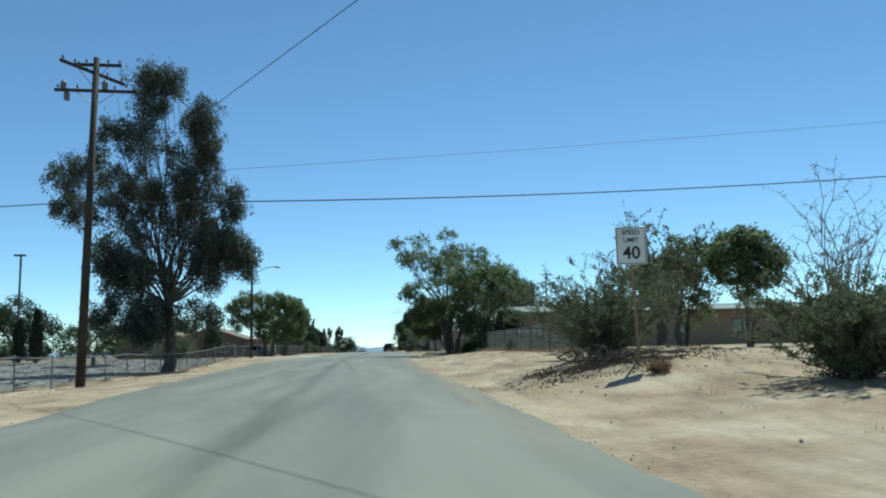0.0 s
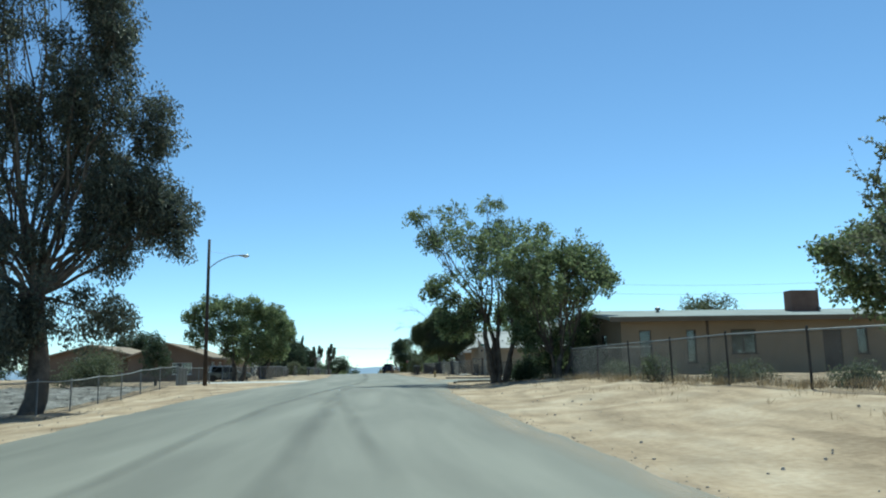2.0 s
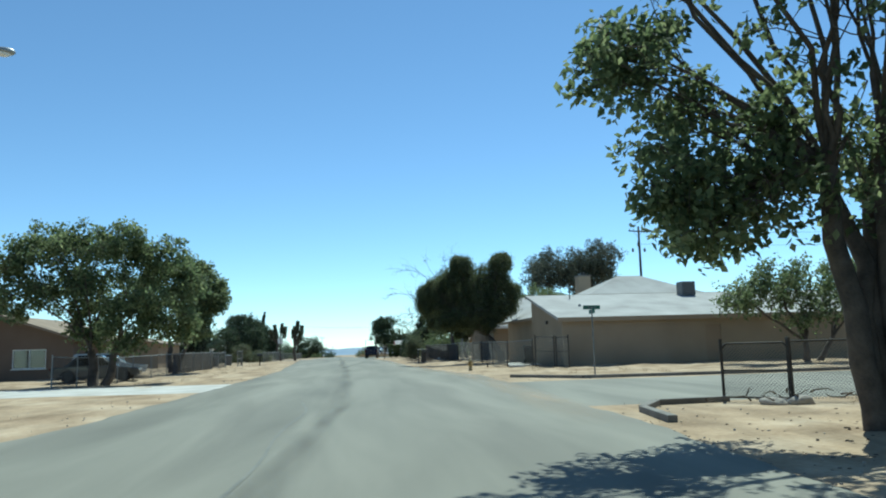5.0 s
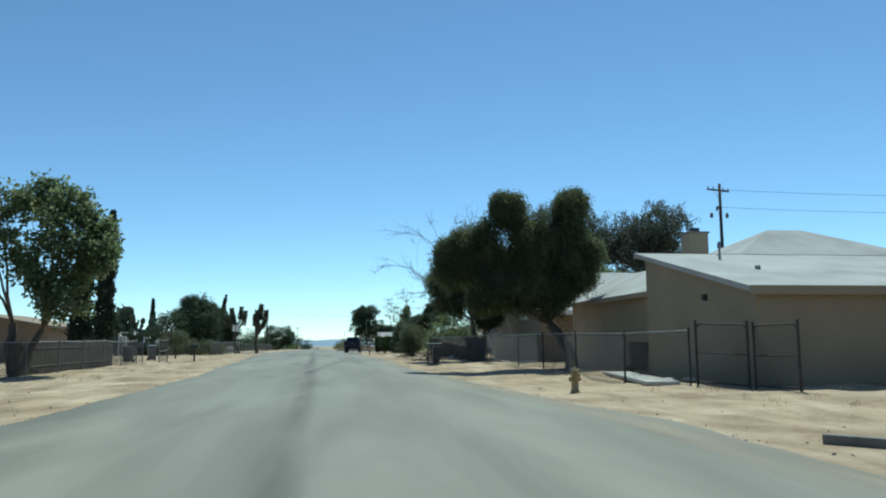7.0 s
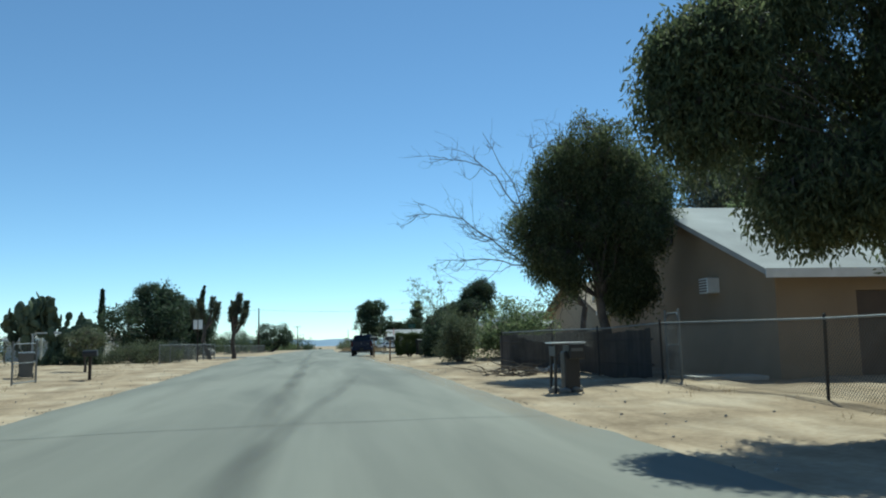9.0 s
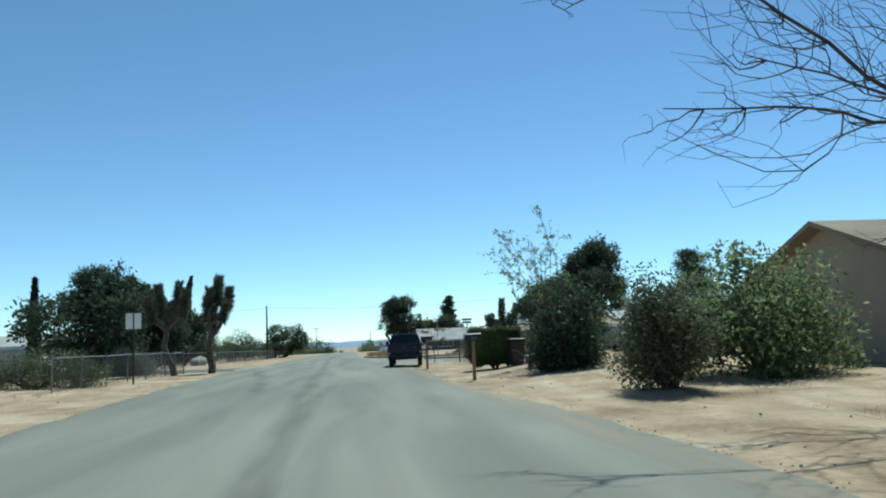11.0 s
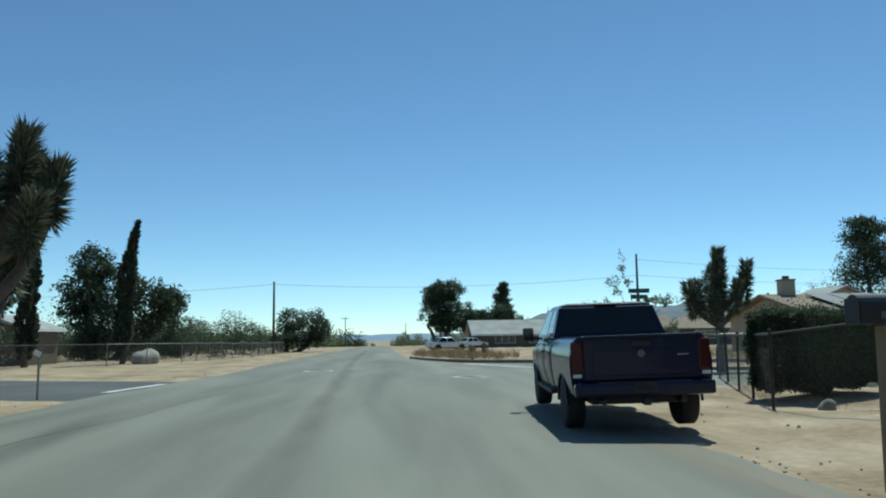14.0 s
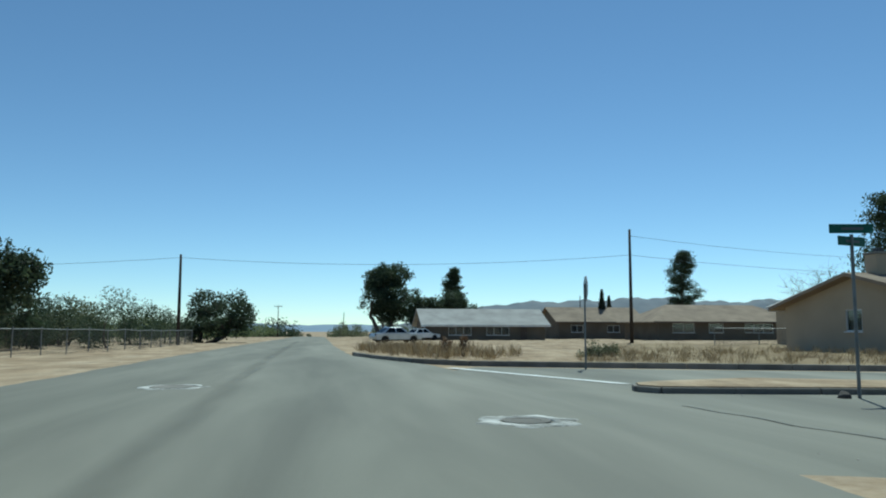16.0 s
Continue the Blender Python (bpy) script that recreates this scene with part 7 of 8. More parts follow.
# ---------------------------------------------------------------- trees and shrubs, along the street
tree("eucalyptus", (-12.4, 51), "tall shaggy eucalyptus with drooping grey-green leaves", [(-1.7, -0.4, 19.8, 0.8, 1.0), (-0.3, 0.1, 20.0, 1.0, 1.0), (-1.2, -0.3, 18.0, 1.3, 1.2), (1.9, 0.2, 17.6, 1.1, 1.3), (2.3, 0.2, 15.4, 1.1, 1.5), (-3.4, -1.0, 15.6, 1.3, 1.2), (-1.3, -1.3, 15.4, 1.5, 1.3), (0.8, 0.8, 14.6, 1.3, 1.3), (-4.2, -0.6, 13.5, 1.3, 1.2), (-6.6, -0.5, 13.5, 1.2, 1.3), (-6.9, 0.9, 11.3, 1.1, 1.0), (-2.3, -0.1, 12.7, 1.5, 1.3), (-0.1, 0.9, 11.9, 1.5, 1.5), (2.5, -0.1, 12.7, 1.5, 1.5), (4.0, 0.2, 11.5, 0.8, 1.2), (-3.8, -0.9, 10.6, 1.5, 1.2), (-1.5, 0.4, 9.6, 1.7, 1.3), (1.6, 1.1, 9.6, 1.7, 1.5), (-4.0, 0.1, 8.1, 1.3, 1.5), (3.7, 0.6, 8.6, 1.3, 1.2), (5.0, 0.2, 7.6, 0.7, 1.2), (0.0, -1.3, 7.3, 1.7, 1.3), (2.2, 0.6, 6.7, 1.3, 1.2), (-2.5, 0.3, 6.2, 1.7, 1.5), (-3.6, -0.5, 4.3, 1.5, 1.0), (-0.3, -1.4, 4.3, 1.7, 1.2), (1.6, 1.0, 3.9, 1.5, 1.2), (-1.7, -0.1, 3.0, 1.3, 0.8)], "leaf_euc", 0.19, 150000, 1, 0.36, 0.22, ((0, 0),), 20, 0.29, 0.5, "bark", 0.36, 0.4, fill=12, limb=0.45, bunch=44, bunch_r=1.8)
tree("shade_tree", (7.4, 64.2), "many-stemmed leafy green shade tree at the corner", [(-4.5, 0.4, 9.6, 0.6, 0.4), (-3.6, 0.7, 8.4, 0.7, 0.6), (-2.6, 0.5, 9.9, 0.9, 0.6), (0.0, 0.8, 10.5, 0.8, 0.6), (-1.6, -0.3, 8.4, 1.2, 1.0), (1.0, 0.9, 9.0, 1.2, 1.0), (2.6, -0.1, 8.4, 1.0, 1.0), (-2.9, 1.0, 6.2, 0.9, 0.8), (-2.6, 0.7, 4.7, 0.7, 0.8), (-1.1, -1.2, 5.9, 1.2, 1.1), (0.8, -1.3, 6.3, 1.4, 1.2), (2.3, -0.7, 6.3, 1.0, 1.1), (-1.9, 0.9, 3.3, 0.8, 0.6), (-0.4, -0.2, 4.1, 1.2, 1.0), (1.5, 0.4, 4.2, 1.2, 1.1)] + [(-0.1, 0.3, 8.3, 1.0, 0.9), (1.2, -0.6, 6.6, 1.0, 0.9), (1.4, 0.5, 4.9, 0.7, 0.6), (2.7, 0.7, 8.2, 0.9, 0.7), (-1.3, 0.4, 4.6, 0.6, 0.5), (0.4, 0.1, 4.1, 0.6, 0.5)] + [(-2.5, 0, 2.9, 0.55, 0.4), (-1.7, -0.3, 3.2, 0.6, 0.45), (-3.6, 0, 5.2, 0.5, 0.45), (-3.0, 0, 3.7, 0.5, 0.4), (-1.8, -2.3, 8.0, 1.0, 0.8), (-0.2, -2.9, 7.8, 1.0, 0.8), (-1.0, -3.4, 6.4, 0.9, 0.7), (-2.9, -1.6, 8.2, 0.9, 0.8), (0.8, -1.8, 6.4, 1.0, 0.8)] + [(1.8, 0.9, 2.4, 0.7, 0.5), (2.3, 0.8, 3.2, 0.8, 0.6), (2.9, 0.4, 4.4, 0.9, 0.7), (3.2, 0.6, 5.6, 0.9, 0.8)], "leaf_green", 0.15, 34000, 2, 0.165, 0.38, ((-0.6, 0), (-0.2, 0.3), (0.15, -0.2), (0.5, 0.3), (0.9, -0.1), (1.35, 0.3)), 19, 0.34, 0.2, "bark", 0.6, fill=14, limb=0.6, bunch=15, bunch_r=1.4)
tree("shade_tree", (10.0, 59.4), "second leafy green tree with low branches", [(0.8, -0.3, 6.2, 0.7, 0.5), (2.0, 0.0, 5.9, 0.7, 0.6), (-0.1, -0.3, 5.4, 0.9, 0.9), (1.5, -0.3, 5.0, 0.9, 0.8), (2.6, 0.1, 5.1, 0.4, 0.4), (-0.6, 0.2, 4.1, 1, 0.9), (1.0, 0.9, 4.0, 0.9, 0.8), (0.2, 0.5, 2.6, 1.1, 0.9), (1.6, 0.7, 2.9, 0.6, 0.7), (-0.9, 0.9, 1.7, 1, 0.8), (0.9, 1.1, 1.5, 0.9, 0.8)] + [(-1.8, 0.2, 5.3, 0.6, 0.5), (-1.6, -0.2, 4.3, 0.5, 0.5), (-2.3, 0.2, 3.5, 0.4, 0.4), (-1.7, 0.1, 3.0, 0.5, 0.4), (-2.2, -0.2, 2.4, 0.4, 0.4), (-1.7, -0.3, 1.8, 0.4, 0.4), (-2.4, 0.2, 4.4, 0.4, 0.4), (-1.1, 0.4, 5.6, 0.5, 0.5)] + [(-2.1, -2.0, 4.7, 1.3, 0.9), (-0.3, -2.5, 5.1, 1.4, 0.9), (1.2, -2.0, 4.9, 1.3, 0.9), (-1.6, -1.2, 6.2, 1.3, 0.9), (0.4, -1.5, 6.3, 1.4, 0.9), (-3.0, -0.6, 5.2, 1.1, 0.8), (-0.2, 2.3, 5.0, 1.2, 0.8), (0.8, 2.4, 4.3, 1.2, 0.8)], "leaf_green", 0.15, 27000, 3, 0.15, 0.22, ((0.0, 0), (0.6, 0.3), (-0.5, 0.2)), 19, 0.28, 0.2, "bark", 0.6, fill=8, limb=0.7, bunch=15, bunch_r=1.3)
# leaf_dark puts the shade under the trees into these bushes' colour.
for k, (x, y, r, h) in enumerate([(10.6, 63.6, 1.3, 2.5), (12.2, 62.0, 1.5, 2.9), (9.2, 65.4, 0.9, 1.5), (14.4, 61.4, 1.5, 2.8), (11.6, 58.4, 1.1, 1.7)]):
    shrub("bush", (x, y), "dark green bush under the shade trees, shade put into its leaf colour", r, r, h, "leaf_dark", 0.11, 9000, 160 + k, group="bushes under the shade trees", per=44, gap=0.3)
tree("leafy_tree", (22.6, 90.6), "green tree in front of the long tan house", [(-3.0, 0, 3.3, 1.2, 0.8), (-1.4, 0.2, 4.0, 1.4, 0.9), (0.6, 0, 4.3, 1.6, 1.0), (2.8, 0.2, 4.2, 1.5, 1.0), (4.6, 0, 4.6, 1.4, 1.1), (0, -0.2, 2.8, 1.6, 0.9), (3.2, 0, 2.8, 1.6, 0.9)], "leaf_green", 0.18, 14000, 25, 0.16, 0.25, ((0, 0), (1.6, 0.2)), 26, 0.27, 0.2, "bark", 0.6)
tree("leafy_tree", (-12.2, 93), "spreading leafy tree on a forked dark trunk", [(-3.6, -0.8, 6.3, 1.1, 1.0), (-2.2, 0.7, 7.0, 1.3, 1.0), (-0.5, -0.2, 6.9, 1.4, 0.9), (1.3, -0.8, 6.8, 1.4, 1.0), (3.0, -0.4, 6.2, 1.2, 1.1), (4.0, 0.4, 4.8, 0.8, 1.1), (-1.7, 1.1, 4.9, 1.7, 1.3), (-3.1, -1.0, 4.4, 1.3, 1.0), (0.1, 0.3, 4.9, 1.7, 1.3), (2.1, -1.3, 4.5, 1.6, 1.3), (3.3, 0.5, 3.4, 1.3, 1.3), (1.5, -0.4, 2.9, 1.4, 1.1), (-0.6, 0.9, 3.2, 1.3, 1.0)], "leaf_green", 0.2, 26000, 4, 0.22, 0.22, ((-0.3, 0), (0.8, 0.2)), 22, 0.25, 0.2, "bark", 0.6, limb=0.6)
tree("leafy_tree", (-12.4, 109.8), "spreading pale leafy tree behind the two cypresses", [(0.7, 0.8, 7.5, 0.9, 0.8), (1.9, 0.0, 7.1, 0.9, 0.8), (2.8, 0.6, 6.1, 0.7, 0.8), (3.2, -0.2, 5.0, 0.5, 0.8), (1.5, -0.8, 5.8, 1.1, 0.9), (2.1, 0.2, 4.6, 1.0, 0.8), (1.0, -0.8, 4.3, 1.0, 0.9), (-0.7, -0.6, 7.0, 1.2, 0.9), (-0.8, -0.2, 5.2, 1.3, 1.1), (-2.0, 0.2, 5.8, 1.1, 1.0), (1.8, -0.5, 3.1, 0.9, 0.7)], "leaf_green", 0.2, 17000, 5, 0.2, 0.25, ((-0.2, 0), (0.9, 0.1)), 20, 0.26, 0.2, "bark", 0.6, limb=0.6)
tree("pepper_tree", (11.1, 108.8), "dense dark pepper tree leaning over the fence", [(-3.0, -0.8, 3.6, 1.0, 0.7), (-1.0, 0.4, 3.6, 0.7, 0.5), (-2.5, -0.3, 5.6, 0.9, 0.9), (-4.6, 0.6, 4.1, 0.8, 0.8), (-1.2, 0.6, 5.3, 0.9, 0.9), (-4.4, -0.1, 3.1, 0.7, 0.3), (-2.9, -0.0, 3.0, 0.7, 0.3), (-0.6, 0.0, 7.1, 0.7, 0.6), (-3.1, 0.2, 6.9, 0.8, 0.7), (-1.8, 0.2, 6.2, 1.0, 0.9), (-0.4, 0.1, 6.0, 0.7, 0.7), (-5.2, 0.1, 5.3, 0.7, 0.7), (-4.0, 0.7, 5.0, 0.9, 0.8), (-2.3, 0.0, 4.5, 1.0, 0.8), (-0.7, -0.1, 4.4, 0.8, 0.7), (-5.9, 0.2, 4.4, 0.5, 0.6), (-3.7, -0.4, 3.4, 0.8, 0.5), (-1.7, -0.2, 3.1, 0.7, 0.5), (0.3, 0.4, 4.3, 0.5, 0.5), (-4.3, 0.2, 6.0, 0.6, 0.5), (0.5, 0.1, 5.2, 0.5, 0.5), (-5.9, 0.3, 5.2, 0.4, 0.4), (-3.5, 0.1, 7.3, 0.35, 0.35), (-0.1, 0.1, 7.5, 0.35, 0.3)], "leaf_pepper", 0.115, 250000, 6, 0.24, 0.24, ((-1.5, 0),), 30, 0.32, 0.7, "bark", 0.34, fill=18, limb=0.18, bunch=26, bunch_r=1.9)
tree("pepper_tree", (9.35, 123.2), "dense dark upright pepper tree by the fence", [(1.5, 0.0, 6.5, 0.7, 0.7), (1.5, 0.1, 5.5, 0.7, 0.7), (0.7, -0.7, 5.2, 0.8, 0.8), (-2.0, -0.1, 5.3, 0.8, 0.8), (-0.5, 0.1, 5.0, 0.8, 0.8), (-0.5, -0.5, 7.7, 0.9, 0.7), (-1.4, 0.0, 7.0, 0.9, 0.8), (0.5, 0.0, 7.0, 0.8, 0.7), (-2.0, 0.2, 6.3, 0.8, 0.9), (-0.3, 0.3, 6.2, 1.1, 1.0), (0.9, -0.6, 6.4, 0.8, 0.8), (-2.5, 0.1, 5.0, 0.7, 0.7), (-1.1, -0.1, 4.2, 1.1, 1.0), (0.3, 0.3, 4.0, 0.7, 0.8), (-2.3, -0.1, 3.9, 0.7, 0.6), (-1.6, 0.1, 3.4, 0.6, 0.5), (0.5, 0.2, 3.4, 0.7, 0.7), (0.6, 0.4, 3.0, 0.7, 0.6), (0.7, -0.5, 4.6, 0.7, 0.7)], "leaf_pepper", 0.115, 190000, 7, 0.17, 0.3, ((-0.5, 0),), 30, 0.36, 0.7, "bark", 0.34, fill=14, limb=0.5, bunch=26, bunch_r=1.9)
bare_tree((11.7, 133.5), (0.1, 0, 2.5), [[(-2.1, -0.2, 4.1), (-3.9, -0.4, 5.2), (-6.2, -0.3, 7.0), (-8.2, -0.4, 6.6)], [(-1.9, 0, 4.2), (-4.0, 0.3, 4.8), (-6.7, 0.2, 4.7)], [(-1.6, -0.3, 4.1), (-3.0, -0.9, 6.6), (-4.4, -1.2, 9.0), (-7.2, -1.3, 9.1)], [(-1.5, 0.1, 4.3), (-2.6, 0.6, 7.4), (-4.3, 0.9, 11.0)], [(-1.1, 0.3, 4.4), (-1.7, 0.5, 7.6), (-2.0, 0.6, 10.8)], [(-1.0, -0.3, 4.3), (-1.3, -0.6, 7.8), (-1.0, -0.8, 10.9)], [(-1.2, 0.2, 3.9), (-2.8, 0.8, 5.4), (-4.6, 1.6, 6.2)], [(0.4, 0.3, 4.2), (0.9, 0.5, 7.6)], [(-0.9, 0.5, 3.0), (-1.5, 0.8, 1.4)]], 8, "leafless grey tree with arching limbs over the verge")
tree("round_tree", (-16.6, 174), "dense dark rounded tree behind the hedge", [(0.4, 1.0, 4.8, 2.5, 1.9), (-1.3, -2.1, 3.0, 2.5, 2.2), (2.2, -1.7, 2.9, 2.2, 2.2), (0.5, 1.0, 1.4, 3.3, 1.7)], "leaf_dark", 0.30, 14000, 9, 0.3, 0.2, ((0, 0),), 40, 0.22)
tree("gum_tree", (26.6, 138), "dark tree behind the houses", [(-2.7, 2.3, 10.6, 2.8, 1.9), (0.6, -1.2, 10.9, 2.8, 1.7), (-5.4, -0.1, 8.7, 1.9, 1.7), (-0.2, 0.5, 8.3, 3.1, 1.9)], "leaf_euc", 0.2, 46000, 10, 0.3, 0.5, ((0, 0),), 30, 0.24, 0.3, fill=4, bunch=20)
tree("leafy_tree", (19.0, 131.5), "olive green tree behind the tan wing", [(-1.8, 0, 5.2, 1.4, 1.1), (0.2, 0.3, 6.1, 1.6, 1.2), (2.0, 0, 5.4, 1.4, 1.1), (0.2, 0, 4.2, 1.8, 1.2)], "leaf_green", 0.17, 16000, 96, 0.16, 0.3, ((0, 0), (0.7, 0.2)), 26, 0.26, 0.2)
wispy("olive_shrub", (7.5, 150.4), "sparse tall shrub with thin leaning stems", 6.6, 1.8, 19, "leaf_green", 0.10, 1900, 11, bark="bark", lean=(-0.8, 0), low=0.55, sprig=0.7, twigs=8, slim=0.5, thick=0.017)
tree("dark_tree", (9.6, 154.6), "dense dark leafy tree overhanging the driveway", [(-2.2, 0.3, 2.1, 0.6, 0.4), (-1.3, 0.0, 2.3, 0.7, 0.6), (-0.3, 0.0, 2.6, 0.7, 0.7), (0.7, -0.4, 2.9, 0.7, 0.8), (-0.9, -0.1, 1.5, 0.8, 0.4), (0.3, 0.1, 1.5, 0.9, 0.6)], "leaf_dark", 0.10, 34000, 12, 0.12, 0.3, ((0, 0), (0.4, 0.1)), 34, 0.26, 0.2, fill=8)
tree("leafy_tree", (-24.4, 218), "tall dark tree among a clump", [(0.1, -0.8, 7.6, 1.5, 1.7), (-0.8, -0.2, 6.0, 1.7, 1.5), (-1.1, 0.6, 4.4, 1.7, 1.5), (2.0, -1.3, 5.6, 1.9, 2.1), (4.0, -0.6, 4.8, 1.9, 1.9), (6.0, -0.3, 4.8, 1.0, 1.2), (4.4, 1.2, 2.8, 2.1, 1.7), (0.9, -0.3, 2.8, 2.5, 1.7)], "leaf_dark", 0.34, 14000, 13, 0.3, 0.2, ((0, 0), (4, 0)), 34, 0.24, 0.1)
tree("leafy_tree", (-13.5, 252), "dense dark tree beside the far street", [(0.6, 1.4, 3.8, 1.8, 1.6), (3.4, 1.3, 3.6, 1.9, 1.8), (2.4, -0.5, 2.2, 2.4, 1.7), (4.4, -0.1, 2.6, 1.4, 1.7), (0, 0, 1.8, 1.8, 1.5)], "leaf_dark", 0.32, 9000, 14, 0.25, 0.2, ((0.5, 0), (3, 0)), 34, 0.22)
tree("leafy_tree", (-14.5, 175), "dark leafy tree beside the Joshua trees", [(-2.3, 0, 6.1, 1.3, 1.0), (-0.8, 0.2, 5.4, 1.3, 1.0), (0.8, 0.2, 4.6, 1.2, 1.0), (2.1, 0.2, 3.7, 1.0, 0.9), (2.5, 0, 2.4, 1.0, 0.9), (-1.6, 0, 4.0, 1.5, 1.1), (0.2, 0, 3.0, 1.5, 1.1), (-3.4, 0, 4.6, 1.4, 1.2), (1.2, 0.1, 2.0, 1.4, 0.8)], "leaf_dark", 0.2, 26000, 15, 0.18, 0.25, ((0, 0), (0.8, 0.2)), 26, 0.25, 0.2, limb=0.6)
tree("big_pine", (9.4, 290), "broad dark pine clump on a leaning trunk", [(-1.3, 1.2, 9.0, 2.2, 2.2), (1.4, 1.6, 9.9, 2.7, 2.0), (-2.1, -1.1, 6.3, 2.0, 2.2), (2.8, -1.2, 6.3, 3.1, 2.2), (0.6, 1.7, 4.1, 3.1, 1.8)], "leaf_dark", 0.4, 22000, 16, 0.32, 0.35, ((-2.6, 0), (1, 0)), 13, 0.2, fill=8)
tree("leafy_tree", (17, 288), "green tree between two pines", [(0, 0, 4.5, 3.0, 2.2), (2.5, 0, 5.5, 2.2, 1.8), (-2, 0, 3.5, 2.2, 1.8), (4, 1, 4, 2.2, 2.0)], "leaf_dark", 0.4, 14000, 17, 0.25, 0.25, ((0, 0),), 30, 0.24)
pine((22, 303), 12.3, 3.2, 18, foot=0.12)
pine((60, 292), 15.0, 4.4, 19, foot=0.1)
pine((48.4, 227.7), 13.0, 5.8, 20, foot=0.12)
tree("gum_tree", (24, 75), "grey-green tree behind the low tan house", [(0, 0, 4.6, 1.6, 1.2), (1.6, 0.5, 5.0, 1.4, 1.1), (-1.4, 0, 3.9, 1.3, 1.0)], "leaf_olive", 0.2, 7000, 22, 0.18, 0.3, ((0, 0),), 26, 0.26, 0.3, "bark_pale")

wispy("dead_tree", (50, 240), "pale leafless rounded tree behind the roof", 7.6, 4.4, 60, "leaf_olive", 0.08, 500, 24, category="tree", low=0.35, fork=1.6, sprig=1.5, twigs=12, thick=0.05)
cypress((-14.0, 127.4), 9.5, 0.6, 30, tip=0.3)
cypress((-13.4, 121), 6.9, 0.6, 31)
cypress((-17.2, 203.2), 8.95, 0.55, 32, tip=0.75)
cypress((-21.3, 199.2), 8.3, 0.6, 33, tip=0.4)
cypress((-17.4, 182), 6.6, 0.35, 34)
cypress((-22.6, 180), 6.9, 0.35, 35)
cypress((-27.2, 66), 4.4, 0.5, 36)
cypress((-29.5, 68), 3.6, 0.5, 37)
cypress((45, 290), 8, 0.6, 38)
cypress((47, 292), 7, 0.5, 39)
# Joshua trees
joshua((-8.4, 169.0), [(0, 0.42, 0.1, 5.4, 0.42, 1.1), (2.4, 1.0, 0.2, 4.7, 0.42, 0.95), (2.2, -0.2, -0.1, 4.2, 0.40, 0.85), (2.9, 0.35, 0.6, 5.0, 0.40, 0.9), (2.5, 0.95, -0.6, 3.9, 0.40, 0.85), (1.7, 0.1, 0.5, 3.2, 0.38, 0.8), (2.6, 0.0, -0.5, 4.7, 0.38, 0.8)], 40, 0.22)
joshua((-10.3, 168.2), [(0, -0.9, 0, 4.9, 0.40, 1.6), (2.5, 0.6, 0.1, 4.6, 0.40, 1.2), (2.4, -1.5, 0.2, 4.2, 0.40, 1.1), (2.8, 0.1, 0.6, 5.1, 0.38, 1.0)], 41, 0.2, "Joshua tree leaning beside its neighbour")
joshua((-16.4, 180.5), [(0, 0.2, 0, 6.6, 0.45, 1.4), (3.6, 1.3, 0.1, 6.0, 0.42, 1.2), (3.4, -1.1, 0.2, 5.6, 0.42, 1.2)], 42, 0.26)
joshua((11.0, 179.4), [(0, 0.05, 0, 4.0, 0.37, 1.5), (1.7, 1.1, 0.1, 3.6, 0.35, 1.2), (1.6, -1.05, 0.0, 2.85, 0.35, 0.9), (1.8, -0.65, 0.4, 2.95, 0.33, 0.8), (1.9, 0.5, -0.4, 2.9, 0.31, 0.8), (1.5, -0.35, -0.4, 2.5, 0.31, 0.7)], 43, 0.2, "Joshua tree with candelabra arms at the corner")
prickly_pear((-20.4, 158), 2.9, 5.0, 44, "large dark prickly pear cactus behind the hedge")
joshua((12, 330), [(0, 0, 0, 7, 0.6, 1.6), (3.4, 2.2, 0, 6.2, 0.6, 1.5), (3, -2, 0, 6.4, 0.6, 1.5), (3, 1, 1, 6.8, 0.6, 1.4)], 45, 0.35, "far Joshua tree with spread arms")
# shrubs
wispy("creosote_bush", (8.2, 20.7), "big olive-grey desert bush behind the sign", 2.75, 3.0, 90, "leaf_olive", 0.07, 34000, 50, bark="bark", low=0.12, sprig=0.55, twigs=9, flat=0.45)
wispy("creosote_bush", (10.8, 13.0), "wide olive-brown desert bush on the sandy bank", 2.3, 2.35, 95, "leaf_olive", 0.075, 46000, 51, bark="bark", low=0.1, sprig=0.5, twigs=9, flat=0.45)
wispy("olive_shrub", (13.2, 17.5), "tall thin wispy shrub above the bushes", 5.2, 1.7, 34, "leaf_olive", 0.07, 2600, 52, low=0.4, sprig=0.6, twigs=8, slim=0.3, thick=0.022)
wispy("creosote_bush", (9.4, 26), "olive desert bush further along the bank", 2.7, 1.9, 70, "leaf_olive", 0.09, 22000, 53, bark="bark", low=0.12, twigs=8, flat=0.45)
wispy("small_tree", (18.0, 42), "wispy pale-leaved tree above the bushes on the bank", 8.0, 3.4, 30, "leaf_olive", 0.15, 11000, 54, category="tree", low=0.45, fork=1.6, sprig=1.2, twigs=12, slim=0.5, thick=0.05)
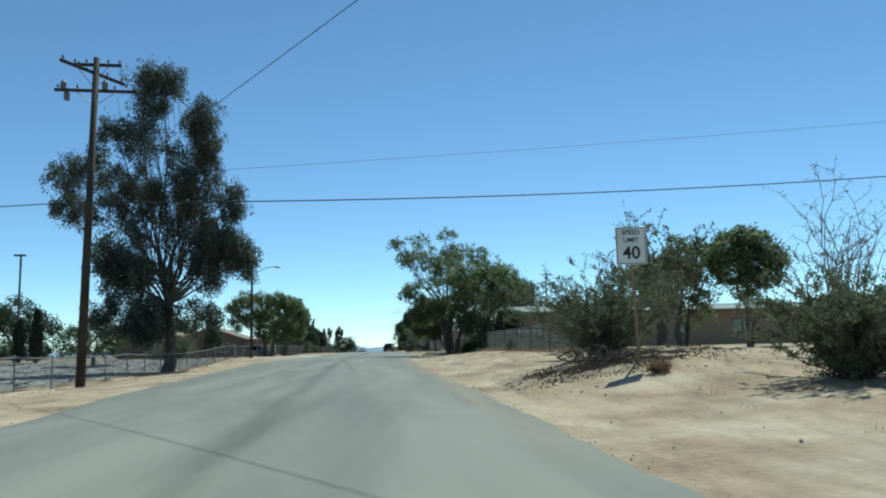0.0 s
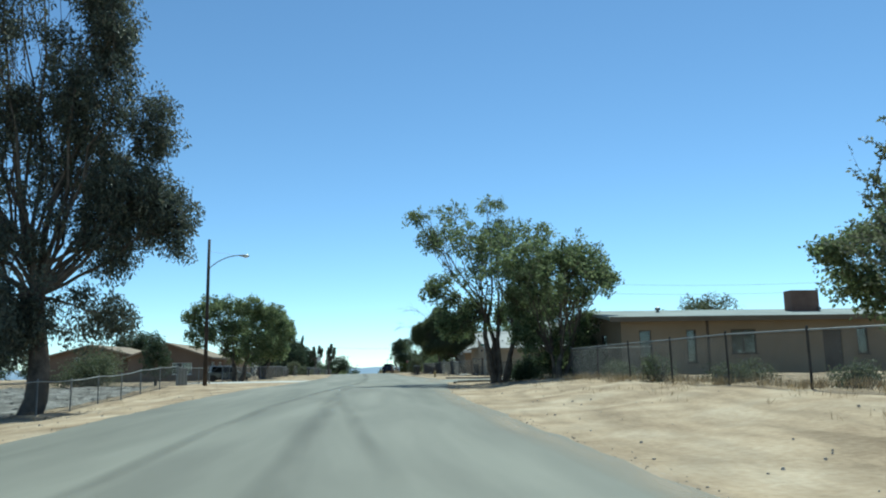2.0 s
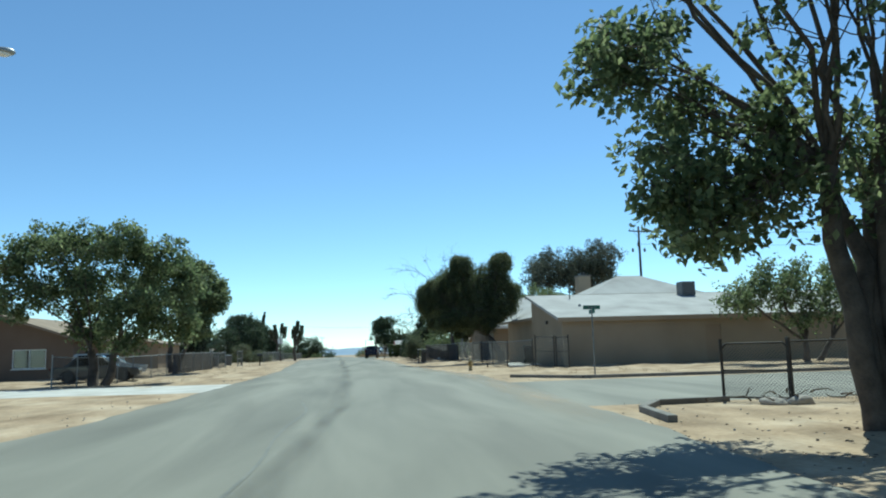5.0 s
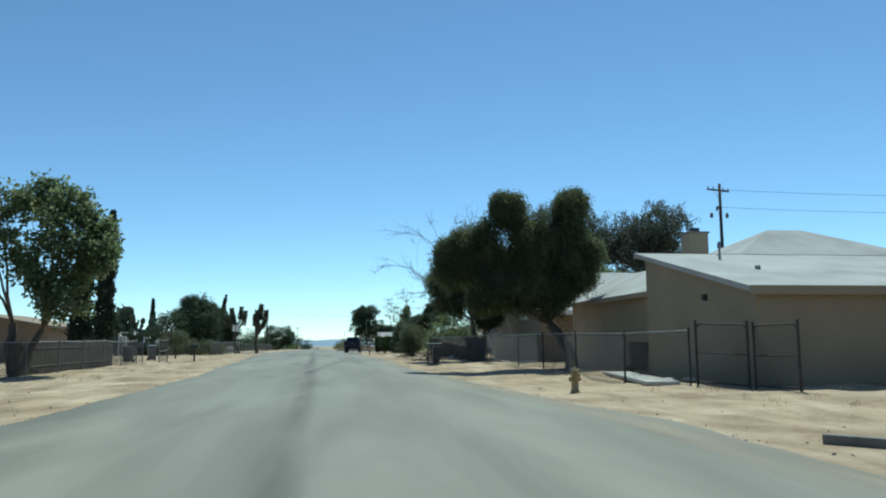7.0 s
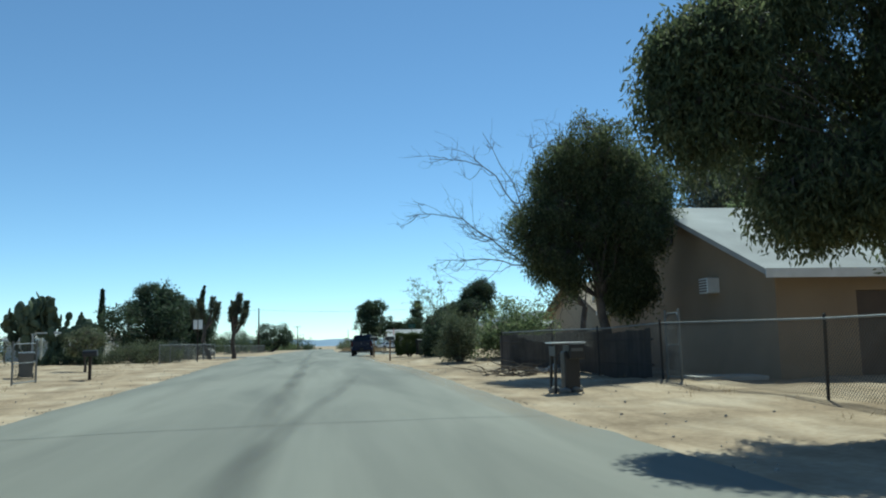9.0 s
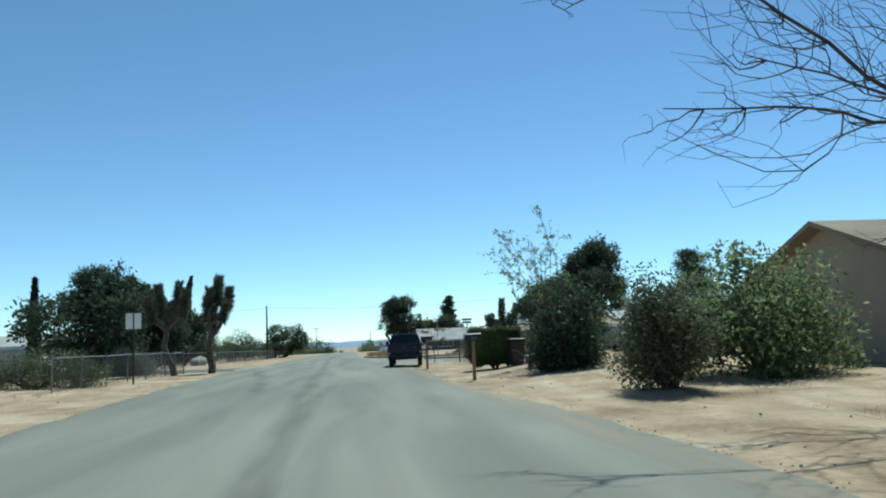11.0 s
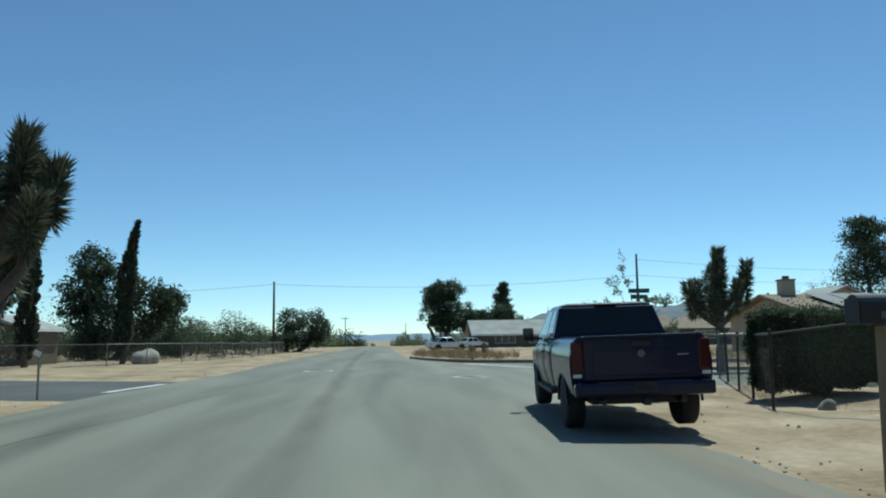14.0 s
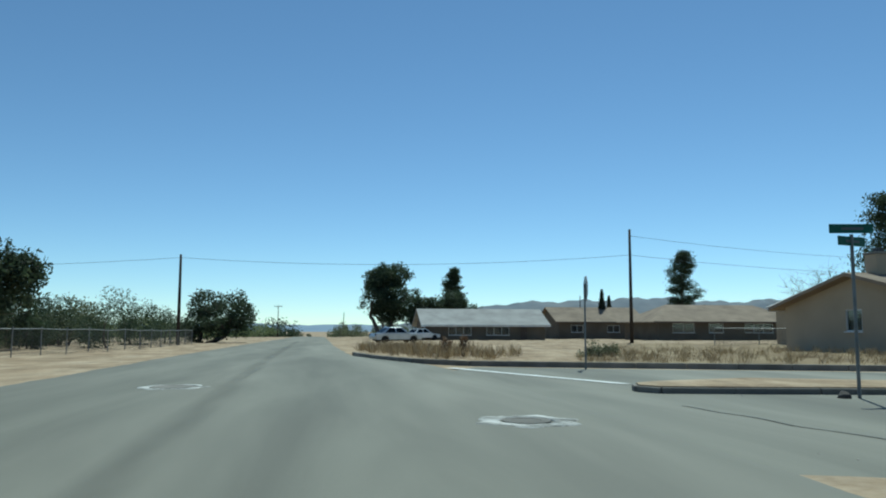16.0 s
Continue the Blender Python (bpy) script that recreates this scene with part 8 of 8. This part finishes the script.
tree("leafy_tree", (21.6, 39.5), "dark leafy tree beyond the bushes on the bank", [(-1.5, 0, 5.0, 0.7, 0.6), (-0.7, 0.2, 5.7, 0.8, 0.6), (0.2, 0, 6.1, 0.8, 0.6), (1.1, 0.2, 5.6, 0.8, 0.6), (1.7, 0, 4.8, 0.6, 0.6), (-0.9, 0, 4.3, 0.8, 0.7), (0.4, 0.2, 4.7, 0.9, 0.7), (1.2, 0, 3.9, 0.8, 0.6), (0.1, 0, 3.4, 0.9, 0.6)], "leaf_green", 0.17, 15000, 56, 0.12, 0.25, ((0, 0), (0.5, 0.2)), 18, 0.3, 0.2, "bark", 0.6, limb=0.5)
tree("leafy_tree", (21.8, 49.5), "leafy tree standing in front of the tan house", [(-2.9, 0, 4.9, 0.7, 0.4), (-2.0, 0.3, 3.8, 0.9, 0.6), (-1.2, 0, 5.6, 1.0, 0.7), (0.2, 0.2, 6.6, 1.1, 0.9), (1.6, 0, 6.2, 1.1, 0.9), (0.2, 0, 4.8, 1.3, 1.0), (-0.8, 0.2, 3.2, 1.2, 0.8), (1.4, 0, 4.0, 1.3, 1.0), (1.0, 0.2, 2.4, 1.4, 0.9)], "leaf_green", 0.2, 11000, 55, 0.2, 0.25, ((0, 0), (0.6, 0.2)), 26, 0.27, 0.2, "bark", 0.6)
for k, (x, y, r, h) in enumerate([(9.6, 45, 0.7, 0.8), (10.2, 41, 0.5, 0.55), (9.9, 49, 0.5, 0.5), (10.9, 36.5, 0.5, 0.5), (10.6, 52.5, 0.6, 0.6), (11.9, 43, 0.6, 0.6)]):
    shrub("low_bush", (x, y), "low grey-green weed along the fence foot", r, r, h, "leaf_olive", 0.08, 1800, 60 + k, group="weeds by the fence", per=24, stems=5)
shrub("olive_bush", (6.7, 138.6), "rounded grey-green bush at the verge", 1.2, 1.1, 2.5, "leaf_olive", 0.10, 15000, 70, per=60, stems=10, gap=0.3)
shrub("bush", (7.0, 147.4), "dense dark green bush beside the drive", 1.3, 1.3, 2.7, "leaf_dark", 0.14, 12000, 71, per=50)
shrub("bush", (10.5, 141.5), "broad green bush behind the fence", 2.6, 2.0, 3.2, "leaf_green", 0.16, 14000, 72, per=60)
tree("leafy_tree", (10.6, 158.5), "dark leafy tree behind the clipped hedge", [(-1.6, 0, 2.4, 0.9, 0.7), (-0.6, 0, 3.2, 1.0, 0.8), (0.6, 0.2, 3.9, 1.0, 0.9), (1.4, 0, 4.6, 0.9, 0.9), (1.2, 0, 3.0, 1.2, 1.0), (-0.4, 0.2, 2.0, 1.3, 0.8)], "leaf_dark", 0.15, 44000, 73, 0.14, 0.25, ((0, 0), (0.5, 0.1)), 30, 0.27, 0.2, fill=6)
shrub("clipped_hedge", (5.55, 153.1), "clipped green box hedge with a shaggy sunlit top", 1.0, 0.44, 1.6, "leaf_hedge", 0.052, 76000, 74, "hedge", boxy=True)
yard_hedge = shrub("clipped_hedge", (8.2, 168.5), "clipped dark green hedge with a rounded top", 1.95, 0.6, 1.7, "leaf_dark", 0.065, 70000, 75, "hedge", boxy=True)
yard_hedge.rotation_euler = (0, 0, radians(36))
shrub("hedge", (13.2, 172.6), "long dark green hedge behind the bare yard", 3.4, 0.9, 1.75, "leaf_dark", 0.10, 26000, 95, "hedge", boxy=True)
shrub("round_bush", (11.4, 169.6), "small dark round bush in the bare yard", 0.5, 0.5, 0.8, "leaf_dark", 0.07, 5000, 76, per=40)
tree("sapling", (9.9, 165.6), "young leafless-looking sapling with thin drooping leaves", [(0, 0, 1.5, 0.4, 0.4), (0.2, 0.1, 1.1, 0.4, 0.3), (-0.2, 0, 1.2, 0.3, 0.3)], "leaf_olive", 0.09, 900, 77, 0.035, 0.4, ((0, 0),), 14, 0.35, 0.6)
shrub("hedge", (-13.2, 156.5), "low rounded grey-green hedge along the fence", 3.0, 1.2, 1.4, "leaf_olive", 0.10, 14000, 78, "hedge", per=70)
shrub("hedge", (-17.5, 157), "low dark hedge beside the porch", 2.2, 1.2, 1.3, "leaf_dark", 0.11, 10000, 79, "hedge", per=50)
shrub("grey_bush", (-13.4, 170.5), "pale grey-green spiky bush behind the fence", 1.7, 1.2, 1.7, "leaf_sage", 0.10, 9000, 80, per=50)
tree("olive_shrub", (-12.0, 140), "feathery shrub beside the driveway", [(0, 0, 1.7, 0.8, 0.5), (0.5, 0, 1.5, 0.6, 0.5), (-0.6, 0.1, 1.4, 0.6, 0.5)], "leaf_olive", 0.10, 3500, 81, 0.06, 0.4, ((0, 0),), 20, 0.3)
tree("gum_tree", (-15.3, 78), "dark conical shrub tree behind the bank", [(0, 0, 3.0, 0.6, 0.7), (0, 0.1, 2.2, 0.9, 0.7), (0.1, 0, 1.3, 1.2, 0.8)], "leaf_dark", 0.14, 7000, 82, 0.1, 0.2, ((0, 0),), 30, 0.26)
shrub("bush", (-17.0, 70), "pale green bush behind the fence", 2.0, 1.8, 2.4, "leaf_olive", 0.14, 9000, 83, per=50)
tree("pepper_tree", (-21, 62), "pale green feathery tree behind the yard", [(0, 0, 2.8, 1.6, 1.1), (1.5, 0, 2.3, 1.2, 0.9), (-1.5, 0.2, 2.2, 1.2, 0.9)], "leaf_hedge", 0.16, 8000, 84, 0.15, 0.3, ((0, 0),), 30, 0.26, 0.4)
tree("leafy_tree", (-37, 84), "dark rounded tree on the skyline", [(0, 0, 5.0, 2.4, 1.8), (-2.2, 0, 4.0, 2.0, 1.6), (2.0, 0, 3.6, 2.0, 1.5)], "leaf_dark", 0.3, 8000, 85, 0.25, 0.3, ((0, 0),), 40, 0.24)
tree("leafy_tree", (-30, 122), "dark rounded tree behind the rust-brown house", [(0, 0, 4.8, 1.6, 1.3), (1.2, 0, 4.2, 1.4, 1.2), (-1.4, 0, 4.2, 1.2, 1.2)], "leaf_dark", 0.26, 6000, 86, 0.2, 0.3, ((0, 0),), 36, 0.24)
shrub("weed", (7.91, 15.75), "small rust-brown dry weed in front of the sign", 0.3, 0.25, 0.25, "leaf_rust", 0.06, 900, 92, per=20)
shrub("weed", (10.2, 197.5), "round olive weed in the dry lot", 0.8, 0.7, 0.6, "leaf_olive", 0.07, 2500, 87, per=24, z0=lot_z(10.2, 197.5))
for k, (x, y) in enumerate([(4.5, 199.5), (5.4, 200.5)]):
    shrub("weed", (x, y), "rust-coloured dry weed in the lot", 0.3, 0.3, 0.85, "leaf_rust", 0.07, 900, 88 + k, group="dry weeds", per=20, z0=lot_z(x, y))
wispy("sapling", (4.75, 169.2), "thin wispy sapling with sparse leaves near the street sign", 2.95, 0.8, 9, "leaf_olive", 0.07, 1200, 90, category="tree", low=0.7, fork=1.5, sprig=0.3, twigs=5, thick=0.012)

# growth that nobody could count
def tufts(name, label, pts, leaf, h, seed, n=14):
    rng = np.random.default_rng(seed)
    s = Soup()
    pts = np.asarray(pts)
    base = np.repeat(pts, n, 0) + np.concatenate([rng.normal(size=(len(pts) * n, 2)) * 0.09, np.zeros((len(pts) * n, 1))], 1)
    out = rng.normal(size=base.shape) * 0.5
    out[:, 2] = 1.6
    s.leaves(base, h, rng, 0, 0.05, out * 2)
    root = thing(name, (*pts[0][:2], pts[0][2]), label, "grass", kind="stuff")
    part_mesh("blades", s.mesh("blades", M[leaf]), root, m=root.matrix_basis.inverted())


rng = np.random.default_rng(5)
pts = []
while len(pts) < 1500:
    u, v = rng.uniform(3, 45), 12.2 + abs(rng.normal()) * 9
    x, y = CROSS_O + u * CROSS_U + v * CROSS_V
    if x > road_right(y) + 1.2 and v < 50:
        pts.append((x, y, lot_z(x, y)))
tufts("dry_grass", "straw-coloured dry grass tufts over the vacant lot", pts, "leaf_dry", 0.28, 6)
pts = []
while len(pts) < 260:
    y = rng.uniform(196, 214)
    x = road_right(y) + rng.uniform(0.7, 4.5)
    pts.append((x, y, lot_z(x, y)))
tufts("dry_weeds", "straw-brown dry weeds massed at the kerb corner", pts, "leaf_dry", 0.5, 7)
pts = []
while len(pts) < 700:
    side = rng.random() < 0.55
    y = rng.uniform(5, 175)
    x = road_right(y) + rng.uniform(3.0, 7.5) if side else road_left(y) - rng.uniform(3.2, 6.5)
    if abs(y - 76.3) > 8 and not (78 < y < 90 and not side):
        pts.append((x, y, gz(x, y)))
tufts("dry_grass", "sparse dry grass tufts on the sandy verges", pts, "leaf_dry", 0.16, 8, 9)
pts = []
while len(pts) < 420:
    y = rng.uniform(28, 55)
    x = np.interp(y, [28, 40, 55], [10.9, 9.9, 9.3]) + rng.normal() * 0.55
    pts.append((x, y, gz(x, y)))
tufts("dry_weeds", "straw and grey weeds along the fence foot", pts, "leaf_dry", 0.25, 18, 12)


def litter(name, label, n, area, mat, size, seed, category, bits="stones", flat=1.0):
    """Small stones and leaf litter scattered over the verge."""
    rng = np.random.default_rng(seed)
    s = Soup()
    for x, y in area(rng, n):
        r = size * rng.uniform(0.4, 1.4)
        z = gz(x, y)
        a = rng.uniform(0, 6.28) + np.arange(4) * np.pi / 2
        lo = np.column_stack([x + r * np.cos(a), y + r * np.sin(a) * 0.8, np.full(4, z - 0.01)])
        hi = np.column_stack([x + 0.6 * r * np.cos(a + 0.3), y + 0.5 * r * np.sin(a + 0.3), np.full(4, z + 0.004 + flat * r * rng.uniform(0.3, 0.8))])
        s.add(np.concatenate([lo, hi]), [[0, 1, 5, 4], [1, 2, 6, 5], [2, 3, 7, 6], [3, 0, 4, 7], [4, 5, 6, 7]])
    root = thing(name, (0, 80, 0), label, category, kind="stuff")
    part_mesh(bits, s.mesh(bits, M[mat]), root, m=root.matrix_basis.inverted())


def verge(rng, n):
    for _ in range(n):
        y = rng.uniform(2, 185)
        if rng.random() < 0.6:
            yield road_right(y) + abs(rng.normal()) * 2.5 + 0.1, y
        else:
            yield road_left(y) - abs(rng.normal()) * 2.0 - 0.1, y


def yard(rng, n):
    for _ in range(n):
        yield rng.uniform(-26, -12.6), rng.uniform(16, 68)


def bush_foot(rng, n):
    for _ in range(n):
        a, q = rng.uniform(0, 6.283), abs(rng.normal()) * 0.5
        yield 7.5 + 3.0 * q * math.cos(a), 18.2 + 1.9 * q * math.sin(a)


def tree_foot(rng, n):
    for _ in range(n):
        a, q = rng.uniform(0, 6.283), abs(rng.normal()) * 0.5
        yield 9.0 + 3.6 * q * math.cos(a), 61.5 + 4.0 * q * math.sin(a)


def road_edge(rng, n):
    for _ in range(n):
        y = rng.uniform(2, 172)
        if abs(y - 76.3) > 9:
            yield (road_right(y) + rng.normal() * 0.12 if rng.random() < 0.6 else road_left(y) + rng.normal() * 0.12), y


litter("leaf_litter", "brown dead leaves and chips under the desert bush", 5200, bush_foot, "leaf_rust", 0.034, 21, "leaf litter", "chips", 0.3)
litter("leaf_litter", "dark twigs and chips under the desert bush", 2600, bush_foot, "bark", 0.03, 24, "leaf litter", "chips", 0.3)
litter("leaf_litter", "dark dead leaves under the shade trees", 3600, tree_foot, "bark", 0.034, 22, "leaf litter", "chips", 0.3)
litter("asphalt_crumbs", "broken asphalt crumbs along the ragged road edges", 1700, road_edge, "kerb", 0.018, 23, "crumbs", "crumbs", 0.7)
litter("pebbles", "small pale stones scattered over the sandy verges", 900, verge, "boulder", 0.026, 9, "pebbles")
litter("rubble", "loose grey stones over the yard", 1800, yard, "gravel", 0.09, 10, "rubble")
thicket("far_scrub", (2.5, 60, 300, 700), "dense grey-green scrub and trees in the distance", 150, 1.5, 4.5, "leaf_olive", 11, 0.5)
thicket("far_scrub", (-70, -14, 262, 420), "green desert trees and scrub beyond the corner lot", 90, 1.5, 4.2, "leaf_green", 12, 0.45, 500)
thicket("far_scrub", (-60, -20, 212, 262), "grey-green shrubs behind the corner lot fence", 60, 1.4, 4.0, "leaf_olive", 13, 0.24, 900)
thicket("far_scrub", (-120, -12, 420, 900), "distant dark scrub at the street's end", 130, 2, 6, "leaf_dark", 14, 0.8, 420)
thicket("far_scrub", (60, 200, 240, 600), "distant trees beyond the houses", 120, 2, 6, "leaf_dark", 15, 0.7)
thicket("far_scrub", (-90, -45, 60, 200), "trees on the skyline beyond the yards", 55, 2.0, 4.2, "leaf_dark", 16, 0.5, 620)
thicket("roadside_scrub", (-28, -14.2, 207, 252), "dark green scrub trees behind the corner fence", 34, 1.8, 4.4, "leaf_dark", 19, 0.2, 2000)
thicket("garden_shrubs", (-36, -22, 142, 200), "garden shrubs and small trees behind the hedges", 26, 1.2, 3.2, "leaf_olive", 17, 0.2)
